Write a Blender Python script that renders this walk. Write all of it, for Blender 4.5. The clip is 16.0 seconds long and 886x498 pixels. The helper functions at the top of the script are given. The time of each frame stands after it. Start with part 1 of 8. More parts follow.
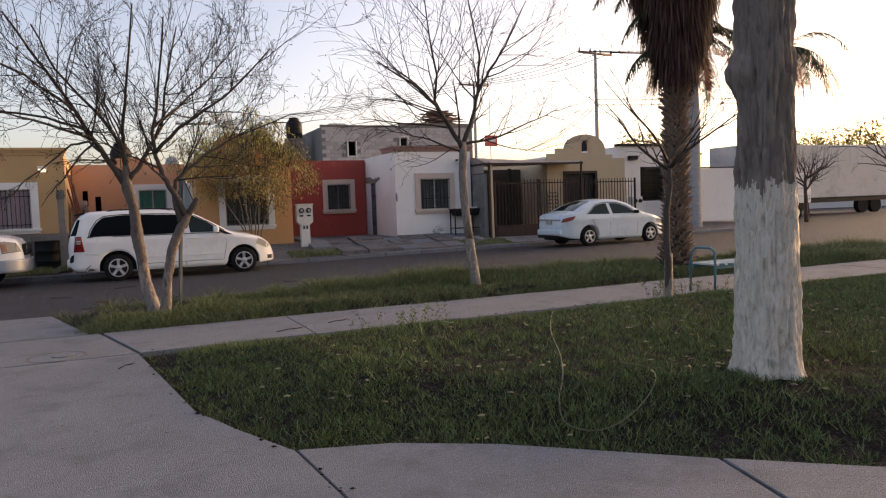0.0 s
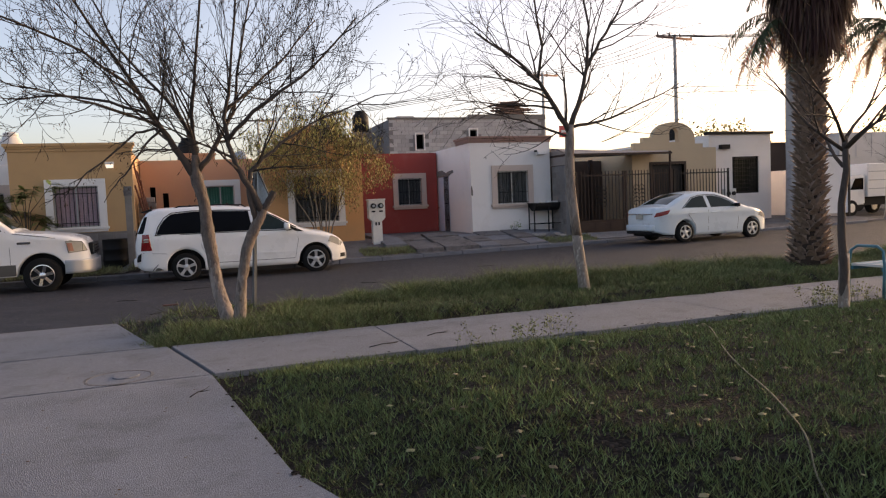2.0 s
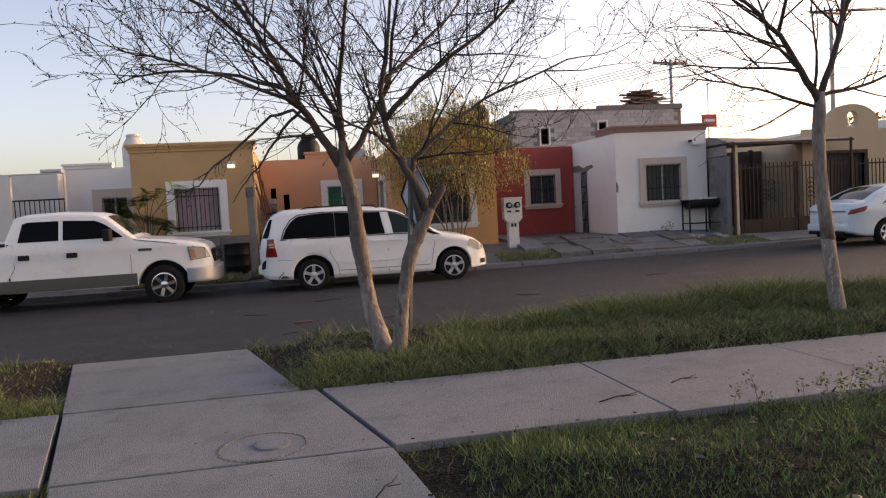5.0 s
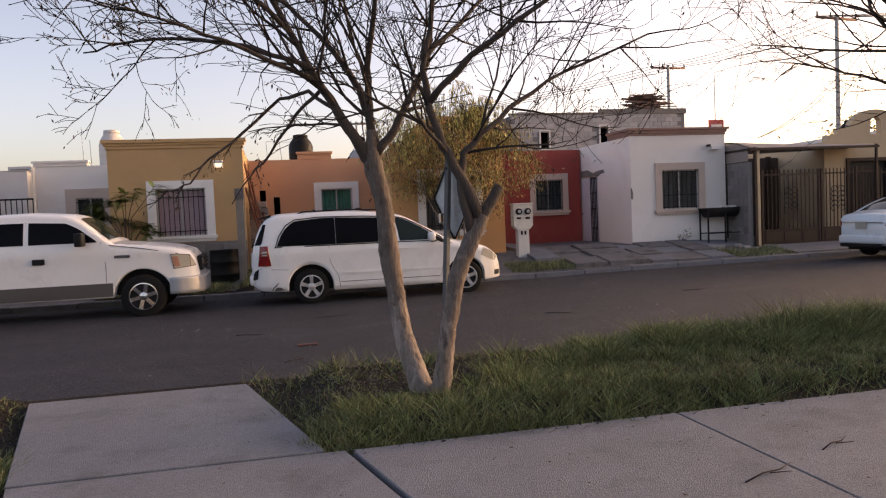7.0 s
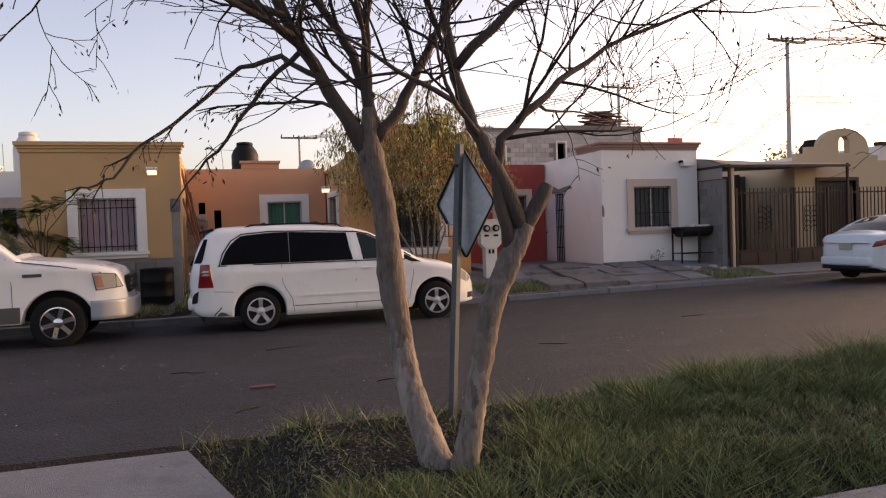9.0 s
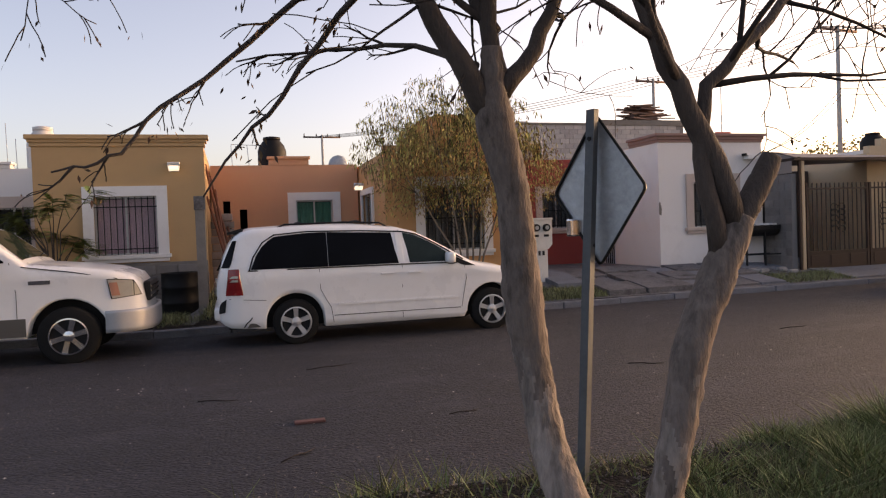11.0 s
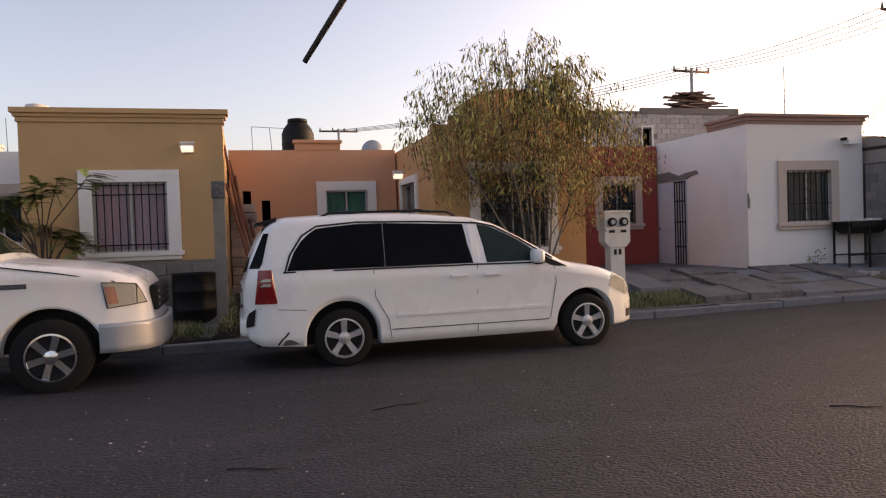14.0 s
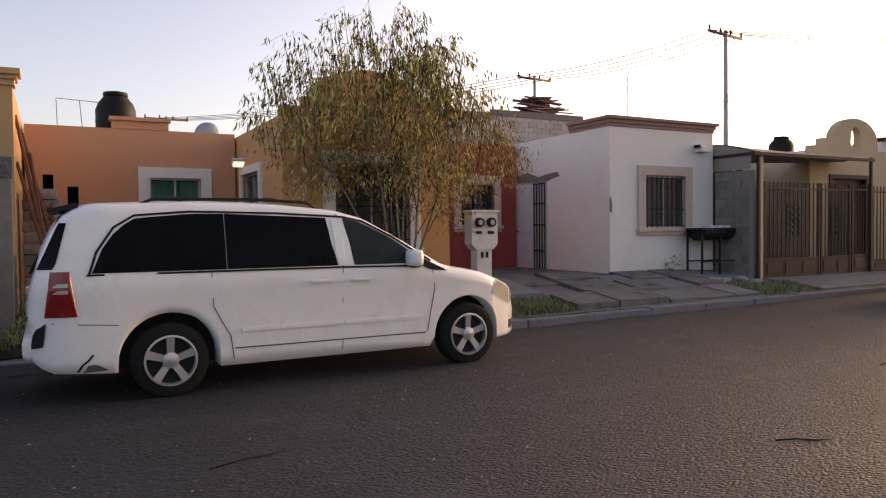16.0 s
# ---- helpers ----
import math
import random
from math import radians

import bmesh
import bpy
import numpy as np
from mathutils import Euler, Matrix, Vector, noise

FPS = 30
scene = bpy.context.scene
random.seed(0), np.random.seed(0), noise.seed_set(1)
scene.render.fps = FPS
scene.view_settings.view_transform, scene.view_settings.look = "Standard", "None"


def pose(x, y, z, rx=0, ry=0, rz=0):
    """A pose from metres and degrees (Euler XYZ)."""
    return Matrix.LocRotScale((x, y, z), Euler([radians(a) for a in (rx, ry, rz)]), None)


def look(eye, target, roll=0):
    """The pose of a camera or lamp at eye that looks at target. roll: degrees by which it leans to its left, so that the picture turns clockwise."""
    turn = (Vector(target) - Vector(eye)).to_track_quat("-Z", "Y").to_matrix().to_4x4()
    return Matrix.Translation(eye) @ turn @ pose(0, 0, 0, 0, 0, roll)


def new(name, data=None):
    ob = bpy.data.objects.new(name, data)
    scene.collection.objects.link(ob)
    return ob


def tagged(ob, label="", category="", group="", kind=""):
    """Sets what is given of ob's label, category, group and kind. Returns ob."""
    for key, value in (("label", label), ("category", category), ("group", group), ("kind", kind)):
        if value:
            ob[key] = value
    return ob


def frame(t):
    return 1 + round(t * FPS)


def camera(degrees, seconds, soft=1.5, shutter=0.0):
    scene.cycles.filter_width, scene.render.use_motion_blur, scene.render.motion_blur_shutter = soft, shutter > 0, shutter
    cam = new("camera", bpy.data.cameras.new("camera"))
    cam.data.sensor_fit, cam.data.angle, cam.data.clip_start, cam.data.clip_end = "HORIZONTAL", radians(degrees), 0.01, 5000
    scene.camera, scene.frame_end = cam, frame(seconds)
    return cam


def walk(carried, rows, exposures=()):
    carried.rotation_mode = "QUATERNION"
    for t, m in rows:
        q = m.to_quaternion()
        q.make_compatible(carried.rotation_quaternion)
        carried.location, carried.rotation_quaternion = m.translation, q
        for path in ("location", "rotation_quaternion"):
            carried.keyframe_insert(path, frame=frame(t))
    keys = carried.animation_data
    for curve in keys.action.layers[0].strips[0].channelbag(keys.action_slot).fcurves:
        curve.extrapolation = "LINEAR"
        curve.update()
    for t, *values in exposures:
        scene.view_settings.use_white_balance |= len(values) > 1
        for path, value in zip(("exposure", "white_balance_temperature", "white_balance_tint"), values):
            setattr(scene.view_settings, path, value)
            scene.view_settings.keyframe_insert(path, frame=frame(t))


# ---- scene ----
cam = camera(62.8, 16.0, 1.2)
PATH = [
    (0, (-0.029, -0.144, 1.542), (0.778, 1.682, 1.421), -2.1),
    (0.5, (-0.046, 0.245, 1.586), (0.758, 2.072, 1.464), -2.1),
    (1, (0.005, 0.671, 1.54), (0.806, 2.499, 1.416), -2.0),
    (1.5, (-0.038, 1.076, 1.517), (0.702, 2.929, 1.391), -2.3),
    (2, (-0.062, 1.509, 1.523), (0.597, 3.393, 1.397), -2.5),
    (2.5, (-0.094, 1.95, 1.526), (0.443, 3.872, 1.404), -2.9),
    (3, (-0.206, 2.319, 1.557), (0.241, 4.265, 1.436), -3.0),
    (3.5, (-0.228, 2.735, 1.528), (0.185, 4.688, 1.406), -3.1),
    (4, (-0.309, 3.15, 1.532), (0.071, 5.11, 1.417), -3.2),
    (6.5, (-0.652, 5.185, 1.53), (-0.222, 7.135, 1.427), -2.7),
    (7, (-0.739, 5.57, 1.568), (-0.296, 7.518, 1.47), -2.5),
    (7.5, (-0.759, 6.026, 1.535), (-0.289, 7.968, 1.447), -2.6),
    (8, (-0.84, 6.435, 1.535), (-0.309, 8.362, 1.476), -2.3),
    (10.5, (-0.93, 8.473, 1.502), (-0.299, 10.37, 1.449), -1.9),
    (11, (-1.007, 8.833, 1.525), (-0.449, 10.753, 1.477), -2.1),
    (11.5, (-0.982, 9.297, 1.499), (-0.479, 11.233, 1.455), -2.1),
    (12, (-1.001, 9.766, 1.46), (-0.53, 11.71, 1.419), -2.2),
    (12.5, (-1.052, 10.178, 1.45), (-0.562, 12.117, 1.403), -2.1),
    (13, (-1.113, 10.588, 1.455), (-0.61, 12.523, 1.408), -2.1),
    (13.5, (-1.222, 10.994, 1.464), (-0.702, 12.925, 1.417), -2.0),
    (14, (-1.238, 11.367, 1.457), (-0.704, 13.294, 1.409), -1.9),
    (14.5, (-1.275, 11.755, 1.471), (-0.716, 13.675, 1.421), -1.7),
    (15, (-1.225, 12.175, 1.444), (-0.607, 14.076, 1.39), -1.5),
    (15.5, (-1.188, 12.53, 1.421), (-0.443, 14.385, 1.368), -1.1),
    (16, (-1.053, 12.872, 1.41), (-0.104, 14.632, 1.357), -0.6),
]
TONE = [(0, 1.80, 7950, 24), (2.5, 1.87, 7800, 22), (4.2, 1.90, 7850, 23), (6.5, 1.89, 8400, 29), (16, 1.84, 8300, 27)]
walk(cam, [(t, look(eye, target, roll)) for t, eye, target, roll in PATH], TONE)

# ---- world and light ----
SUN_AZ, SUN_EL = 82.0, 6.5      # degrees east of +y, degrees above the horizon
world = bpy.data.worlds.new("dusk_sky")
scene.world = world
world.use_nodes = True
wn = world.node_tree.nodes
sky = wn.new("ShaderNodeTexSky")
sky.sky_type = 'NISHITA'
sky.sun_disc = False
sky.sun_elevation = radians(SUN_EL)
sky.sun_rotation = radians(SUN_AZ)
sky.air_density, sky.dust_density, sky.ozone_density = 0.6, 3.4, 0.8
world.node_tree.links.new(sky.outputs[0], wn["Background"].inputs[0])
wn["Background"].inputs[1].default_value = 0.15
sun_data = bpy.data.lights.new("sun", 'SUN')
sun_data.energy = 0.25
sun_data.angle = radians(12)
sun_data.color = (1.0, 0.80, 0.64)
sun_ob = new("sun", sun_data)
_d = Vector((math.sin(radians(SUN_AZ)) * math.cos(radians(SUN_EL)), math.cos(radians(SUN_AZ)) * math.cos(radians(SUN_EL)), math.sin(radians(SUN_EL))))
sun_ob.rotation_euler = _d.to_track_quat("Z", "Y").to_euler()
sun_ob.location = (20, 10, 30)

# ---- materials ----
MATS = {}


def mat(name, base, rough=0.85, var=0.18, scale=1.2, bump=0.25, fine=45.0, metal=0.0, dirt=None, dirt_amt=0.0, coat=0.0, pieces=0.0, stretch=(1, 1, 1), spec=0.5, grit=0.0, grit_scale=95.0):
    """A procedural surface: broad and fine variation of one colour, stains of a second one, fine relief."""
    m = bpy.data.materials.new(name)
    m.use_nodes = True
    nt = m.node_tree
    b = nt.nodes["Principled BSDF"]
    geo = nt.nodes.new("ShaderNodeNewGeometry")
    mp = nt.nodes.new("ShaderNodeMapping")
    mp.inputs["Scale"].default_value = stretch
    nt.links.new(geo.outputs["Position"], mp.inputs[0])

    def noise_tex(sc, detail=6, r=0.6):
        n = nt.nodes.new("ShaderNodeTexNoise")
        n.inputs["Scale"].default_value = sc
        n.inputs["Detail"].default_value = detail
        n.inputs["Roughness"].default_value = r
        nt.links.new(mp.outputs[0], n.inputs["Vector"])
        return n.outputs["Fac"]

    def mathn(op, a, c):
        k = nt.nodes.new("ShaderNodeMath")
        k.operation = op
        for i, v in enumerate((a, c)):
            if isinstance(v, (int, float)):
                k.inputs[i].default_value = v
            else:
                nt.links.new(v, k.inputs[i])
        return k.outputs[0]
    broad, small = noise_tex(scale), noise_tex(fine, 3)
    f = mathn('ADD', mathn('MULTIPLY', mathn('SUBTRACT', broad, 0.5), 2.4 * var), mathn('MULTIPLY', mathn('SUBTRACT', small, 0.5), 1.6 * var))
    height = small
    if grit:
        # single stones of an aggregate, each with its own shade
        vor = nt.nodes.new("ShaderNodeTexVoronoi")
        vor.inputs["Scale"].default_value = grit_scale
        nt.links.new(mp.outputs[0], vor.inputs["Vector"])
        sep = nt.nodes.new("ShaderNodeSeparateColor")
        nt.links.new(vor.outputs["Color"], sep.inputs[0])
        shade = mathn('POWER', sep.outputs[0], 2.2)
        f = mathn('ADD', f, mathn('MULTIPLY', mathn('SUBTRACT', shade, 0.3), 2 * grit))
        height = mathn('ADD', small, mathn('MULTIPLY', mathn('SUBTRACT', sep.outputs[1], vor.outputs["Distance"]), 1.2))
    if pieces:
        info = nt.nodes.new("ShaderNodeObjectInfo")
        f = mathn('ADD', f, mathn('MULTIPLY', mathn('SUBTRACT', info.outputs["Random"], 0.5), 2 * pieces))
    gain = mathn('MAXIMUM', mathn('ADD', f, 1.0), 0.12)
    col = nt.nodes.new("ShaderNodeVectorMath")
    col.operation = 'SCALE'
    col.inputs[0].default_value = base
    nt.links.new(gain, col.inputs["Scale"])
    out = col.outputs[0]
    if dirt:
        mix = nt.nodes.new("ShaderNodeMix")
        mix.data_type = 'RGBA'
        ramp = nt.nodes.new("ShaderNodeMapRange")
        ramp.inputs[1].default_value, ramp.inputs[2].default_value = 0.52, 0.72
        ramp.inputs[3].default_value, ramp.inputs[4].default_value = 0.0, dirt_amt
        nt.links.new(noise_tex(scale * 1.7, 8, 0.65), ramp.inputs[0])
        nt.links.new(ramp.outputs[0], mix.inputs["Factor"])
        nt.links.new(out, mix.inputs["A"])
        mix.inputs["B"].default_value = (*dirt, 1)
        out = mix.outputs["Result"]
    nt.links.new(out, b.inputs["Base Color"])
    b.inputs["Metallic"].default_value = metal
    b.inputs["Specular IOR Level"].default_value = spec
    rr = mathn('ADD', mathn('MULTIPLY', mathn('SUBTRACT', broad, 0.5), 0.25), rough)
    nt.links.new(rr, b.inputs["Roughness"])
    b.inputs["Coat Weight"].default_value = coat
    b.inputs["Coat Roughness"].default_value = 0.08
    if bump:
        bp = nt.nodes.new("ShaderNodeBump")
        bp.inputs["Strength"].default_value = bump
        bp.inputs["Distance"].default_value = 0.012
        nt.links.new(height, bp.inputs["Height"])
        nt.links.new(bp.outputs[0], b.inputs["Normal"])
    MATS[name] = m
    return m


def glow(name, colour, strength):
    m = mat(name, colour, 0.5, 0.02, bump=0)
    b = m.node_tree.nodes["Principled BSDF"]
    b.inputs["Emission Color"].default_value = (*colour, 1)
    b.inputs["Emission Strength"].default_value = strength
    return m


def glass(name, tint, rough=0.03):
    m = mat(name, tint, rough, 0.0, bump=0)
    b = m.node_tree.nodes["Principled BSDF"]
    b.inputs["Transmission Weight"].default_value = 1.0
    b.inputs["IOR"].default_value = 1.15
    b.inputs["Specular IOR Level"].default_value = 0.12
    return m


def leafy(name, base, pieces=0.45, through=0.3):
    """Leaf and blade surface, varied from blade to blade."""
    m = mat(name, base, 0.75, 0.25, 0.7, bump=0)
    nt = m.node_tree
    b = nt.nodes["Principled BSDF"]
    b.inputs["Specular IOR Level"].default_value = 0.15
    geo = [n for n in nt.nodes if n.type == 'NEW_GEOMETRY'][0]
    old = b.inputs["Base Color"].links[0].from_socket
    hs = nt.nodes.new("ShaderNodeHueSaturation")
    for sock, lo, hi in (("Value", 1 - pieces, 1 + pieces), ("Hue", 0.46, 0.53)):
        r = nt.nodes.new("ShaderNodeMapRange")
        r.inputs[3].default_value, r.inputs[4].default_value = lo, hi
        nt.links.new(geo.outputs["Random Per Island"], r.inputs[0])
        nt.links.new(r.outputs[0], hs.inputs[sock])
    nt.links.new(old, hs.inputs["Color"])
    nt.links.new(hs.outputs[0], b.inputs["Base Color"])
    b.inputs["Subsurface Weight"].default_value = 0.0
    return m


M_ASPHALT = mat("asphalt", (0.0168, 0.0174, 0.0248), 0.73, 0.55, 0.6, 0.8, 26, dirt=(0.048, 0.048, 0.060), dirt_amt=0.55, stretch=(0.6, 1.3, 1), spec=0.40, grit=0.55, grit_scale=52)
M_CONC = mat("concrete", (0.170, 0.180, 0.205), 0.92, 0.24, 1.1, 0.5, 60, dirt=(0.090, 0.094, 0.106), dirt_amt=0.7, grit=0.18, grit_scale=120)
M_CONC_OLD = mat("old_concrete", (0.150, 0.143, 0.146), 0.92, 0.50, 1.5, 0.8, 30, dirt=(0.038, 0.034, 0.034), dirt_amt=0.95, grit=0.25, grit_scale=60)
M_CEMENT = mat("cement_render", (0.185, 0.168, 0.152), 0.93, 0.25, 1.5, 0.5, 35, dirt=(0.10, 0.095, 0.09), dirt_amt=0.5)
M_SOIL = mat("soil", (0.026, 0.021, 0.018), 0.97, 0.5, 2.2, 1.0, 30, dirt=(0.013, 0.013, 0.008), dirt_amt=0.6, spec=0.1, grit=0.6, grit_scale=38)
M_EARTH = mat("earth", (0.085, 0.080, 0.078), 0.95, 0.3, 0.3, 0.5, 12, spec=0.2)
M_YELLOW = mat("ochre_stucco", (0.50, 0.308, 0.150), 0.9, 0.10, 1.1, 0.35, 90, dirt=(0.41, 0.25, 0.13), dirt_amt=0.35)
M_ORANGE = mat("orange_stucco", (0.62, 0.315, 0.185), 0.9, 0.08, 0.8, 0.35, 90, dirt=(0.62, 0.35, 0.19), dirt_amt=0.5)
M_ORANGE2 = mat("deep_orange_stucco", (0.62, 0.325, 0.145), 0.9, 0.08, 0.8, 0.35, 90, dirt=(0.50, 0.30, 0.14), dirt_amt=0.4)
M_RED = mat("red_stucco", (0.33, 0.056, 0.046), 0.9, 0.12, 0.9, 0.35, 90, dirt=(0.40, 0.14, 0.11), dirt_amt=0.35)
M_WHITE = mat("white_stucco", (0.78, 0.735, 0.705), 0.9, 0.05, 0.7, 0.35, 90, dirt=(0.60, 0.54, 0.49), dirt_amt=0.4)
M_PALE = mat("pale_stucco", (0.60, 0.57, 0.55), 0.9, 0.06, 0.7, 0.35, 90, dirt=(0.46, 0.43, 0.40), dirt_amt=0.4)
M_TAN = mat("tan_stucco", (0.52, 0.40, 0.27), 0.9, 0.07, 0.8, 0.35, 90, dirt=(0.42, 0.33, 0.23), dirt_amt=0.4)
M_TRIMW = mat("white_trim", (0.76, 0.73, 0.70), 0.85, 0.05, 2, 0.3, 80, dirt=(0.55, 0.51, 0.48), dirt_amt=0.4)
M_TRIMT = mat("sand_trim", (0.56, 0.44, 0.375), 0.88, 0.08, 2, 0.3, 80, dirt=(0.44, 0.34, 0.29), dirt_amt=0.4)
M_CORN = mat("brick_red_trim", (0.31, 0.185, 0.155), 0.88, 0.14, 3, 0.3, 60)
M_BLOCK = mat("cement_block", (0.40, 0.385, 0.38), 0.94, 0.14, 2.5, 0.7, 50, pieces=0.16)
M_BLOCKD = mat("dark_block", (0.20, 0.185, 0.178), 0.94, 0.22, 2.5, 0.8, 40, pieces=0.22, dirt=(0.10, 0.09, 0.085), dirt_amt=0.5)
M_MORTAR = mat("mortar", (0.20, 0.19, 0.185), 0.95, 0.15, 3, 0.6, 60)
M_IRON = mat("black_iron", (0.010, 0.0095, 0.010), 0.6, 0.3, 5, 0.2, 90, spec=0.3)
M_BROWN = mat("brown_gate_paint", (0.040, 0.024, 0.019), 0.65, 0.2, 4, 0.2, 90, spec=0.3)
M_BROWNW = mat("brown_wall_paint", (0.058, 0.037, 0.028), 0.88, 0.12, 1.5, 0.3, 60)
# near-black that stands in for the shade inside unlit rooms
M_DARK = mat("room_shade", (0.012, 0.011, 0.011), 0.9, 0.2, 2, 0.2, 40)
M_ALU = mat("aluminium", (0.45, 0.45, 0.45), 0.45, 0.1, 6, 0.1, 80, metal=0.7)
M_CURT = mat("curtain_pinkish", (0.72, 0.47, 0.53), 0.95, 0.3, 9, 0.3, 40, stretch=(6, 6, 0.4))
M_CURTG = mat("curtain_green", (0.07, 0.26, 0.19), 0.95, 0.6, 7, 0.3, 40, stretch=(3, 3, 0.8))
M_CURTD = mat("curtain_grey", (0.12, 0.118, 0.125), 0.95, 0.7, 6, 0.3, 40, stretch=(6, 6, 0.4))
M_GLASS = glass("window_glass", (0.75, 0.8, 0.8))
M_CARGL = mat("tinted_car_glass", (0.003, 0.003, 0.004), 0.06, 0.0, bump=0, spec=0.09)
M_CARGL2 = mat("greenish_car_glass", (0.016, 0.026, 0.023), 0.05, 0.3, 3, bump=0, spec=0.2)
M_CARW = mat("white_car_paint", (0.80, 0.79, 0.78), 0.30, 0.025, 1.5, 0.0, coat=0.6, dirt=(0.62, 0.60, 0.57), dirt_amt=0.25)
M_CARS = mat("pale_blue_car_paint", (0.62, 0.68, 0.71), 0.30, 0.03, 1.5, 0.0, coat=0.6)
M_CARG = mat("grey_brown_car_paint", (0.085, 0.079, 0.071), 0.4, 0.1, 2, 0.0, coat=0.4)
M_BUMP = mat("silver_bumper", (0.42, 0.42, 0.43), 0.35, 0.08, 4, 0.0, metal=0.3)
M_RUB = mat("tyre_rubber", (0.012, 0.012, 0.012), 0.9, 0.3, 8, 0.3, 50, spec=0.2)
M_PLAST = mat("black_plastic", (0.012, 0.012, 0.013), 0.6, 0.2, 6, 0.1, 80, spec=0.2)
M_RIM = mat("alloy_rim", (0.58, 0.58, 0.59), 0.35, 0.08, 8, 0.0, metal=0.75)
M_TAIL = mat("red_lens", (0.23, 0.005, 0.007), 0.25, 0.15, 8, 0.0, coat=0.2)
M_LENS = mat("clear_lens", (0.40, 0.38, 0.33), 0.2, 0.12, 8, 0.0, coat=0.5)
M_AMBER = mat("amber_lens", (0.42, 0.20, 0.14), 0.25, 0.1, 8, 0.0, coat=0.4)
M_CHROME = mat("chrome", (0.7, 0.7, 0.7), 0.15, 0.04, 8, 0.0, metal=1.0)
M_GALV = mat("galvanised_steel", (0.34, 0.37, 0.40), 0.5, 0.28, 9, 0.15, 30, metal=0.6, dirt=(0.50, 0.53, 0.56), dirt_amt=0.6)
M_BARK = mat("bark", (0.062, 0.047, 0.040), 0.92, 0.35, 5, 1.0, 40, dirt=(0.045, 0.036, 0.032), dirt_amt=0.85, stretch=(1.6, 1.6, 0.5))
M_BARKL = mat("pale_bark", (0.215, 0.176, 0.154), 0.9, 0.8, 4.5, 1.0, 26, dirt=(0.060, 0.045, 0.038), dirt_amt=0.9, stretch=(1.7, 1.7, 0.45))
M_STEM = mat("pale_stem", (0.20, 0.165, 0.13), 0.92, 0.4, 5, 0.6, 40)
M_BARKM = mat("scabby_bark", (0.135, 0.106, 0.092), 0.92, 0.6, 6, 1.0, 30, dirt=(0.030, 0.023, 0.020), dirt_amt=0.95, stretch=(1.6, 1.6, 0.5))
M_TWIG = mat("twig_bark", (0.024, 0.018, 0.016), 0.92, 0.25, 4, 0.3, 40)
M_LIME = mat("limewash", (0.55, 0.49, 0.415), 0.95, 0.25, 12, 1.0, 22, dirt=(0.20, 0.155, 0.12), dirt_amt=0.9, stretch=(2.2, 2.2, 0.6))
M_FLAKE = mat("flaked_limewash", (0.21, 0.175, 0.15), 0.95, 0.3, 9, 1.0, 24, dirt=(0.55, 0.50, 0.44), dirt_amt=0.95, stretch=(1.6, 1.6, 0.7))
M_STEELP = mat("dull_steel_post", (0.085, 0.095, 0.105), 0.6, 0.25, 6, 0.2, 30, metal=0.5)
M_BARKG = mat("grey_furrowed_bark", (0.185, 0.150, 0.128), 0.95, 0.6, 10, 1.0, 34, dirt=(0.05, 0.041, 0.035), dirt_amt=0.9, stretch=(1.8, 1.8, 0.3))
M_PALMT = mat("palm_boots", (0.23, 0.160, 0.122), 0.95, 0.5, 7, 0.9, 25, dirt=(0.06, 0.040, 0.032), dirt_amt=0.8)
M_PALMF = mat("palm_fibre", (0.045, 0.031, 0.025), 0.97, 0.5, 6, 1.0, 25, spec=0.1)
M_PALM2 = mat("pale_palm_trunk", (0.36, 0.34, 0.34), 0.9, 0.25, 2.5, 0.5, 20, dirt=(0.16, 0.13, 0.11), dirt_amt=0.5, stretch=(0.6, 0.6, 2.2))
M_WOOD = mat("old_timber", (0.17, 0.062, 0.036), 0.85, 0.3, 4, 0.5, 30, stretch=(3, 3, 0.6))
M_WOODD = mat("weathered_boards", (0.19, 0.115, 0.09), 0.9, 0.4, 3, 0.5, 30, pieces=0.35)
M_PALLET = mat("stacked_blocks", (0.36, 0.29, 0.25), 0.92, 0.25, 4, 0.5, 30, pieces=0.25)
M_TANK = mat("black_tank", (0.007, 0.0065, 0.0065), 0.6, 0.25, 3, 0.1, 40, spec=0.25)
M_METER = mat("meter_post_paint", (0.66, 0.64, 0.60), 0.85, 0.1, 4, 0.3, 60, dirt=(0.42, 0.40, 0.37), dirt_amt=0.4)
M_DOORW = mat("white_steel_door", (0.60, 0.63, 0.70), 0.5, 0.06, 3, 0.1, 60)
M_CANOPY = mat("canopy_cloth", (0.30, 0.255, 0.235), 0.95, 0.12, 1.5, 0.4, 70, dirt=(0.22, 0.19, 0.175), dirt_amt=0.5)
M_BENCHB = mat("blue_bench_paint", (0.045, 0.17, 0.22), 0.45, 0.2, 5, 0.1, 50)
M_BENCHW = mat("white_bench_slat", (0.55, 0.55, 0.53), 0.5, 0.1, 5, 0.1, 50)
M_TRAIL = mat("trailer_skin", (0.46, 0.455, 0.46), 0.6, 0.18, 0.6, 0.1, 30, metal=0.1, dirt=(0.11, 0.11, 0.115), dirt_amt=0.5)
M_POLE = mat("pole_concrete", (0.38, 0.36, 0.335), 0.9, 0.1, 2, 0.3, 40)
M_HOSE = mat("pale_hose", (0.15, 0.135, 0.085), 0.75, 0.2, 6, 0.2, 60)
M_GRAVEL = mat("gravel_bits", (0.13, 0.115, 0.105), 0.92, 0.5, 9, 0.4, 40)
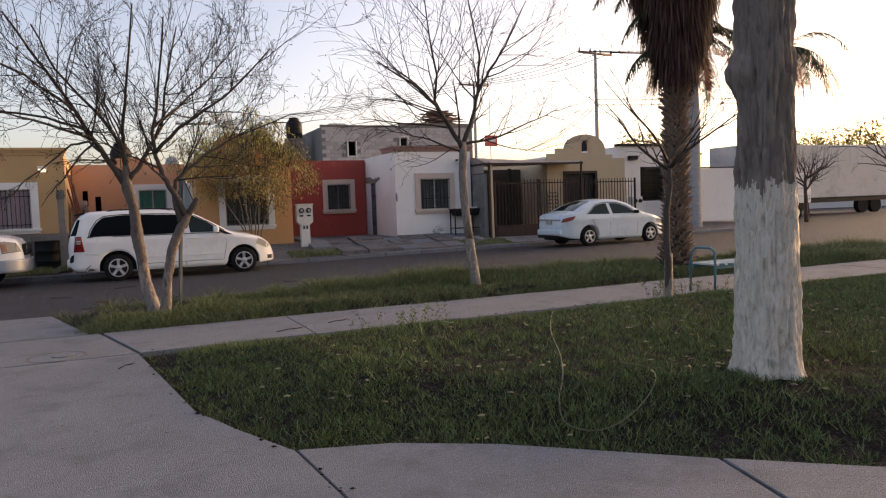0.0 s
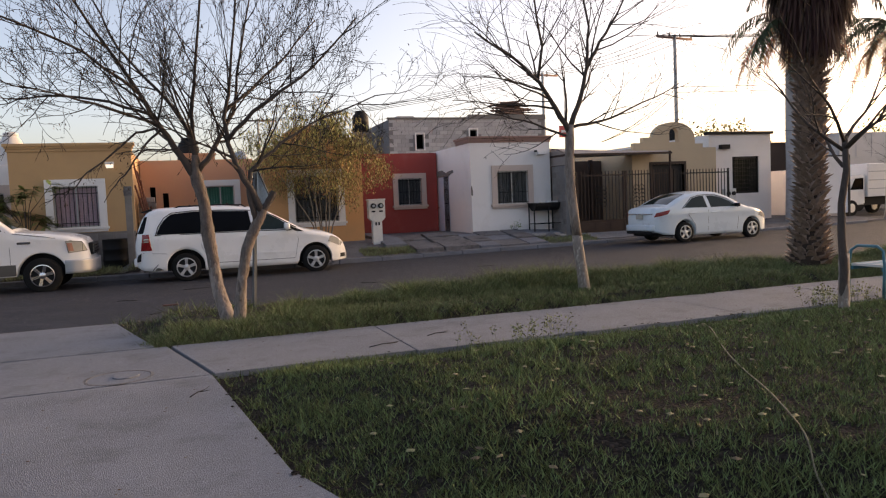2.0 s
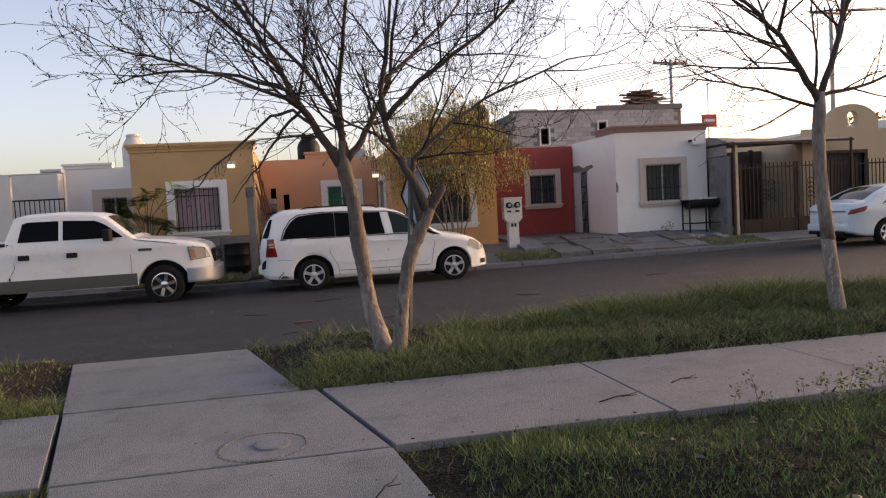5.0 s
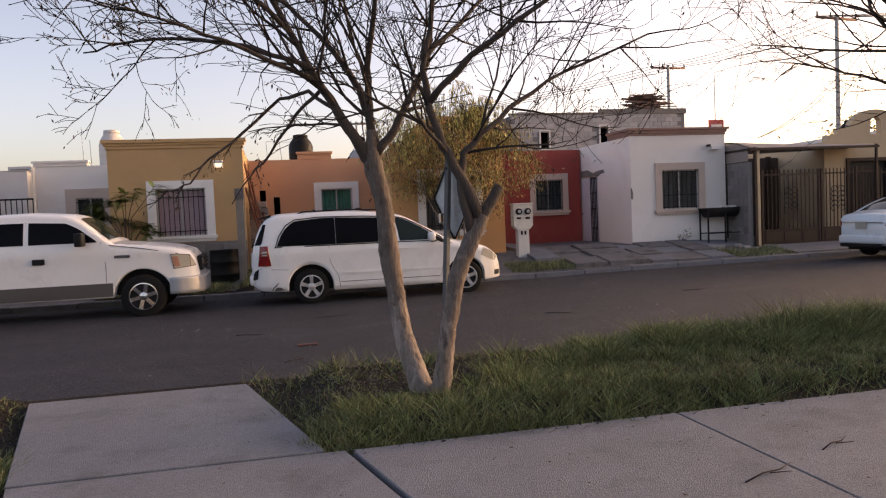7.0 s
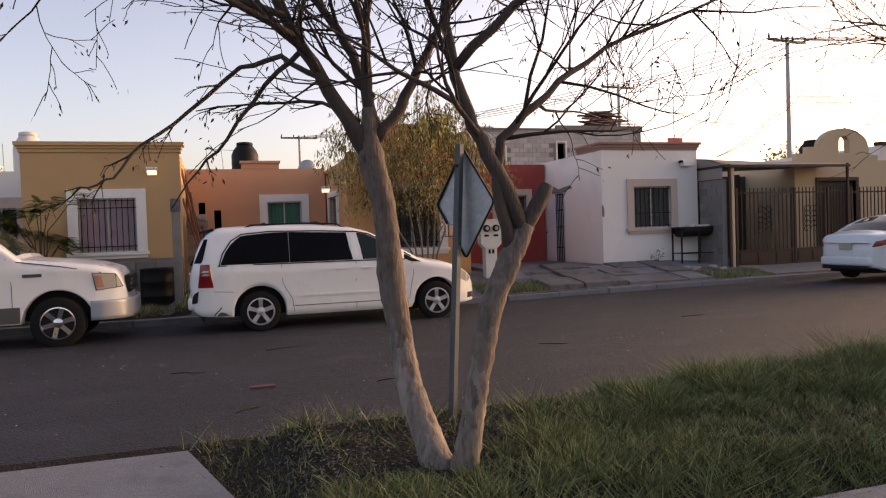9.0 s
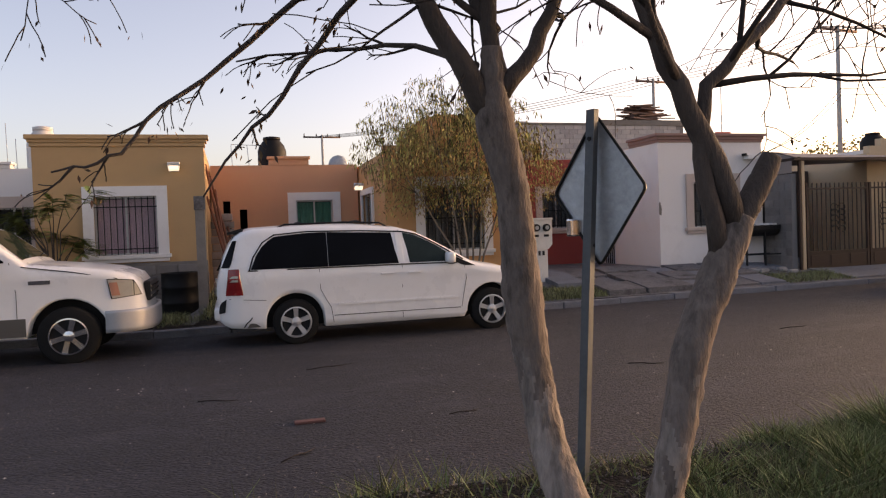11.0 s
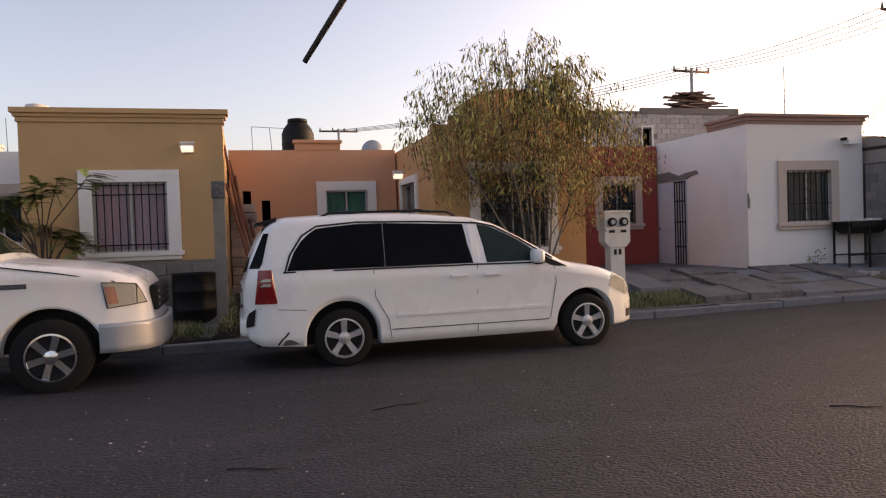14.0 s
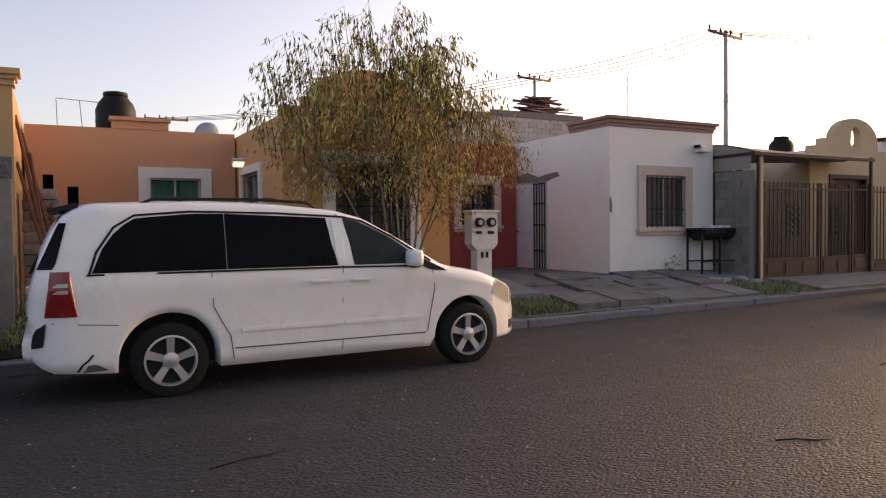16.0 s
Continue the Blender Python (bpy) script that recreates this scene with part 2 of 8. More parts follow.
M_REDBRK = mat("red_brick_bits", (0.12, 0.055, 0.05), 0.9, 0.3, 9, 0.4, 40)
M_RUBB = mat("rubble", (0.30, 0.29, 0.28), 0.92, 0.25, 6, 0.5, 40)
M_SIGNR = mat("red_sign", (0.55, 0.10, 0.09), 0.6, 0.08, 4, 0.1, 60)
M_GRASS = leafy("grass_blades", (0.114, 0.143, 0.057), 0.75)
M_GRASSD = leafy("dull_grass_blades", (0.19, 0.20, 0.10), 0.8)
M_DRY = leafy("dry_blades", (0.20, 0.17, 0.10), 0.4)
M_LEAF = leafy("olive_leaves", (0.33, 0.260, 0.095), 0.65)
M_LEAFB = leafy("rusty_leaves", (0.36, 0.195, 0.085), 0.6)
M_LEAFG = leafy("green_leaves", (0.19, 0.225, 0.065), 0.5)
M_DEADL = leafy("dry_tree_leaves", (0.085, 0.055, 0.038), 0.5)
M_FLOWER = leafy("pale_yellow_flowers", (0.70, 0.62, 0.28), 0.25)
M_FROND = leafy("palm_fronds", (0.035, 0.045, 0.022), 0.4)
M_FRONDD = leafy("dead_fronds", (0.075, 0.040, 0.032), 0.6)
M_FRONDO = leafy("rusty_fronds", (0.36, 0.12, 0.045), 0.4)
M_LAMPON = glow("lit_lamp", (1.0, 0.90, 0.74), 0.3)
M_WIRE = mat("cable", (0.02, 0.02, 0.02), 0.7, 0.1, 5, 0)


# ---- mesh helpers ----
def thing(name, label, category, loc=(0, 0, 0), group="", kind=""):
    ob = new(name)
    ob.empty_display_size = 0.2
    ob.location = loc
    return tagged(ob, label, category, group, kind)


def root_loc(ob):
    p = Vector((0, 0, 0))
    while ob is not None:
        p += ob.location
        ob = ob.parent
    return p


def part(name, bm, material, parent=None, label="", smooth=False, local=False):
    me = bpy.data.meshes.new(name)
    if parent is not None and not local:
        bmesh.ops.translate(bm, verts=bm.verts, vec=-root_loc(parent))
    bm.normal_update()
    bm.to_mesh(me)
    bm.free()
    me.materials.append(material)
    if smooth:
        me.shade_smooth()
    ob = new(name, me)
    ob.parent = parent
    return tagged(ob, label)


def raw_part(name, verts, faces, material, parent=None, label="", smooth=False):
    """A part from plain lists of vertices and faces, in world places."""
    me = bpy.data.meshes.new(name)
    if parent is not None:
        o = root_loc(parent)
        verts = np.asarray(verts, float).reshape(-1, 3) - np.array(o)
    me.from_pydata([tuple(v) for v in verts], [], [tuple(f) for f in faces])
    me.materials.append(material)
    if smooth:
        me.shade_smooth()
    ob = new(name, me)
    ob.parent = parent
    return tagged(ob, label)


def box(bm, x0, x1, y0, y1, z0, z1, bevel=0.0):
    r = bmesh.ops.create_cube(bm, size=1.0)
    vs = r["verts"]
    bmesh.ops.scale(bm, vec=(x1 - x0, y1 - y0, z1 - z0), verts=vs)
    bmesh.ops.translate(bm, vec=((x0 + x1) / 2, (y0 + y1) / 2, (z0 + z1) / 2), verts=vs)
    if bevel:
        es = list({e for v in vs for e in v.link_edges})
        bmesh.ops.bevel(bm, geom=es, offset=bevel, segments=2, affect='EDGES', profile=0.6)
    return bm


def cyl(bm, p0, p1, r0, r1=None, seg=12, caps=True):
    p0, p1 = Vector(p0), Vector(p1)
    r1 = r0 if r1 is None else r1
    q = (p1 - p0).to_track_quat("Z", "Y").to_matrix().to_4x4()
    bmesh.ops.create_cone(bm, cap_ends=caps, segments=seg, radius1=r0, radius2=r1, depth=(p1 - p0).length, matrix=Matrix.Translation((p0 + p1) / 2) @ q)
    return bm


def lathe(bm, profile, centre=(0, 0, 0), axis="Z", seg=28, caps=True):
    """Turn a profile of (radius, height) round an axis."""
    rings = []
    for r, h in profile:
        ring = []
        for i in range(seg):
            a = 2 * math.pi * i / seg
            c, s = r * math.cos(a), r * math.sin(a)
            p = (c, s, h) if axis == "Z" else (c, h, s)
            ring.append(bm.verts.new(Vector(p) + Vector(centre)))
        rings.append(ring)
    for a, b in zip(rings, rings[1:]):
        for i in range(seg):
            j = (i + 1) % seg
            bm.faces.new((a[i], a[j], b[j], b[i]) if axis == "Z" else (a[i], b[i], b[j], a[j]))
    for ring, flip in ((rings[0], axis == "Z"), (rings[-1], axis != "Z")) if caps else ():
        bm.faces.new(ring[::-1] if flip else ring)
    return bm


def prism(bm, poly, y0, y1, axis="y"):
    """Push a polygon of (a, z) from y0 to y1 along y (or along x)."""
    def P(a, z, d):
        return (a, d, z) if axis == "y" else ((d, a, z) if axis == "x" else (a, z, d))
    f = [bm.verts.new(P(a, z, y0)) for a, z in poly]
    b = [bm.verts.new(P(a, z, y1)) for a, z in poly]
    n = len(poly)
    bm.faces.new(f)
    bm.faces.new(b[::-1])
    for i in range(n):
        j = (i + 1) % n
        bm.faces.new((f[j], f[i], b[i], b[j]))
    bmesh.ops.recalc_face_normals(bm, faces=bm.faces)
    return bm


class Tubes:
    """Gathers tapered tubes along polylines into plain vertex and face lists."""

    def __init__(self):
        self.v, self.f = [], []

    def add(self, pts, radii, seg=6, wob=0.0):
        base = len(self.v)
        pts = [Vector(p) for p in pts]
        n = len(pts)
        up = Vector((0.31, 0.87, 0.2))
        for i, p in enumerate(pts):
            d = (pts[min(i + 1, n - 1)] - pts[max(i - 1, 0)]).normalized()
            u = d.cross(up).normalized()
            w = d.cross(u)
            for k in range(seg):
                a = 2 * math.pi * k / seg
                r = radii[i] * (1 + (random.uniform(-wob, wob) if wob else 0))
                self.v.append(p + u * (math.cos(a) * r) + w * (math.sin(a) * r))
        for i in range(n - 1):
            for k in range(seg):
                j = (k + 1) % seg
                a, b = base + i * seg, base + (i + 1) * seg
                self.f.append((a + k, a + j, b + j, b + k))
        self.f.append(tuple(base + k for k in range(seg))[::-1])
        self.f.append(tuple(base + (n - 1) * seg + k for k in range(seg)))

    def make(self, name, material, parent, label="", smooth=True):
        return raw_part(name, self.v, self.f, material, parent, label, smooth)


def grid_wall(bm, run, a0, a1, z0, z1, c0, c1, openings=()):
    """A wall with openings right through it. run 'x': along x, between y = c0 and c1; run 'y': along y, between x = c0 and c1."""
    As = sorted({a0, a1, *[v for o in openings for v in o[:2]]})
    Zs = sorted({z0, z1, *[v for o in openings for v in o[2:4]]})

    def P(a, c, z):
        return (a, c, z) if run == "x" else (c, a, z)
    cache = {}

    def V(*k):
        k = tuple(round(q, 5) for q in k)
        if k not in cache:
            cache[k] = bm.verts.new(P(*k))
        return cache[k]

    def solid(i, j):
        if not (0 <= i < len(As) - 1 and 0 <= j < len(Zs) - 1):
            return False
        ma, mz = (As[i] + As[i + 1]) / 2, (Zs[j] + Zs[j + 1]) / 2
        return not any(o[0] < ma < o[1] and o[2] < mz < o[3] for o in openings)
    for i in range(len(As) - 1):
        for j in range(len(Zs) - 1):
            if not solid(i, j):
                continue
            a, b, z, w = As[i], As[i + 1], Zs[j], Zs[j + 1]
            bm.faces.new((V(a, c0, z), V(b, c0, z), V(b, c0, w), V(a, c0, w)))
            bm.faces.new((V(b, c1, z), V(a, c1, z), V(a, c1, w), V(b, c1, w)))
            if not solid(i - 1, j):
                bm.faces.new((V(a, c0, z), V(a, c0, w), V(a, c1, w), V(a, c1, z)))
            if not solid(i + 1, j):
                bm.faces.new((V(b, c0, z), V(b, c1, z), V(b, c1, w), V(b, c0, w)))
            if not solid(i, j - 1):
                bm.faces.new((V(a, c0, z), V(a, c1, z), V(b, c1, z), V(b, c0, z)))
            if not solid(i, j + 1):
                bm.faces.new((V(a, c0, w), V(b, c0, w), V(b, c1, w), V(a, c1, w)))
    bmesh.ops.recalc_face_normals(bm, faces=bm.faces)
    return bm


# ---- the lie of the land ----
KERB_N, KERB_F = 13.0, 21.75


def rise(x):
    return 0.009 * min(max(x - 2.0, 0.0), 22.0)


def road_z(x, y):
    t = (y - KERB_N) / (KERB_F - KERB_N)
    return -0.10 + rise(x) + 0.05 * math.sin(math.pi * min(max(t, 0), 1)) + 0.02 * min(max(t, 0), 1)


def smooth01(t):
    t = min(max(t, 0.0), 1.0)
    return t * t * (3 - 2 * t)


def lot_z(x, y):
    """The rising forecourts between the far kerb and the houses."""
    t = min(max((y - KERB_F) / (24.4 - KERB_F), 0.0), 1.0)
    e = 0.45 if x < 11 else (0.45 - 0.05 * min(x - 11, 2))
    e = 0.06 + (e - 0.06) * smooth01((x + 1.62) / 0.17)
    return (0.03 + rise(x) * 0.8) * (1 - t) + e * t


def table(t, x):
    for (a, va), (b, vb) in zip(t, t[1:]):
        if x <= b:
            return va + (vb - va) * min(max((x - a) / (b - a), 0), 1)
    return t[-1][1]


def path_edge(y):
    """Right-hand edge of the cross path at y."""
    return table([(0.0, 1.1), (3.4, 1.02), (4.45, 0.9), (5.05, 0.68), (5.75, 0.44), (6.75, 0.32), (8.6, 0.10)], y)


def branch_edge(x):
    """Far edge of the slabs that branch off near the start."""
    return table([(0.9, 4.45), (1.5, 4.28), (2.1, 3.9), (3.05, 3.05), (3.7, 2.52), (5.0, 1.62), (9, 0.5)], x)


def lawn_z(x, y):
    """Lawn and verge swell a little above the paths that edge them."""
    n = 0.025 * noise.noise((x * 0.6, y * 0.6, 0))
    if y > 8.6:
        d = min(y - 10.4, 13.1 - y, abs(x + 1.8) - 1.1 if x < 1 else 9)
        return -0.045 + 0.15 * smooth01(d / 0.45) + n * smooth01(d / 0.4)
    if x < -1.0:
        d = min(-1.75 - x, 8.6 - y)
        return -0.04 + 0.06 * smooth01(d / 0.9) + n * smooth01(d / 0.4)
    d = min(x - path_edge(y), y - branch_edge(x), 8.6 - y)
    return -0.04 + 0.25 * smooth01(d / 1.5) + n * smooth01(d / 0.4)


# ---- ground, road, pavements ----
def sheet(name, xs, ys, zf, material, label, category, skirt=None):
    V = [(x, y, zf(x, y)) for y in ys for x in xs]
    n = len(xs)
    F = [(j * n + i, j * n + i + 1, (j + 1) * n + i + 1, (j + 1) * n + i) for j in range(len(ys) - 1) for i in range(n - 1)]
    ob = raw_part(name, V, F, material, None, label, True)
    return tagged(ob, label, category, "", "structure")


def steps(a, b, s):
    n = max(1, int(round((b - a) / s)))
    return [a + (b - a) * i / n for i in range(n + 1)]


sheet("ground", steps(-900, 900, 90), steps(-900, 900, 90), lambda x, y: -0.35, M_EARTH, "dry earth ground reaching to the horizon", "ground")
sheet("road", [-90, -60, -40, -25] + steps(-16, 26, 0.5) + [32, 40, 60, 90], steps(12.7, KERB_F + 0.1, 0.45), lambda x, y: road_z(x, y) + 0.012 * noise.noise((x * 0.6, y * 0.9, 3)), M_ASPHALT, "worn dark asphalt street with gravelly patches", "road")
sheet("side_road", steps(24.5, 110, 5), steps(KERB_F + 0.1, 120, 5), lambda x, y: 0.11, M_ASPHALT, "grey asphalt cross street beyond the houses", "road")
sheet("house_lot", [-90, -60, -40, -25] + steps(-16, 25, 0.5), steps(KERB_F + 0.14, 44, 0.4), lambda x, y: lot_z(x, y) + 0.006 * noise.noise((x * 1.5, y * 1.5, 7)), M_CONC_OLD, "stained sloping concrete forecourts of the houses", "pavement")
sheet("lawn", [-60, -30, -16] + steps(-9, 20, 0.2) + [30, 50, 90], [-60, -30, -10] + steps(-6, 2, 0.5)[:-1] + steps(2, 13.12, 0.16), lawn_z, M_SOIL, "patchy park lawn with bare dry soil", "lawn")


sheet("flower_bed", steps(-4.55, -1.3, 0.2), steps(21.95, 24.3, 0.2), lambda x, y: lot_z(x, y) + 0.03 + 0.03 * noise.noise((x * 2, y * 2, 17)), M_SOIL, "dark weedy soil bed in front of the yellow house", "soil")


def slab_part(poly, z0, z1, parent, material=M_CONC):
    bm = bmesh.new()
    prism(bm, poly, z0, z1, "z")
    top = [f for f in bm.faces if abs(f.normal.z) > 0.9 and f.calc_center_median().z > (z0 + z1) / 2]
    bmesh.ops.bevel(bm, geom=[e for f in top for e in f.edges], offset=0.006, segments=1, affect='EDGES')
    return part("slab", bm, material, parent)


TOP = 0.02
park_path = thing("pavement_path", "grey concrete park path of cast slabs with open joints", "pavement", (0, 9.5, 0), kind="structure")
G = 0.007
# cross path from the lawn to the street
slab_part([(-3.0, 12.72), (-2.44, 10.42), (-0.5, 10.42), (-1.1, 12.72)], -0.3, TOP, park_path)
slab_part([(-2.43, 10.4), (-2.0, 8.62), (0.06, 8.62), (-0.37, 10.4)], -0.3, TOP - 0.006, park_path)
slab_part([(-1.99, 8.6), (-1.7, 7.5), (-1.5, 4.2), (0.9, 4.45), (0.66, 5.05), (0.42, 5.75), (0.30, 6.75), (0.07, 8.6)], -0.3, TOP - 0.01, park_path)
slab_part([(-1.5, 4.18), (-1.6, 0.2), (-1.6, -3.0), (1.1, -3.0), (1.05, 1.5), (0.98, 3.4), (0.90, 4.43)], -0.3, TOP, park_path)
slab_part([(0.92, 4.43), (0.995, 3.4), (1.065, 1.8), (2.62, 1.2), (3.075, 3.02), (2.1, 3.88), (1.5, 4.25)], -0.3, TOP - 0.008, park_path)
slab_part([(3.09, 3.0), (2.635, 1.19), (4.6, 0.2), (5.0, 1.6), (3.7, 2.5)], -0.3, TOP - 0.004, park_path)
# path along the street
xs_path = [-0.33, 2.08, 4.06, 6.3, 8.6, 11.0, 13.4, 15.8, 18.2, 20.6]
for a, b in zip(xs_path, xs_path[1:]):
    da, db = (0.42, 0.0) if a < 0 else (0.0, 0.0), 0.0
    za = TOP - 0.004 + random.uniform(-0.008, 0.004)
    slab_part([(a + G, 10.38), (a + G + (0.42 if a < 0 else 0.02), 8.62), (b - G + 0.02, 8.66), (b - G, 10.38)], -0.3, za, park_path)
for a, b in zip([-12.5, -10.0, -7.5, -5.0], [-10.0, -7.5, -5.0, -2.46]):
    slab_part([(a + G, 10.42), (a + G, 8.62), (b - G + (0.42 if b > -3 else 0), 8.62), (b - G, 10.42)], -0.3, TOP - 0.004, park_path)


def kerb(name, xs, y0, y1, zf, material, label):
    root = thing(name, label, "kerb", ((xs[0] + xs[-1]) / 2, y0, 0), kind="structure")
    for a, b in zip(xs, xs[1:]):
        bm = bmesh.new()
        z = zf((a + b) / 2)
        dy = random.uniform(-0.015, 0.015)
        box(bm, a + 0.008, b - 0.008, y0 + dy, y1 + dy, -0.3, z + random.uniform(-0.008, 0.008), 0.022)
        part("kerbstone", bm, material, root)
    return root


kerb("kerb_near", steps(-0.9, 22, 1.1), 12.98, 13.12, lambda x: -0.055 + rise(x) * 0.8, M_CONC_OLD, "worn concrete kerb along the grass strip")
kerb("kerb_near_corner", steps(-16, -3.05, 1.1), 12.98, 13.12, lambda x: -0.055, M_CONC_OLD, "worn concrete kerb beside the cross path")
kerb("kerb_far", steps(-16, 23.8, 1.24), KERB_F - 0.02, KERB_F + 0.16, lambda x: 0.045 + rise(x) * 0.8, M_CONC, "pale concrete kerb in front of the houses")

# lighter gutter strip and driveway ramps on the far side
ramp = thing("pavement_driveway", "pale concrete driveway ramps and walkway slabs", "pavement", (9, 23, 0.2), kind="structure")


def sloped_slab(x0, x1, y0, y1, lift, material=M_CONC):
    V, F = [], []
    nx, ny = 4, 4
    for k, dz in enumerate((0.0, -0.3)):
        for j in range(ny + 1):
            for i in range(nx + 1):
                x, y = x0 + (x1 - x0) * i / nx, y0 + (y1 - y0) * j / ny
                V.append((x, y, lot_z(x, y) + lift + dz))
    n = nx + 1
    for j in range(ny):
        for i in range(nx):
            a = j * n + i
            F.append((a, a + 1, a + n + 1, a + n))
    o = n * (ny + 1)
    ring = [i for i in range(n)] + [j * n + nx for j in range(1, ny + 1)] + [ny * n + i for i in range(nx - 1, -1, -1)] + [j * n for j in range(ny - 1, 0, -1)]
    for a, b in zip(ring, ring[1:] + ring[:1]):
        F.append((b, a, a + o, b + o))
    raw_part("slab", V, F, material, ramp)


random.seed(17)
for xa, xb in ((6.3, 7.15), (7.2, 8.3), (8.34, 9.0), (9.03, 9.95), (9.99, 10.65)):
    ya = 22.0
    for k in range(3):
        yb = ya + random.uniform(0.62, 0.86)
        sloped_slab(xa, xb + random.uniform(-0.03, 0.0), ya, yb, random.uniform(0.02, 0.11), M_CONC_OLD if random.random() < 0.65 else M_CONC)
        ya = yb + random.uniform(0.02, 0.06)
sloped_slab(5.6, 6.27, 22.9, 27.6, 0.10)
sloped_slab(6.3, 8.98, 24.33, 27.6, 0.03, M_CONC_OLD)
sloped_slab(10.7, 12.0, 23.5, 24.34, 0.05)
sloped_slab(12.5, 16.4, 22.0, 23.4, 0.03)
sloped_slab(12.5, 16.4, 23.43, 27.5, 0.03)
sloped_slab(16.43, 19.1, 22.0, 23.4, 0.02)


# ---- houses ----
def abox(bm, run, c, a0, a1, d0, d1, z0, z1, bevel=0.0):
    """A box on a wall face at c whose outside is the lower side: d0 to d1 outwards."""
    if run == "x":
        return box(bm, a0, a1, c - d1, c - d0, z0, z1, bevel)
    return box(bm, c - d1, c - d0, a0, a1, z0, z1, bevel)


def window(house, run, c, a0, a1, z0, z1, trim, tw=0.2, bars=9, rails=(0.12, 0.88), curtain=M_CURTD, sill=True, scroll=False, louvre=False, trim_in=0.05, split=True, label="window with iron security bars"):
    """A window in the opening a0..a1, z0..z1 of a wall face at c."""
    bm = bmesh.new()
    if trim is not None:
        for q in ((a0 - tw, a0, z0 - 0.002, z1 + tw), (a1, a1 + tw, z0 - 0.002, z1 + tw), (a0, a1, z1, z1 + tw)):
            abox(bm, run, c, q[0], q[1], -0.02, trim_in, q[2], q[3])
        win = part("window", bm, trim, house, label)
        if sill:
            bm = bmesh.new()
            abox(bm, run, c, a0 - tw - 0.04, a1 + tw + 0.04, -0.02, trim_in + 0.05, z0 - 0.08, z0 - 0.002, 0.012)
            abox(bm, run, c, a0 - tw, a1 + tw, -0.02, trim_in + 0.015, z0 - 0.15, z0 - 0.082, 0.01)
            part("sill", bm, trim, win)
    else:
        abox(bm, run, c, a0, a1, -0.16, -0.14, z0, z0 + 0.01)
        win = part("window", bm, M_DARK, house, label)
    bm = bmesh.new()
    fw = 0.035
    mid = (a0 + a1) / 2
    spans = [(a0, a0 + fw, z0, z1), (a1 - fw, a1, z0, z1), (a0 + fw, a1 - fw, z0, z0 + fw), (a0 + fw, a1 - fw, z1 - fw, z1)]
    if split:
        spans.append((mid - fw / 2, mid + fw / 2, z0 + fw, z1 - fw))
    for q in spans:
        abox(bm, run, c, q[0], q[1], -0.10, -0.05, q[2], q[3])
    part("window_frame", bm, M_ALU if not louvre else M_IRON, win)
    panes = [(a0 + fw, mid - fw / 2), (mid + fw / 2, a1 - fw)] if split else [(a0 + fw, a1 - fw)]
    for p, q in panes:
        bm = bmesh.new()
        abox(bm, run, c, p, q, -0.085, -0.079, z0 + fw, z1 - fw)
        pane = part("pane", bm, M_GLASS, win)
        pane.visible_shadow = False
    if curtain is not None:
        # hanging folds
        n = 36
        V, F = [], []
        for i in range(n + 1):
            a = a0 + (a1 - a0) * i / n
            d = -0.122 - 0.012 * math.sin(i * 1.9) - 0.006 * math.sin(i * 0.7)
            for z in (z0 - 0.02, z1 - 0.05):
                V.append((a, c - d, z) if run == "x" else (c - d, a, z))
        F = [(2 * i, 2 * i + 2, 2 * i + 3, 2 * i + 1) for i in range(n)]
        raw_part("curtain", V, F, curtain, win, "", True)
    if bars:
        bm0 = bmesh.new()
        r = 0.008
        box(bm0, -r, r, -r, r, z0 + 0.01, z1 - 0.01)
        me = bpy.data.meshes.new("security_bar")
        bm0.to_mesh(me)
        bm0.free()
        me.materials.append(M_IRON)
        o = root_loc(house)
        for i in range(bars):
            a = a0 + (a1 - a0) * (i + 0.5) / bars
            ob = new("security_bar", me)
            ob.parent = win
            ob.location = (Vector((a, c - 0.0, 0)) if run == "x" else Vector((c - 0.0, a, 0))) - Vector((o.x, o.y, o.z))
        for f in rails:
            bm = bmesh.new()
            z = z0 + (z1 - z0) * f
            abox(bm, run, c, a0, a1, -0.006, 0.012, z - 0.01, z + 0.01)
            part("grille_rail", bm, M_IRON, win)
        if scroll:
            am = (a0 + a1) / 2
            for s in (-1, 1):
                for k in range(4):
                    zc = z0 + (z1 - z0) * (0.2 + 0.19 * k)
                    pts = []
                    for q in range(13):
                        t = q / 12
                        ang = s * t * 5.0
                        rad = 0.085 * (1 - 0.65 * t)
                        aa = am + s * (0.10 - rad * math.cos(ang) * 0.9)
                        zz = zc + rad * math.sin(t * 5.0) * 1.2
                        pts.append((aa, c - 0.02, zz) if run == "x" else (c - 0.02, aa, zz))
                    tb = Tubes()
                    tb.add(pts, [0.007] * 13, 4)
                    tb.make("scroll", M_IRON, win, "wrought iron scroll")
    if louvre:
        n = 9
        for i in range(n):
            bm = bmesh.new()
            z = z0 + (z1 - z0) * (i + 0.3) / n
            abox(bm, run, c, a0 + fw, a1 - fw, -0.06, 0.0, z, z + 0.03)
            part("slat", bm, M_IRON, win)
    return win


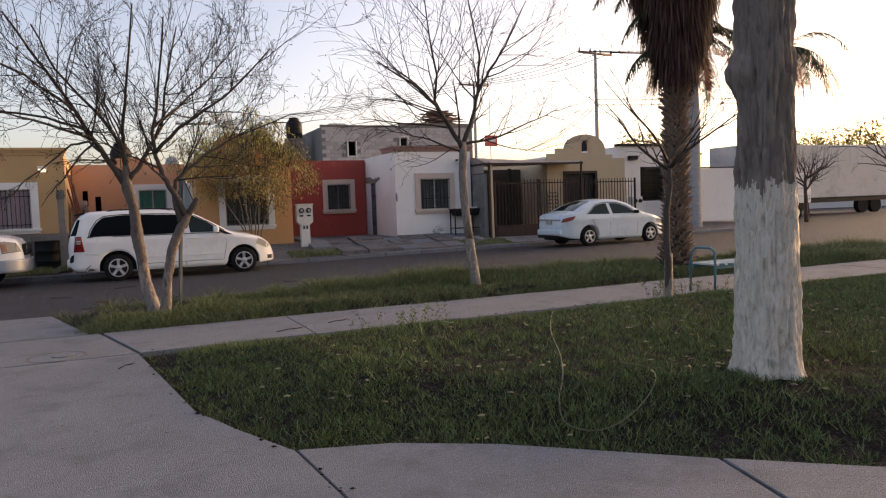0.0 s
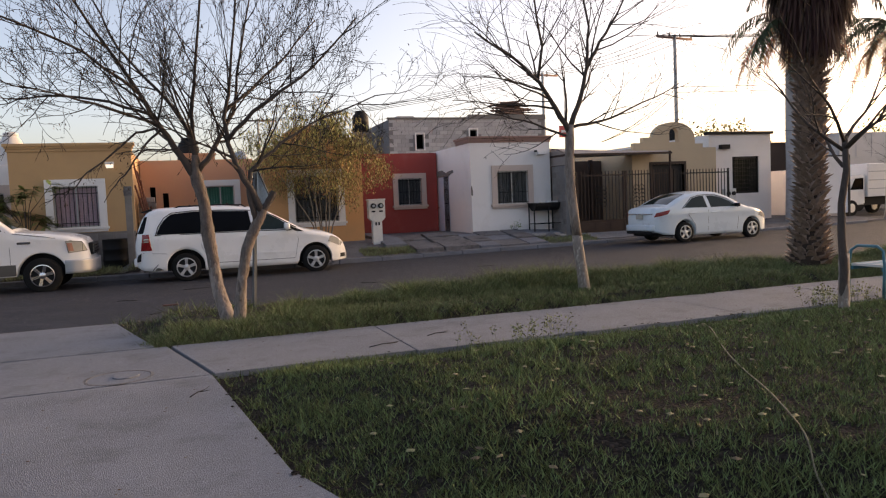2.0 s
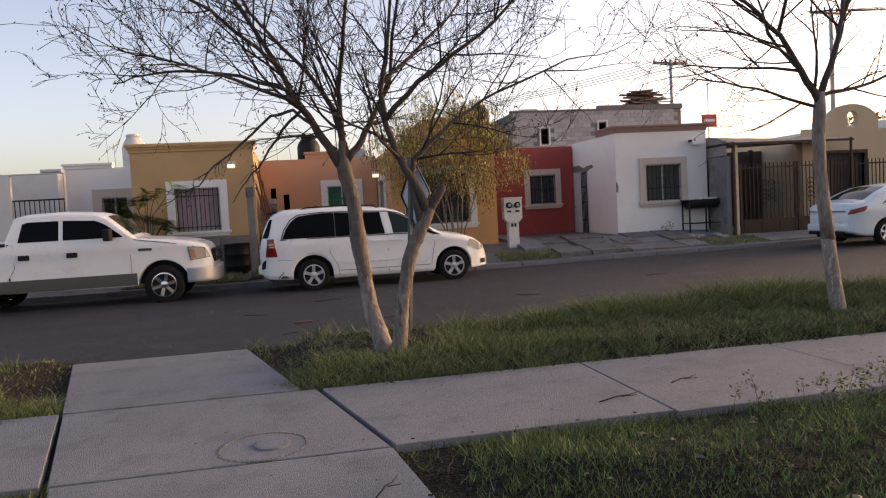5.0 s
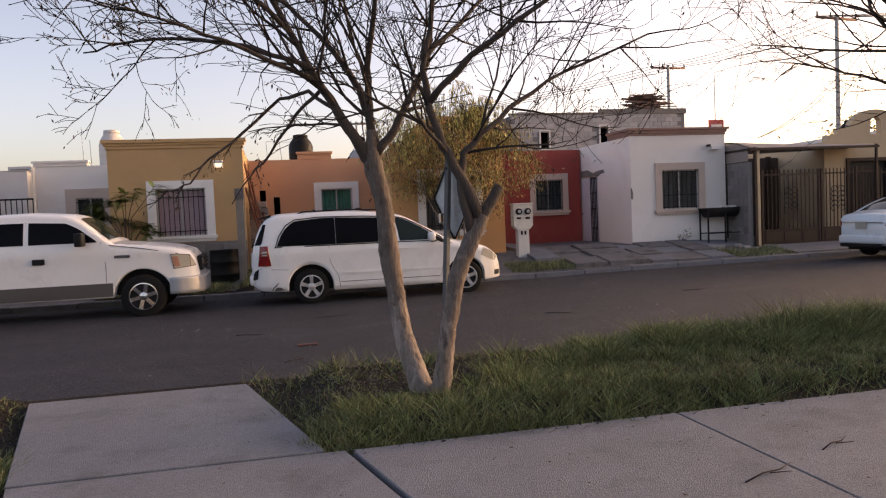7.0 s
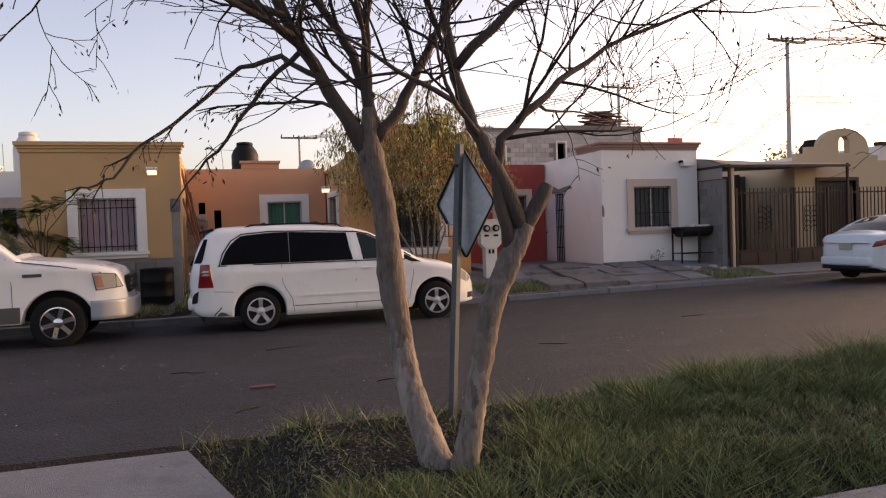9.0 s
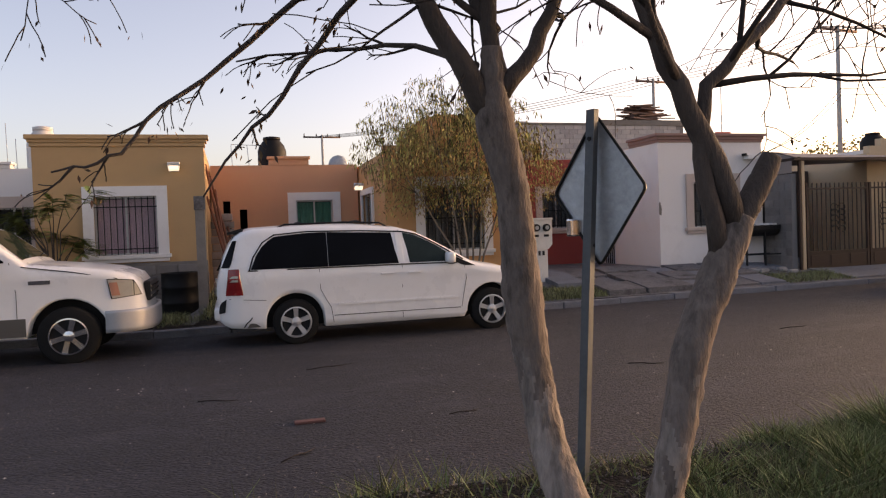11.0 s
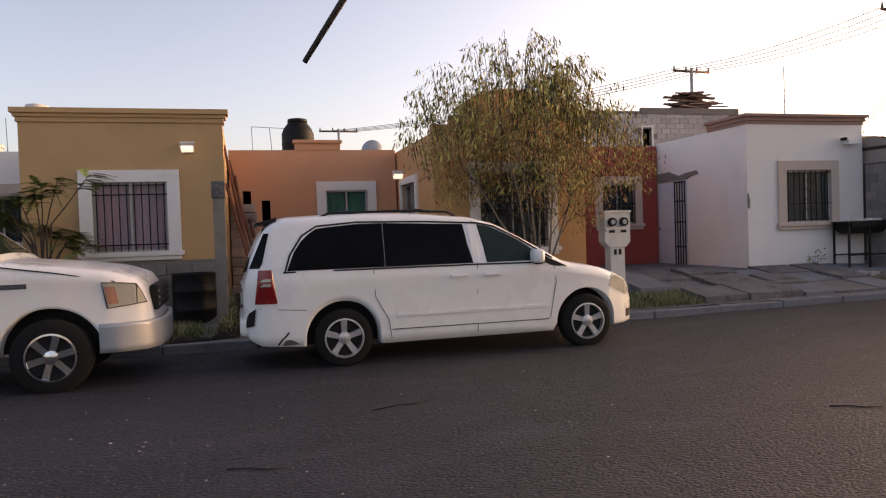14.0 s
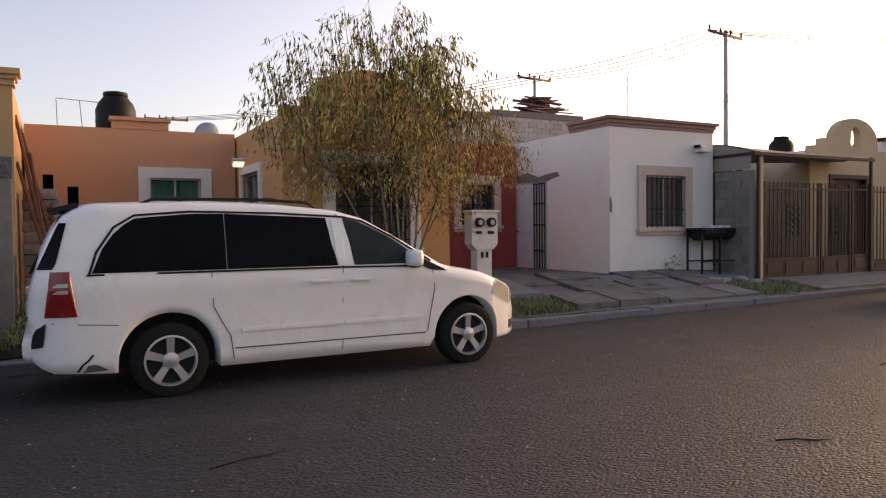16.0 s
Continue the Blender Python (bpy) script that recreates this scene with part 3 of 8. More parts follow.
def house(name, label, x0, x1, y0, y1, zt, m, front=(), left=(), zb=-0.2, parapet=0.3, front_top=None):
    """A flat-roofed house: four walls with openings, roof slab behind a parapet."""
    h = thing(name, label, "house", ((x0 + x1) / 2, y0, 0.4))
    t = 0.16
    bm = bmesh.new()
    grid_wall(bm, "x", x0, x1, zb, zt, y0, y0 + t, front)
    part("wall_front", bm, m, h)
    bm = bmesh.new()
    grid_wall(bm, "y", y0 + t, y1, zb, zt, x0, x0 + t, left)
    part("wall_side", bm, m, h)
    bm = bmesh.new()
    grid_wall(bm, "y", y0 + t, y1, zb, zt, x1 - t, x1)
    part("wall_side", bm, m, h)
    bm = bmesh.new()
    grid_wall(bm, "x", x0 + t, x1 - t, zb, zt, y1 - t, y1)
    part("wall_back", bm, m, h)
    bm = bmesh.new()
    box(bm, x0 + t, x1 - t, y0 + t, y1 - t, zt - parapet - 0.12, zt - parapet)
    part("roof", bm, M_CEMENT, h)
    # an added near-black panel, no real wall, keeps the rooms behind the windows dark
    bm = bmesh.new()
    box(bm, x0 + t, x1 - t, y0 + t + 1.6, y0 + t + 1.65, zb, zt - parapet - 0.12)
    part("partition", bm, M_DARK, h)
    return h


def cornice(h, x0, x1, y0, z, m, steps_=((0.0, 0.03, 0.10), (0.10, 0.07, 0.07), (0.17, 0.11, 0.05)), back=0.3, left=None):
    """Stepped moulding along the top of a front wall; left: how far it runs back along the side."""
    bm = bmesh.new()
    for dz, out, hh in steps_:
        box(bm, x0 - out, x1 + out, y0 - out, y0 + 0.15 if left else y0 + back, z + dz - 0.004, z + dz + hh, 0.006)
        if left:
            box(bm, x0 - out, x0 + 0.14, y0 + 0.152, y0 + left, z + dz - 0.004, z + dz + hh, 0.006)
    return part("cornice", bm, m, h)


def wall_lamp(x, y, z, run="x", lit=True, label="small lit wall lamp on a house front"):
    t = thing("wall_lamp", label, "lamp", (x, y, z), "wall lamps")
    bm = bmesh.new()
    box(bm, x - 0.10, x + 0.10, y - 0.03, y, z - 0.09, z + 0.10, 0.01)
    part("back_plate", bm, M_TRIMW, t)
    bm = bmesh.new()
    prism(bm, [(y - 0.03, z - 0.03), (y - 0.03, z + 0.10), (y - 0.17, z + 0.07), (y - 0.15, z + 0.02)], x - 0.115, x + 0.115, "x")
    part("shade", bm, M_TRIMW, t)
    bm = bmesh.new()
    prism(bm, [(y - 0.032, z - 0.075), (y - 0.032, z - 0.034), (y - 0.148, z + 0.014), (y - 0.13, z - 0.05)], x - 0.095, x + 0.095, "x")
    part("bulb", bm, M_LAMPON if lit else M_LENS, t, "glowing bulb" if lit else "")
    return t


# yellow house
YH = house("house", "ochre yellow stuccoed house with cornice and barred window", -4.62, -1.48, 24.4, 31, 3.44, M_YELLOW, front=[(-3.57, -2.41, 1.29, 2.45)])
cornice(YH, -4.62, -1.48, 24.4, 3.442, M_YELLOW, ((0.0, 0.03, 0.08), (0.08, 0.06, 0.06), (0.14, 0.10, 0.08)))
window(YH, "x", 24.4, -3.57, -2.41, 1.29, 2.45, M_TRIMW, 0.2, 10, (0.1, 0.82), M_CURT)
bm = bmesh.new()
box(bm, -4.62, -1.48, 24.35, 24.398, -0.2, 1.12)
part("plinth", bm, M_CEMENT, YH, "bare grey cement plinth under the window")
wall_lamp(-2.06, 24.4, 3.02)
# bare block patch of the plinth
for r in range(5):
    for k in range(6):
        bm = bmesh.new()
        xx = -4.1 + k * 0.41 + (0.2 if r % 2 else 0)
        box(bm, xx, xx + 0.38, 24.325, 24.352, 0.08 + r * 0.2, 0.08 + r * 0.2 + 0.178, 0.008)
        part("block", bm, M_BLOCKD, YH)

# white house set back, and the pale house beyond it
WL = house("house", "white stuccoed house front set back beside the yellow one", -7.1, -4.66, 27.5, 33, 3.32, M_WHITE, front=[(-6.12, -5.4, 1.5, 2.42)])
cornice(WL, -7.1, -5.8, 27.5, 3.322, M_WHITE, ((0.0, 0.03, 0.09), (0.09, 0.07, 0.06)))
window(WL, "x", 27.5, -6.12, -5.4, 1.5, 2.42, M_TRIMT, 0.26, 6, (0.1, 0.88), M_CURTD)
PL = house("house", "pale plastered house with a plain flat parapet", -12.5, -7.16, 27.0, 33, 3.2, M_PALE)
bm = bmesh.new()
grid_wall(bm, "x", -12.5, -6.26, -0.2, 3.0, 24.42, 24.58, [(-7.55, -6.28, -0.19, 2.99)])
part("wall_yard", bm, M_PALE, PL)

# orange house, recessed part
OH = house("house", "orange stuccoed house front set back behind a yard", -1.44, 2.2, 27.6, 33.5, 3.35, M_ORANGE, front=[(0.6, 1.53, 1.5, 2.45), (-1.17, -1.0, 1.7, 2.47), (-0.78, -0.6, 1.45, 2.26)])
window(OH, "x", 27.6, 0.6, 1.53, 1.5, 2.45, M_TRIMW, 0.2, 0, (), M_CURTG)
bm = bmesh.new()
box(bm, -0.03, 0.96, 27.585, 27.75, 3.352, 3.5)
box(bm, -0.07, 1.0, 27.54, 27.78, 3.5, 3.57, 0.01)
part("parapet", bm, M_ORANGE, OH)

# orange house, front block with a curved gable
OB = house("house", "deep orange house block with a curved gable behind a shrub", 2.24, 5.3, 24.4, 33, 3.3, M_ORANGE2, front=[(3.12, 4.5, 1.1, 2.55)], left=[(25.8, 27.1, 1.3, 2.5)])
window(OB, "x", 24.4, 3.12, 4.5, 1.1, 2.55, M_TRIMW, 0.2, 9, (0.1, 0.5, 0.9), M_CURTD, scroll=True)
window(OB, "y", 2.24, 25.8, 27.1, 1.3, 2.5, M_TRIMW, 0.14, 0, (), M_CURTD)
poly = [(2.24, 3.302), (5.3, 3.302), (5.3, 3.45), (4.95, 3.45), (4.95, 3.62)]
for i in range(13):
    a = math.pi * i / 12
    poly.append((3.78 + 1.0 * math.cos(a), 3.62 + 0.52 * math.sin(a)))
poly += [(2.6, 3.62), (2.6, 3.45), (2.24, 3.45)]
bm = bmesh.new()
prism(bm, poly, 24.4, 24.6)
part("gable", bm, M_ORANGE2, OB)
wl = wall_lamp(2.10, 24.75 + 2.2, 2.72, label="small lit wall lamp in the corner of a yard")

# red house
RH = house("house", "brick-red stuccoed house front with a sand-coloured window surround", 5.34, 8.98, 27.7, 33.5, 3.44, M_RED, front=[(7.42, 8.34, 1.5, 2.5)])
window(RH, "x", 27.7, 7.42, 8.34, 1.5, 2.5, M_TRIMT, 0.19, 7, (0.08, 0.5, 0.92), M_CURTD, scroll=True)

# white corner house
WH = house("house", "white stuccoed house with a red-brown cornice and side door", 9.03, 12.03, 24.35, 33, 3.5, M_WHITE, front=[(9.98, 11.14, 1.4, 2.52)], left=[(26.5, 27.69, 0.40, 2.5)], parapet=0.5)
cornice(WH, 9.03, 12.03, 24.35, 3.502, M_CORN, ((0.0, 0.02, 0.07), (0.07, 0.05, 0.08), (0.15, 0.10, 0.06)), left=1.3)
window(WH, "x", 24.35, 9.98, 11.14, 1.4, 2.52, M_TRIMT, 0.2, 8, (0.05, 0.36, 0.95), M_CURTD, scroll=True)
# side door: white leaf standing ajar behind an iron screen
door = thing("door_1", "white steel door ajar with a black iron screen door", "door", (9.03, 27.1, 0.42), kind="structure")
bm = bmesh.new()
box(bm, 9.03, 9.07, 26.52, 27.685, 0.44, 2.49, 0.004)
for z0, z1 in ((0.6, 1.15), (1.3, 2.3)):
    for ya in (26.62, 27.16):
        box(bm, 9.018, 9.032, ya, ya + 0.42, z0, z1, 0.006)
leaf = part("door_leaf", bm, M_DOORW, door)
bm = bmesh.new()
cyl(bm, (9.03, 27.62, 1.35), (8.97, 27.62, 1.35), 0.02, 0.03, 10)
part("door_knob", bm, M_CHROME, leaf)
bm = bmesh.new()
for y in [26.53 + 0.105 * i for i in range(5)]:
    box(bm, 8.98, 9.0, y - 0.011, y + 0.011, 0.45, 2.48)
for z in (0.46, 0.9, 1.5, 2.0, 2.46):
    box(bm, 8.978, 9.002, 26.52, 26.97, z - 0.015, z + 0.015)
part("iron_screen", bm, M_IRON, door)
bm = bmesh.new()
prism(bm, [(26.0, 2.60), (26.1, 2.69), (26.5, 2.66), (26.8, 2.61), (27.2, 2.74), (27.68, 2.72), (27.68, 2.52), (26.45, 2.515), (26.3, 2.57)], 9.0, 9.029, "x")
part("lintel_patch", bm, M_CEMENT, door, "bare cement lintel patch")
# spot lamp with a bent arm, on the front
sp = thing("wall_spot", "white floodlight box on a house front", "lamp", (11.6, 24.35, 3.1))
bm = bmesh.new()
box(bm, 11.48, 11.78, 24.16, 24.35, 3.06, 3.17, 0.01)
part("housing", bm, M_TRIMW, sp)
bm = bmesh.new()
box(bm, 11.42, 11.47, 24.18, 24.33, 3.15, 3.21, 0.008)
part("sensor", bm, M_PLAST, sp)
# peeled patch near the corner
bm = bmesh.new()
prism(bm, [(9.02, 1.75), (9.02, 2.02), (9.05, 2.06), (9.09, 1.9), (9.08, 1.72)], 24.342, 24.349)
part("peeled_patch", bm, M_CEMENT, WH)

# grey block house with an upper storey, behind
GH = house("house", "unplastered grey block house with an upper storey", 9.6, 18.2, 36.5, 46, 5.75, M_MORTAR, front=[(13.9, 14.3, 4.5, 5.2), (11.0, 11.4, 4.3, 5.0)])
bm = bmesh.new()
box(bm, 13.86, 18.26, 36.44, 36.6, 5.76, 6.0)
box(bm, 9.55, 13.8, 36.44, 36.6, 5.76, 5.86)
part("coping", bm, M_CEMENT, GH)
for r in range(11):
    for k in range(21):
        z = 3.6 + r * 0.2
        x = 9.62 + k * 0.41 + (0.2 if r % 2 else 0)
        if x + 0.4 > 18.2 or (13.5 < x < 14.3 and 4.3 < z < 5.2) or (10.62 < x < 11.4 and 4.1 < z < 5.0):
            continue
        bm = bmesh.new()
        box(bm, x, x + 0.395, 36.475, 36.5, z, z + 0.19)
        part("block", bm, M_BLOCK, GH)
for xa, za in ((13.9, 4.5), (11.0, 4.3)):
    bm = bmesh.new()
    box(bm, xa - 0.06, xa, 36.44, 36.5, za - 0.05, za + 0.75)
    box(bm, xa + 0.4, xa + 0.46, 36.44, 36.5, za - 0.05, za + 0.75)
    box(bm, xa - 0.06, xa + 0.46, 36.43, 36.5, za - 0.09, za - 0.048)
    box(bm, xa - 0.06, xa + 0.46, 36.43, 36.5, za + 0.748, za + 0.80)
    part("window_frame", bm, M_TRIMW, GH)

# house with the arched gable
TH = house("house", "tan stuccoed house with an arched bell gable", 15.35, 19.1, 24.3, 33, 3.2, M_TAN, front=[(16.2, 17.6, 0.40, 2.6)])
GC, GY = 17.2, 24.3
bm = bmesh.new()
arc = [(GC - 1.75, 3.2), (GC - 1.75, 3.4), (GC - 1.35, 3.4), (GC - 1.35, 3.6), (GC - 0.95, 3.6)]
arc += [(GC + 0.94 * math.cos(math.pi - math.pi * i / 14), 3.58 + 0.58 * math.sin(math.pi * i / 14)) for i in range(15)]
arc += [(GC + 0.95, 3.35), (GC + 1.3, 3.35), (GC + 1.3, 3.2)]
hole = [(GC - 0.2, 3.42), (GC - 0.2, 3.74)] + [(GC - 0.2 * math.cos(math.pi * i / 8), 3.74 + 0.2 * math.sin(math.pi * i / 8)) for i in range(1, 8)] + [(GC + 0.2, 3.74), (GC + 0.2, 3.42)]
# left and right halves leave the niche open
lefth = [p for p in arc if p[0] <= GC + 1e-6]
righth = [p for p in arc if p[0] >= GC - 1e-6]
hl = [p for p in hole if p[0] <= GC + 1e-6]
hr = [p for p in hole if p[0] >= GC - 1e-6]
prism(bm, lefth + hl[::-1] + [(GC - 0.2, 3.2)], GY, GY + 0.2)
prism(bm, righth + [(GC + 0.2, 3.2)] + hr[::-1], GY, GY + 0.2)
box(bm, GC - 0.199, GC + 0.199, GY + 0.001, GY + 0.199, 3.2, 3.419)
part("gable", bm, M_TAN, TH)
bm = bmesh.new()
box(bm, 16.2, 17.6, 24.38, 24.42, 0.40, 2.6)
dd = part("door", bm, M_IRON, TH, "dark iron double door")
bm = bmesh.new()
for q in ((16.1, 16.2, 0.4, 2.7), (17.6, 17.7, 0.4, 2.7), (16.2, 17.6, 2.6, 2.7)):
    box(bm, q[0], q[1], 24.26, 24.38, q[2], q[3])
part("door_frame", bm, M_BROWN, dd)

# second white house with a dark roof edge
W2 = house("house", "white house with a black roof edge and louvred window", 19.2, 22.2, 24.8, 33, 3.72, M_WHITE, front=[(20.3, 21.6, 1.4, 2.85)])
bm = bmesh.new()
box(bm, 19.12, 22.28, 24.7, 25.0, 3.722, 3.83, 0.008)
part("roof_edge", bm, M_IRON, W2)
# the sheet behind these slats is room shade put into colour, not cloth
window(W2, "x", 24.8, 20.3, 21.6, 1.4, 2.85, None, 0, 0, (), M_DARK, louvre=True, split=False, label="dark louvred window")
bm = bmesh.new()
box(bm, 19.65, 20.05, 24.6, 24.8, 3.15, 3.32, 0.01)
part("floodlight", bm, M_PLAST, W2)
WG = thing("yard_gate", "white sheet-metal yard gate in a dark frame", "gate", (23.7, 23.5, 0.3))
bm = bmesh.new()
box(bm, 22.3, 24.85, 23.5, 23.55, 0.45, 2.68)
part("panel", bm, M_WHITE, WG)
for xx in (22.25, 24.87):
    bm = bmesh.new()
    box(bm, xx - 0.05, xx + 0.05, 23.47, 23.57, 0.0, 2.75)
    part("post", bm, M_IRON, WG)
bm = bmesh.new()
box(bm, 22.3, 24.82, 23.48, 23.56, 2.69, 2.74)
part("top_rail", bm, M_IRON, WG)
bm = bmesh.new()
grid_wall(bm, "y", 23.6, 33, -0.2, 2.3, 24.6, 24.75)
tagged(part("wall_yard_side", bm, M_WHITE), "white yard side wall", "wall", kind="structure")


# ---- vehicles ----
def lerp_table(t, x):
    for (a, va), (b, vb) in zip(t, t[1:]):
        if x <= b:
            k = 0 if b == a else (x - a) / (b - a)
            return va + (vb - va) * min(max(k, 0), 1)
    return t[-1][1]


class Body:
    """A car body lofted from stations along x. top and plan are tables of (x, value); wheels are (x, arch radius)."""

    def __init__(self, top, plan, bottom, belt, tumble, wheels, hub_z, edge=0.11):
        self.top, self.plan, self.bottom, self.belt, self.tumble, self.wheels, self.hub_z, self.edge = top, plan, bottom, belt, tumble, wheels, hub_z, edge

    def zt(self, x):
        return lerp_table(self.top, x)

    def zb(self, x):
        z = lerp_table(self.bottom, x)
        for wx, r in self.wheels:
            if abs(x - wx) < r:
                z = max(z, self.hub_z + math.sqrt(r * r - (x - wx) ** 2))
        return z

    def side(self, x, z):
        w = lerp_table(self.plan, x)
        k = max(0.0, z - self.belt)
        w -= self.tumble * k ** 1.25
        low = max(0.0, 0.55 - z)
        w -= 0.10 * low ** 1.5
        return w + 0.012 * math.exp(-((z - self.belt + 0.12) / 0.1) ** 2)

    def section(self, x, n=12, m=6):
        zb, zt = self.zb(x), self.zt(x)
        e = min(self.edge, (zt - zb) * 0.4)
        pts = []
        for i in range(n + 1):
            z = zb + (zt - e - zb) * i / n
            pts.append((self.side(x, z), z))
        y0, z0 = pts[-1]
        for i in range(1, 5):
            a = math.pi / 2 * i / 4
            pts.append((y0 - e * 1.1 * (1 - math.cos(a)), z0 + e * math.sin(a)))
        yt = pts[-1][0]
        for i in range(1, m + 1):
            k = i / m
            pts.append((yt * (1 - k), zt + 0.035 * (1 - (1 - k) ** 2)))
        return pts

    def mesh(self, xs):
        bm = bmesh.new()
        rows = []
        for x in xs:
            s = self.section(x)
            row = [bm.verts.new((x, y, z)) for y, z in s] + [bm.verts.new((x, -y, z)) for y, z in s[-2::-1]]
            rows.append(row)
        for a, b in zip(rows, rows[1:]):
            for i in range(len(a) - 1):
                bm.faces.new((a[i], b[i], b[i + 1], a[i + 1]))
            bm.faces.new((a[-1], b[-1], b[0], a[0]))
        bm.faces.new(rows[0])
        bm.faces.new(rows[-1][::-1])
        bmesh.ops.recalc_face_normals(bm, faces=bm.faces)
        return bm

    def patch(self, outline, s, out=0.006, thick=0.01, step=0.09):
        """A plate that follows the side of the body within an outline of (x, z); s: -1 for the near side, 1 for the far."""
        bm = bmesh.new()
        x0, x1 = min(p[0] for p in outline), max(p[0] for p in outline)
        n = max(2, int((x1 - x0) / step) + 1)
        cols = []
        for i in range(n + 1):
            x = x0 + (x1 - x0) * (0.0005 + 0.999 * i / n)
            zs = []
            for (ax, az), (bx, bz) in zip(outline, outline[1:] + outline[:1]):
                if min(ax, bx) <= x < max(ax, bx):
                    zs.append(az + (bz - az) * (x - ax) / (bx - ax))
            if len(zs) < 2:
                continue
            lo, hi = min(zs), max(zs)
            cols.append([(x, lo + (hi - lo) * k / 5) for k in range(6)])
        top = [[bm.verts.new((x, s * (self.side(x, z) + out), z)) for x, z in c] for c in cols]
        bot = [[bm.verts.new((x, s * (self.side(x, z) + out - thick), z)) for x, z in c] for c in cols]
        for a, b in zip(top, top[1:]):
            for k in range(5):
                bm.faces.new((a[k], b[k], b[k + 1], a[k + 1]))
        ring = [c[0] for c in top] + top[-1][1:] + [c[5] for c in top[-2::-1]] + top[0][4:0:-1]
        ringb = [c[0] for c in bot] + bot[-1][1:] + [c[5] for c in bot[-2::-1]] + bot[0][4:0:-1]
        for i in range(len(ring)):
            j = (i + 1) % len(ring)
            bm.faces.new((ring[i], ringb[i], ringb[j], ring[j]))
        bmesh.ops.recalc_face_normals(bm, faces=bm.faces)
        return bm

    def strip(self, pts, w, s, out=0.004):
        """A thin line (a gap or moulding) along (x, z) points on the side."""
        bm = bmesh.new()
        pairs = []
        for i, (x, z) in enumerate(pts):
            a, b = pts[max(i - 1, 0)], pts[min(i + 1, len(pts) - 1)]
            d = Vector((b[0] - a[0], b[1] - a[1])).normalized()
            nx, nz = -d.y * w / 2, d.x * w / 2
            row = []
            for k in (-1, 1):
                xx, zz = x + k * nx, z + k * nz
                for o in (out, out - 0.012):
                    row.append(bm.verts.new((xx, s * (self.side(xx, zz) + o), zz)))
            pairs.append(row)
        for a, b in zip(pairs, pairs[1:]):
            for i, j in ((0, 2), (2, 3), (3, 1), (1, 0)):
                bm.faces.new((a[i], a[j], b[j], b[i]))
        bm.faces.new((pairs[0][0], pairs[0][1], pairs[0][3], pairs[0][2]))
        bm.faces.new((pairs[-1][0], pairs[-1][2], pairs[-1][3], pairs[-1][1]))
        bmesh.ops.recalc_face_normals(bm, faces=bm.faces)
        return bm

    def screen(self, x0, x1, yk0, yk1, out=0.006, n=8):
        """A glass screen on the upper surface between x0 and x1."""
        bm = bmesh.new()
        rows = []
        for i in range(n + 1):
            k = i / n
            x = x0 + (x1 - x0) * k
            half = (yk0 + (yk1 - yk0) * k)
            s = self.section(x)[16:]
            yt = s[0][0]
            rows.append([bm.verts.new((x, half * q, self.zt(x) + 0.035 * (1 - min(1, abs(half * q) / max(yt, 0.01)) ** 2) + out)) for q in (-1, -0.66, -0.33, 0, 0.33, 0.66, 1)])
        for a, b in zip(rows, rows[1:]):
            for i in range(6):
                bm.faces.new((a[i], b[i], b[i + 1], a[i + 1]))
        bmesh.ops.recalc_face_normals(bm, faces=bm.faces)
        return bm


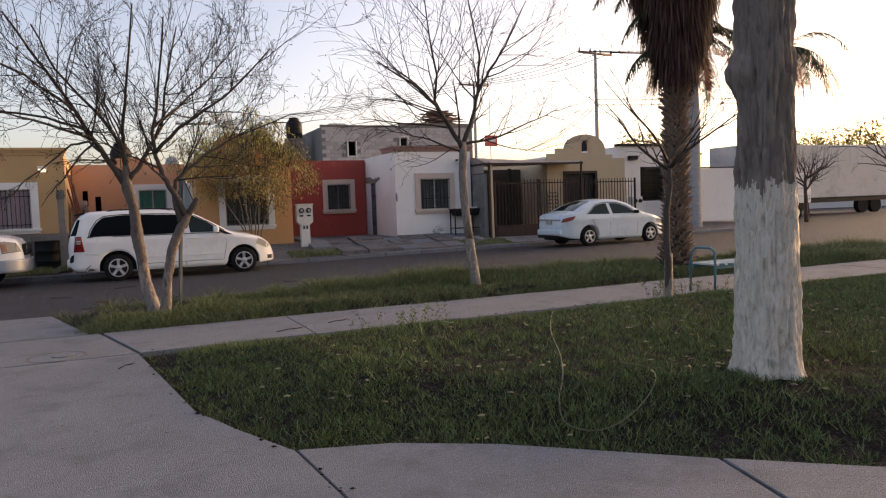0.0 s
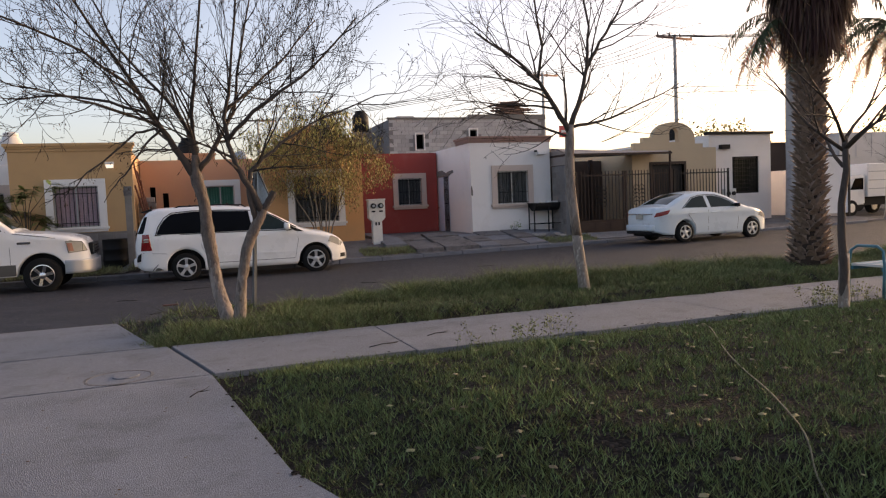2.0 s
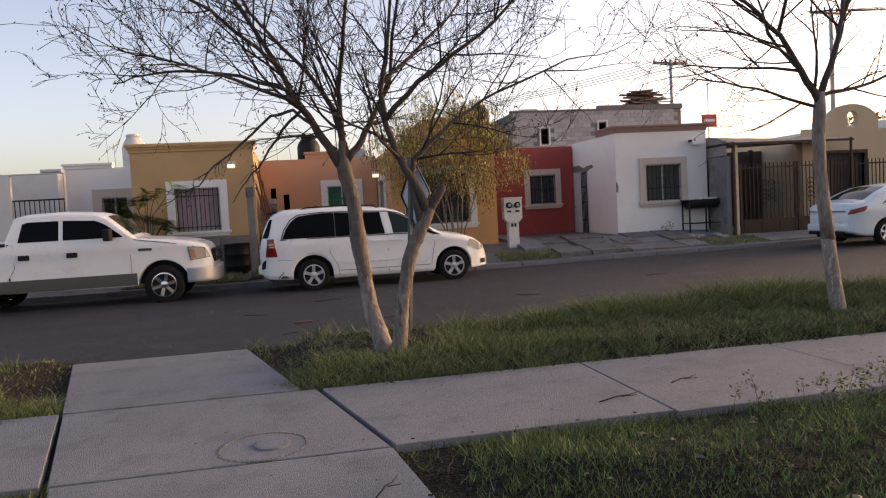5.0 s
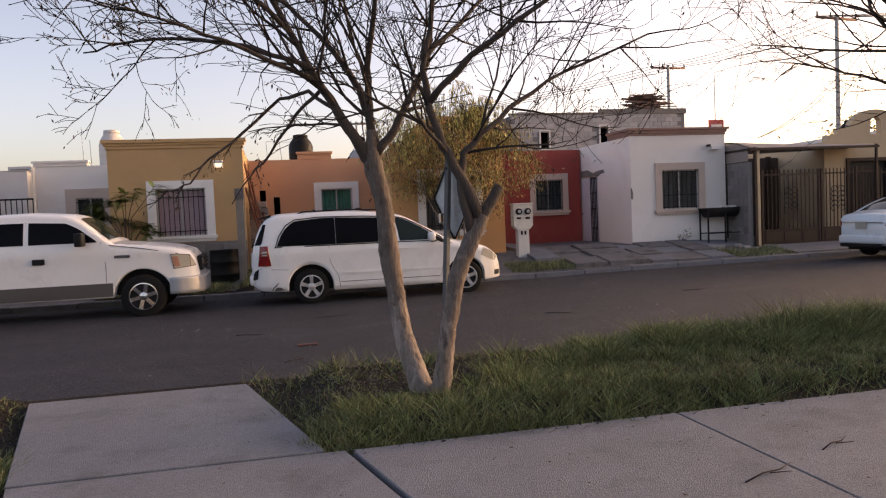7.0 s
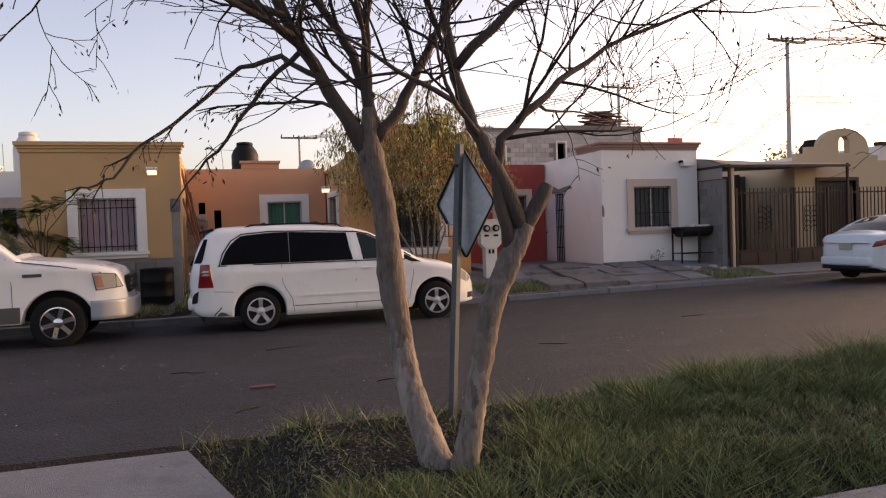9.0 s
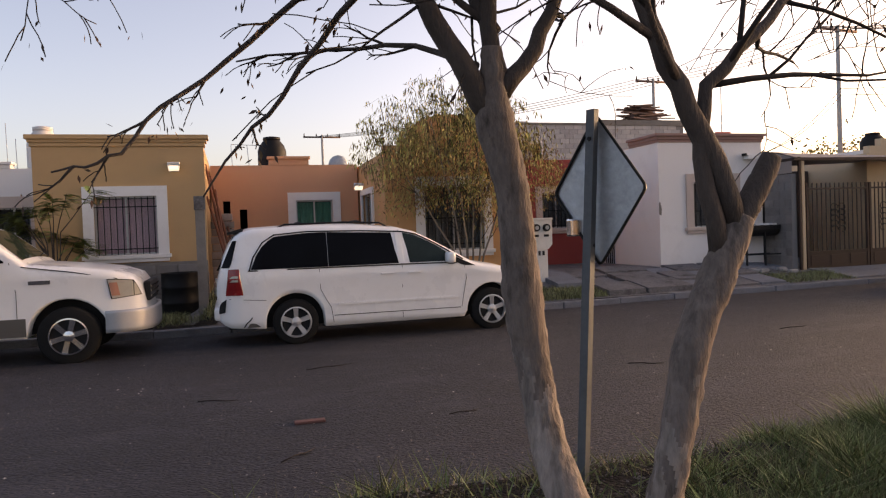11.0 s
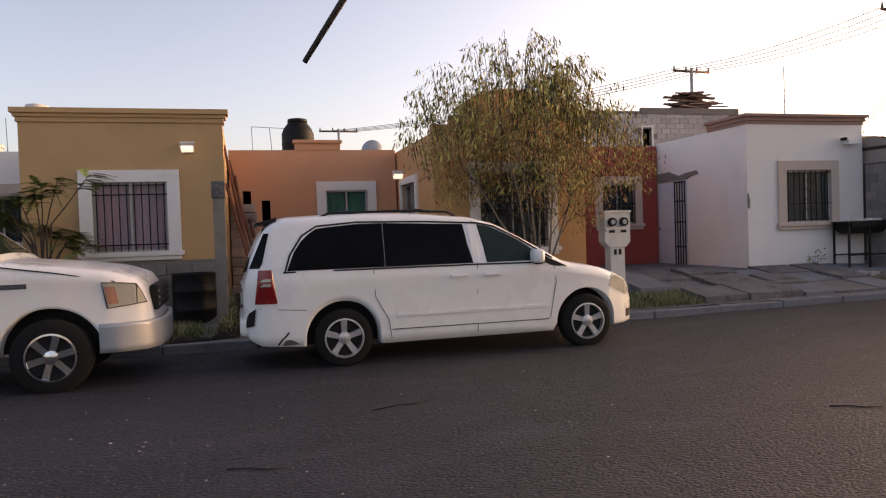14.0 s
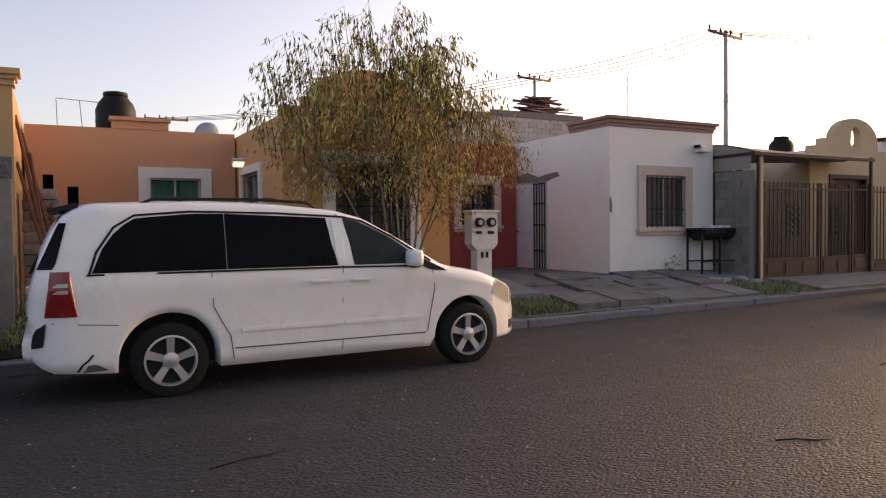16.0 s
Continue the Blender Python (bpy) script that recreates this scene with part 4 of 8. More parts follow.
def wheel(car, x, y, z, r, w, spokes, rim_r, s, rim_m=M_RIM, fat=0.45):
    """A wheel with its outer face towards s along y."""
    bm = bmesh.new()
    lathe(bm, [(rim_r * 0.93, -w * 0.3), (rim_r * 0.93, w * 0.3)], (x, y, z), "Y", 24)
    bmesh.ops.recalc_face_normals(bm, faces=bm.faces)
    wh = part("wheel", bm, M_PLAST, car, local=True)
    bm = bmesh.new()
    h = w / 2
    prof = [(rim_r, -h * 0.9), (r * 0.93, -h), (r * 0.985, -h * 0.8), (r, -h * 0.4), (r, h * 0.4), (r * 0.985, h * 0.8), (r * 0.93, h), (rim_r + (r - rim_r) * 0.3, h * 1.02), (rim_r, h * 0.9)]
    lathe(bm, prof, (x, y, z), "Y", 40, False)
    part("tyre", bm, M_RUB, wh, "black rubber tyre", True, local=True)
    bm = bmesh.new()
    o = y + s * h
    lathe(bm, [(rim_r * 1.0, o - s * 0.03 - y), (rim_r * 1.01, o + s * 0.004 - y), (rim_r * 0.93, o + s * 0.006 - y), (rim_r * 0.90, o - s * 0.05 - y)], (x, y, z), "Y", 40, False)
    lathe(bm, [(0.02, o - s * 0.06 - y), (0.075, o - s * 0.05 - y), (0.07, o - s * 0.008 - y), (0.03, o - s * 0.0 - y), (0.012, o + s * 0.002 - y)], (x, y, z), "Y", 20)
    for k in range(spokes):
        a = 2 * math.pi * (k + 0.25) / spokes
        c, sn = math.cos(a), math.sin(a)
        w0, w1 = rim_r * 0.135, rim_r * (0.165 if spokes == 5 else 0.15)
        ring = []
        for dep in (0.0, 0.045):
            for rad, ww in ((0.05, w0), (rim_r * 0.6, (w0 + w1) / 2.1), (rim_r * 0.93, w1)):
                for q in (-1, 1):
                    px, pz = x + c * rad - sn * q * ww, z + sn * rad + c * q * ww
                    ring.append(bm.verts.new((px, o - s * (0.012 + dep + 0.012 * (0.93 - rad / rim_r)), pz)))
        for b in (0, 2):
            bm.faces.new((ring[b], ring[b + 1], ring[b + 3], ring[b + 2]))
            bm.faces.new((ring[b], ring[b + 2], ring[b + 8], ring[b + 6]))
            bm.faces.new((ring[b + 1], ring[b + 7], ring[b + 9], ring[b + 3]))
    bmesh.ops.recalc_face_normals(bm, faces=bm.faces)
    part("rim", bm, rim_m, wh, "alloy rim with %d spokes" % spokes, local=True)
    return wh


def xs_for(a, b, wheels, s=0.09):
    xs = set(round(v, 3) for v in steps(a, b, s))
    for wx, r in wheels:
        for i in range(19):
            xs.add(round(wx + r * math.cos(math.pi * i / 18) * 0.9999, 4))
    return sorted(xs)


def both(car, name, fn, m, label="", parent=None, smooth=False):
    for s in (-1, 1):
        part(name, fn(s), m, parent or car, label, smooth, local=True)


def handle(B, car, x, z, m, w=0.2):
    for s in (-1, 1):
        bm = bmesh.new()
        y = s * (B.side(x, z) + 0.025)
        box(bm, x - w / 2, x + w / 2, y - 0.012, y + 0.012, z - 0.014, z + 0.016, 0.008)
        for q in (-1, 1):
            box(bm, x + q * w * 0.42 - 0.012, x + q * w * 0.42 + 0.012, min(y, y - s * 0.03), max(y, y - s * 0.03), z - 0.012, z + 0.012)
        part("door_handle", bm, m, car, local=True)


# minivan: x forward, rear hub at x = 0, ground at z = 0
def minivan(m):
    car = thing("minivan", "white family minivan with tinted rear windows, parked at the kerb", "car")
    wb, hub, r = 3.07, 0.335, 0.335
    wl = [(0.0, 0.43), (wb, 0.42)]
    top = [(-1.10, 0.95), (-1.06, 1.15), (-0.95, 1.45), (-0.80, 1.66), (-0.6, 1.72), (0.2, 1.755), (1.0, 1.735), (1.6, 1.68), (1.9, 1.60), (2.3, 1.38), (2.75, 1.12), (2.9, 1.07), (3.3, 1.0), (3.6, 0.90), (3.8, 0.76), (3.92, 0.56), (3.95, 0.46)]
    plan = [(-1.10, 0.74), (-1.02, 0.86), (-0.85, 0.935), (-0.5, 0.97), (0.5, 0.985), (2.2, 0.98), (3.0, 0.965), (3.4, 0.92), (3.7, 0.80), (3.87, 0.62), (3.95, 0.42)]
    bot = [(-1.10, 0.42), (-0.95, 0.30), (-0.5, 0.27), (0.5, 0.245), (2.6, 0.245), (3.5, 0.25), (3.95, 0.28)]
    B = Body(top, plan, bot, 1.10, 0.28, wl, hub, 0.12)
    body = part("body", B.mesh(xs_for(-1.10, 3.95, wl)), M_CARW, car, "", True, local=True)
    # liner keeps the arches dark
    bm = bmesh.new()
    box(bm, -0.95, 3.6, -0.72, 0.72, 0.26, 0.88)
    part("underbody", bm, M_PLAST, car, local=True)
    both(car, "side_window", lambda s: B.patch([(-0.62, 1.13), (-0.56, 1.30), (-0.42, 1.50), (-0.27, 1.60), (0.2, 1.64), (0.495, 1.64), (0.495, 1.13)], s, 0.005), M_CARGL, "black tinted glass")
    both(car, "side_window", lambda s: B.patch([(0.50, 1.13), (0.50, 1.64), (1.52, 1.60), (1.57, 1.13)], s, 0.005), M_CARGL, "black tinted glass")
    both(car, "front_window", lambda s: B.patch([(1.70, 1.13), (1.66, 1.595), (1.85, 1.55), (2.15, 1.40), (2.42, 1.22), (2.52, 1.13)], s, 0.005), M_CARGL2, "greenish door glass")
    both(car, "quarter_glass", lambda s: B.patch([(2.50, 1.10), (2.42, 1.225), (2.58, 1.14), (2.80, 1.04), (2.6, 1.05)], s, 0.007), M_PLAST)
    both(car, "window_seal", lambda s: B.strip([(-0.66, 1.115), (0.5, 1.115), (1.6, 1.112), (2.5, 1.10)], 0.018, s, 0.007), M_PLAST)
    both(car, "window_seal", lambda s: B.strip([(-0.64, 1.12), (-0.58, 1.31), (-0.44, 1.52), (-0.27, 1.625), (0.2, 1.66), (1.0, 1.645), (1.66, 1.61), (1.87, 1.565), (2.17, 1.41), (2.6, 1.15)], 0.02, s, 0.008), M_PLAST)
    both(car, "panel_gap", lambda s: B.strip([(0.36, 1.10), (0.37, 0.80), (0.44, 0.66), (0.52, 0.52), (0.55, 0.30)], 0.008, s), M_CARG)
    both(car, "panel_gap", lambda s: B.strip([(1.60, 1.64), (1.62, 1.10), (1.61, 0.30)], 0.008, s), M_CARG)
    both(car, "panel_gap", lambda s: B.strip([(2.62, 1.05), (2.65, 0.85), (2.60, 0.62), (2.56, 0.40)], 0.008, s), M_CARG)
    both(car, "panel_gap", lambda s: B.strip([(-0.93, 0.72), (-0.7, 0.70), (-0.42, 0.68)], 0.008, s), M_CARG)
    both(car, "side_moulding", lambda s: B.strip([(0.62, 0.565), (1.58, 0.565)], 0.035, s, 0.014), M_CARW)
    both(car, "side_moulding", lambda s: B.strip([(1.64, 0.565), (2.5, 0.565)], 0.035, s, 0.014), M_CARW)
    both(car, "sill_line", lambda s: B.strip([(0.56, 0.40), (2.54, 0.395)], 0.012, s, 0.006), M_CARG)
    for s in (-1, 1):
        tl = part("tail_light", B.patch([(-0.98, 0.77), (-0.96, 1.15), (-0.74, 1.15), (-0.735, 0.77)], s, 0.012, 0.03, 0.05), M_TAIL, car, "red tail light with clear lenses", local=True)
        for z0, z1 in ((1.02, 1.05), (0.965, 0.995)):
            part("lens", B.patch([(-0.92, z0), (-0.918, z1), (-0.80, z1), (-0.80, z0)], s, 0.018, 0.01, 0.05), M_LENS, tl, local=True)
        part("headlight_surround", B.patch([(3.38, 0.745), (3.45, 0.915), (3.63, 0.855), (3.82, 0.70), (3.73, 0.605)], s, 0.005, 0.02, 0.04), M_CARW, car, local=True)
        part("headlight", B.patch([(3.40, 0.76), (3.46, 0.90), (3.62, 0.84), (3.80, 0.70), (3.72, 0.62)], s, 0.01, 0.03, 0.04), M_LENS, car, "clouded headlight", local=True)
        part("fog_recess", B.patch([(3.72, 0.33), (3.72, 0.43), (3.88, 0.43), (3.88, 0.33)], s, 0.006, 0.02, 0.04), M_PLAST, car, local=True)
        part("corner_cover", B.patch([(-1.09, 0.50), (-1.06, 0.66), (-0.97, 0.72), (-0.99, 0.53)], s, 0.012, 0.03, 0.03), M_PLAST, car, local=True)
    for x in (1.38, 1.80):
        handle(B, car, x, 0.985, M_CARW)
    for s in (-1, 1):
        bm = bmesh.new()
        y = s * 1.06
        box(bm, 2.30, 2.44, y - 0.10, y + 0.10, 1.10, 1.27, 0.045)
        mi = part("mirror", bm, M_CARW, car, "", True, local=True)
        bm = bmesh.new()
        box(bm, 2.36, 2.46, s * 0.98 - 0.04, s * 0.98 + 0.04, 1.08, 1.13, 0.01)
        part("mirror_arm", bm, M_PLAST, mi, local=True)
        tb = Tubes()
        tb.add([(-0.25, s * 0.66, 1.71), (-0.1, s * 0.655, 1.775), (0.8, s * 0.65, 1.785), (1.35, s * 0.65, 1.76), (1.48, s * 0.66, 1.69)], [0.015] * 5, 6)
        tb.make("roof_rail", M_PLAST, car)
        part("b_pillar", B.patch([(1.565, 1.13), (1.53, 1.60), (1.62, 1.60), (1.66, 1.13)], s, 0.008, 0.012, 0.03), M_CARW, car, local=True)
    for x in (0.15, 1.05):
        tb = Tubes()
        tb.add([(x, -0.66, 1.775), (x, -0.3, 1.805), (x, 0.3, 1.805), (x, 0.66, 1.775)], [0.018] * 4, 6)
        tb.make("roof_bar", M_PLAST, car)
    part("windscreen", B.screen(1.82, 2.78, 0.62, 0.80), M_CARGL, car, "dark windscreen", True, local=True)
    # rear window, spoiler, bumper, plate recess
    bm = bmesh.new()
    rr = [(-1.075, 0.66, 1.13), (-0.83, 0.62, 1.62)]
    vs = [bm.verts.new((x - 0.02, k * y, z)) for x, y, z in rr for k in (-1, 1)]
    bm.faces.new((vs[0], vs[1], vs[3], vs[2]))
    ex = bmesh.ops.extrude_face_region(bm, geom=bm.faces[:])
    bmesh.ops.translate(bm, vec=(0.03, 0, 0), verts=[v for v in ex["geom"] if isinstance(v, bmesh.types.BMVert)])
    bmesh.ops.recalc_face_normals(bm, faces=bm.faces)
    part("rear_window", bm, M_CARGL, car, local=True)
    both(car, "rear_quarter_glass", lambda s: B.patch([(-1.03, 1.17), (-0.86, 1.56), (-0.80, 1.56), (-0.90, 1.17)], s, 0.006, 0.012, 0.03), M_CARGL)
    bm = bmesh.new()
    prism(bm, [(-0.92, 1.655), (-0.70, 1.69), (-0.70, 1.745), (-0.93, 1.685)], -0.64, 0.64)
    part("spoiler", bm, M_PLAST, car, local=True)
    bm = bmesh.new()
    box(bm, -1.15, -1.0, -0.78, 0.78, 0.40, 0.60, 0.05)
    part("rear_bumper", bm, M_CARW, car, "", True, local=True)
    bm = bmesh.new()
    box(bm, -1.125, -1.09, -0.26, 0.26, 0.92, 1.0, 0.008)
    part("plate_handle", bm, M_CHROME, car, local=True)
    bm = bmesh.new()
    box(bm, -1.13, -1.10, -0.17, 0.17, 0.72, 0.86, 0.004)
    part("number_plate", bm, M_LENS, car, local=True)
    part("crack", B.strip([(-0.74, 0.30), (-0.70, 0.36), (-0.66, 0.39), (-0.62, 0.44)], 0.016, -1, 0.006), M_PLAST, car, "cracked dented bumper corner", local=True)
    part("scuff", B.patch([(-0.70, 0.29), (-0.68, 0.345), (-0.60, 0.36), (-0.5, 0.30)], -1, 0.004, 0.01, 0.04), M_CARG, car, local=True)
    for x in (0.0, wb):
        for s in (-1, 1):
            wheel(car, x, s * 0.86, hub, r, 0.22, 5, 0.225, s)
    car.matrix_world = m
    return car


def pickup(m):
    car = thing("pickup_truck", "white crew-cab pickup with a grey lower body, parked at the kerb", "truck")
    wb, hub, r = 3.53, 0.39, 0.39
    wl = [(0.0, 0.50), (wb, 0.50)]
    top = [(-1.1, 1.36), (0.66, 1.40), (0.70, 1.42), (0.71, 1.62), (0.76, 1.86), (0.95, 1.93), (1.6, 1.95), (2.3, 1.90), (2.5, 1.82), (2.98, 1.42), (3.05, 1.36), (3.6, 1.31), (4.1, 1.24), (4.38, 1.14), (4.47, 0.95), (4.52, 0.6)]
    plan = [(-1.1, 0.94), (-0.9, 0.97), (0.5, 0.985), (2.8, 0.985), (3.6, 0.98), (4.1, 0.95), (4.35, 0.87), (4.47, 0.74), (4.52, 0.60)]
    bot = [(-1.1, 0.55), (-0.5, 0.50), (0.5, 0.42), (3.0, 0.40), (4.0, 0.42), (4.52, 0.40)]
    B = Body(top, plan, bot, 1.30, 0.30, wl, hub, 0.10)
    part("body", B.mesh(xs_for(-1.1, 4.52, wl)), M_CARW, car, "", True, local=True)
    bm = bmesh.new()
    box(bm, -1.0, 4.2, -0.72, 0.72, 0.42, 1.0)
    part("underbody", bm, M_PLAST, car, local=True)
    for a, b in ((-1.05, -0.5), (0.5, 3.03), (4.03, 4.08)):
        both(car, "lower_panel", lambda s: B.patch([(a, 0.42), (a, 0.66), (b, 0.66), (b, 0.42)], s, 0.006, 0.01, 0.12), M_CARG, "grey-brown lower body band")
    both(car, "side_window", lambda s: B.patch([(0.88, 1.40), (0.92, 1.74), (1.05, 1.79), (1.62, 1.79), (1.62, 1.40)], s, 0.006), M_CARGL, "dark tinted glass")
    both(car, "front_window", lambda s: B.patch([(1.70, 1.40), (1.70, 1.79), (2.30, 1.76), (2.50, 1.66), (2.80, 1.42), (2.80, 1.40)], s, 0.006), M_CARGL, "dark tinted glass")
    both(car, "panel_gap", lambda s: B.strip([(1.66, 1.80), (1.66, 0.5)], 0.008, s), M_CARG)
    both(car, "panel_gap", lambda s: B.strip([(2.86, 1.40), (2.93, 1.0), (2.93, 0.5)], 0.008, s), M_CARG)
    both(car, "panel_gap", lambda s: B.strip([(0.70, 1.38), (0.70, 0.5)], 0.03, s), M_PLAST)
    both(car, "panel_gap", lambda s: B.strip([(0.78, 1.36), (0.80, 0.9), (0.62, 0.6)], 0.008, s), M_CARG)
    both(car, "hood_gap", lambda s: B.strip([(3.0, 1.34), (3.6, 1.245), (4.15, 1.13)], 0.012, s, 0.004), M_PLAST)
    both(car, "bed_rail", lambda s: B.strip([(-1.05, 1.335), (0.66, 1.37)], 0.06, s, 0.012), M_PLAST)
    for x in (0.98, 1.85):
        for s in (-1, 1):
            y = s * (B.side(x, 1.10) + 0.012)
            bm = bmesh.new()
            box(bm, x - 0.10, x + 0.10, y - 0.02, y + 0.02, 1.05, 1.15, 0.015)
            part("door_handle", bm, M_PLAST, car, "black door handle", local=True)
    both(car, "badge", lambda s: B.patch([(3.08, 1.10), (3.08, 1.15), (3.34, 1.15), (3.34, 1.10)], s, 0.008, 0.012, 0.06), M_CHROME, "chrome badge bar")
    for s in (-1, 1):
        part("headlight_surround", B.patch([(4.05, 0.85), (4.02, 1.13), (4.2, 1.12), (4.36, 1.10), (4.44, 0.89)], s, 0.006, 0.03, 0.05), M_PLAST, car, local=True)
        hl = part("headlight", B.patch([(4.06, 0.86), (4.03, 1.12), (4.2, 1.11), (4.36, 1.09), (4.43, 0.90)], s, 0.012, 0.04, 0.05), M_LENS, car, "clouded square headlight", local=True)
        part("indicator", B.patch([(4.065, 0.90), (4.045, 1.08), (4.17, 1.08), (4.18, 0.90)], s, 0.018, 0.02, 0.04), M_AMBER, hl, "amber indicator", local=True)
        bm = bmesh.new()
        cyl(bm, (4.53, s * 0.62, 0.50), (4.47, s * 0.62, 0.50), 0.075, 0.075, 18)
        part("fog_lamp", bm, M_PLAST, car, local=True)
        part("fog_recess", B.patch([(4.30, 0.46), (4.29, 0.60), (4.40, 0.60), (4.40, 0.46)], s, 0.035, 0.03, 0.04), M_PLAST, car, local=True)
        bm = bmesh.new()
        y = s * 1.16
        box(bm, 2.50, 2.64, y - 0.13, y + 0.13, 1.34, 1.58, 0.03)
        part("mirror", bm, M_PLAST, car, "", True, local=True)
    bm = bmesh.new()
    secs = [(3.99, 0.985), (4.2, 0.96), (4.42, 0.86), (4.54, 0.66), (4.58, 0.3), (4.58, -0.3), (4.54, -0.66), (4.42, -0.86), (4.2, -0.96), (3.99, -0.985)]
    rows = []
    for x, y in secs:
        o = Vector((x - 4.0, y)).normalized() * 0.02
        rows.append([bm.verts.new((x + o.x, y + o.y, z)) for z in (0.40, 0.46, 0.66, 0.70)])
    for a, b in zip(rows, rows[1:]):
        for k in range(3):
            bm.faces.new((a[k], b[k], b[k + 1], a[k + 1]))
    bmesh.ops.recalc_face_normals(bm, faces=bm.faces)
    bmesh.ops.solidify(bm, geom=bm.faces[:], thickness=0.04)
    part("front_bumper", bm, M_BUMP, car, "silver front bumper", True, local=True)
    bm = bmesh.new()
    box(bm, 4.44, 4.535, -0.58, 0.58, 0.78, 1.06, 0.03)
    gr = part("grille", bm, M_PLAST, car, "black grille", local=True)
    for z in (0.85, 0.92, 0.99):
        bm = bmesh.new()
        box(bm, 4.53, 4.55, -0.56, 0.56, z - 0.012, z + 0.012)
        part("grille_bar", bm, M_CHROME, gr, local=True)
    part("windscreen", B.screen(2.50, 2.98, 0.66, 0.80), M_CARGL2, car, "windscreen with sky reflections", True, local=True)
    bm = bmesh.new()
    box(bm, -0.95, 0.55, -0.86, 0.86, 1.372, 1.40)
    part("bed_cover", bm, M_PLAST, car, local=True)
    tb = Tubes()
    tb.add([(2.95, -0.5, 1.45), (2.75, -0.2, 1.57), (2.72, 0.0, 1.60)], [0.012] * 3, 5)
    tb.make("wiper", M_PLAST, car)
    for x in (0.0, wb):
        for s in (-1, 1):
            wheel(car, x, s * 0.87, hub, r, 0.26, 6, 0.245, s, M_CHROME)
    car.matrix_world = m
    return car


def sedan(m):
    car = thing("sedan_car", "pale silver-blue small sedan parked with a red tail light", "car")
    wb, hub, r = 2.49, 0.30, 0.30
    wl = [(0.0, 0.37), (wb, 0.37)]
    top = [(-0.98, 0.72), (-0.94, 0.98), (-0.80, 1.04), (-0.5, 1.09), (-0.1, 1.28), (0.3, 1.42), (0.75, 1.47), (1.2, 1.45), (1.6, 1.32), (2.1, 1.06), (2.3, 0.99), (2.8, 0.88), (3.1, 0.76), (3.3, 0.56), (3.36, 0.42)]
    plan = [(-0.98, 0.60), (-0.88, 0.74), (-0.6, 0.82), (0.0, 0.855), (1.8, 0.86), (2.6, 0.84), (3.0, 0.75), (3.25, 0.58), (3.36, 0.38)]
    bot = [(-0.98, 0.36), (-0.6, 0.25), (0.5, 0.20), (2.2, 0.20), (3.0, 0.22), (3.36, 0.26)]
    B = Body(top, plan, bot, 0.95, 0.34, wl, hub, 0.10)
    part("body", B.mesh(xs_for(-0.98, 3.36, wl)), M_CARS, car, "", True, local=True)
    bm = bmesh.new()
    box(bm, -0.8, 3.0, -0.6, 0.6, 0.2, 0.75)
    part("underbody", bm, M_PLAST, car, local=True)
    both(car, "rear_door_window", lambda s: B.patch([(-0.05, 1.02), (0.28, 1.28), (0.55, 1.34), (0.78, 1.35), (0.80, 1.00)], s, 0.006), M_CARGL2, "greenish door glass")
    both(car, "front_door_window", lambda s: B.patch([(0.86, 1.0), (0.84, 1.35), (1.15, 1.33), (1.5, 1.22), (1.9, 1.0)], s, 0.006), M_CARGL2, "greenish door glass")
    both(car, "window_seal", lambda s: B.strip([(-0.1, 1.005), (0.26, 1.30), (0.55, 1.365), (0.85, 1.375), (1.16, 1.355), (1.53, 1.24), (1.96, 0.99)], 0.02, s, 0.008), M_PLAST)
    both(car, "panel_gap", lambda s: B.strip([(0.82, 1.35), (0.83, 0.9), (0.82, 0.3)], 0.008, s), M_CARG)
    both(car, "panel_gap", lambda s: B.strip([(-0.06, 1.0), (0.12, 0.8), (0.36, 0.5), (0.38, 0.3)], 0.008, s), M_CARG)
    both(car, "panel_gap", lambda s: B.strip([(1.92, 0.98), (1.95, 0.6), (1.9, 0.3)], 0.008, s), M_CARG)
    part("windscreen", B.screen(1.22, 2.12, 0.52, 0.66), M_CARGL, car, "dark windscreen", True, local=True)
    part("rear_screen", B.screen(-0.46, 0.26, 0.60, 0.50), M_CARGL2, car, "greenish rear window", True, local=True)
    for s in (-1, 1):
        part("tail_light", B.patch([(-0.95, 0.78), (-0.93, 0.90), (-0.52, 0.98), (-0.60, 0.86)], s, 0.012, 0.03, 0.05), M_TAIL, car, "red wrap-round tail light", local=True)
        part("headlight", B.patch([(2.75, 0.70), (2.85, 0.80), (3.15, 0.66), (3.1, 0.58)], s, 0.01, 0.03, 0.05), M_LENS, car, local=True)
        bm = bmesh.new()
        box(bm, 1.78, 1.88, s * 0.95 - 0.09, s * 0.95 + 0.09, 0.98, 1.09, 0.03)
        part("mirror", bm, M_PLAST, car, "", True, local=True)
    for x in (0.22, 1.02):
        handle(B, car, x, 0.85, M_CARS)
    bm = bmesh.new()
    box(bm, -1.04, -0.9, -0.66, 0.66, 0.36, 0.56, 0.05)
    part("rear_bumper", bm, M_CARS, car, "", True, local=True)
    bm = bmesh.new()
    box(bm, -1.05, -1.0, -0.6, 0.6, 0.28, 0.37, 0.02)
    part("bumper_skirt", bm, M_PLAST, car, local=True)
    bm = bmesh.new()
    box(bm, -1.015, -0.985, -0.16, 0.16, 0.72, 0.86, 0.004)
    part("number_plate", bm, M_LENS, car, "number plate of plain bars", local=True)
    bm = bmesh.new()
    box(bm, -0.995, -0.95, -0.6, 0.6, 0.86, 0.885, 0.008)
    part("tail_trim", bm, M_CHROME, car, local=True)
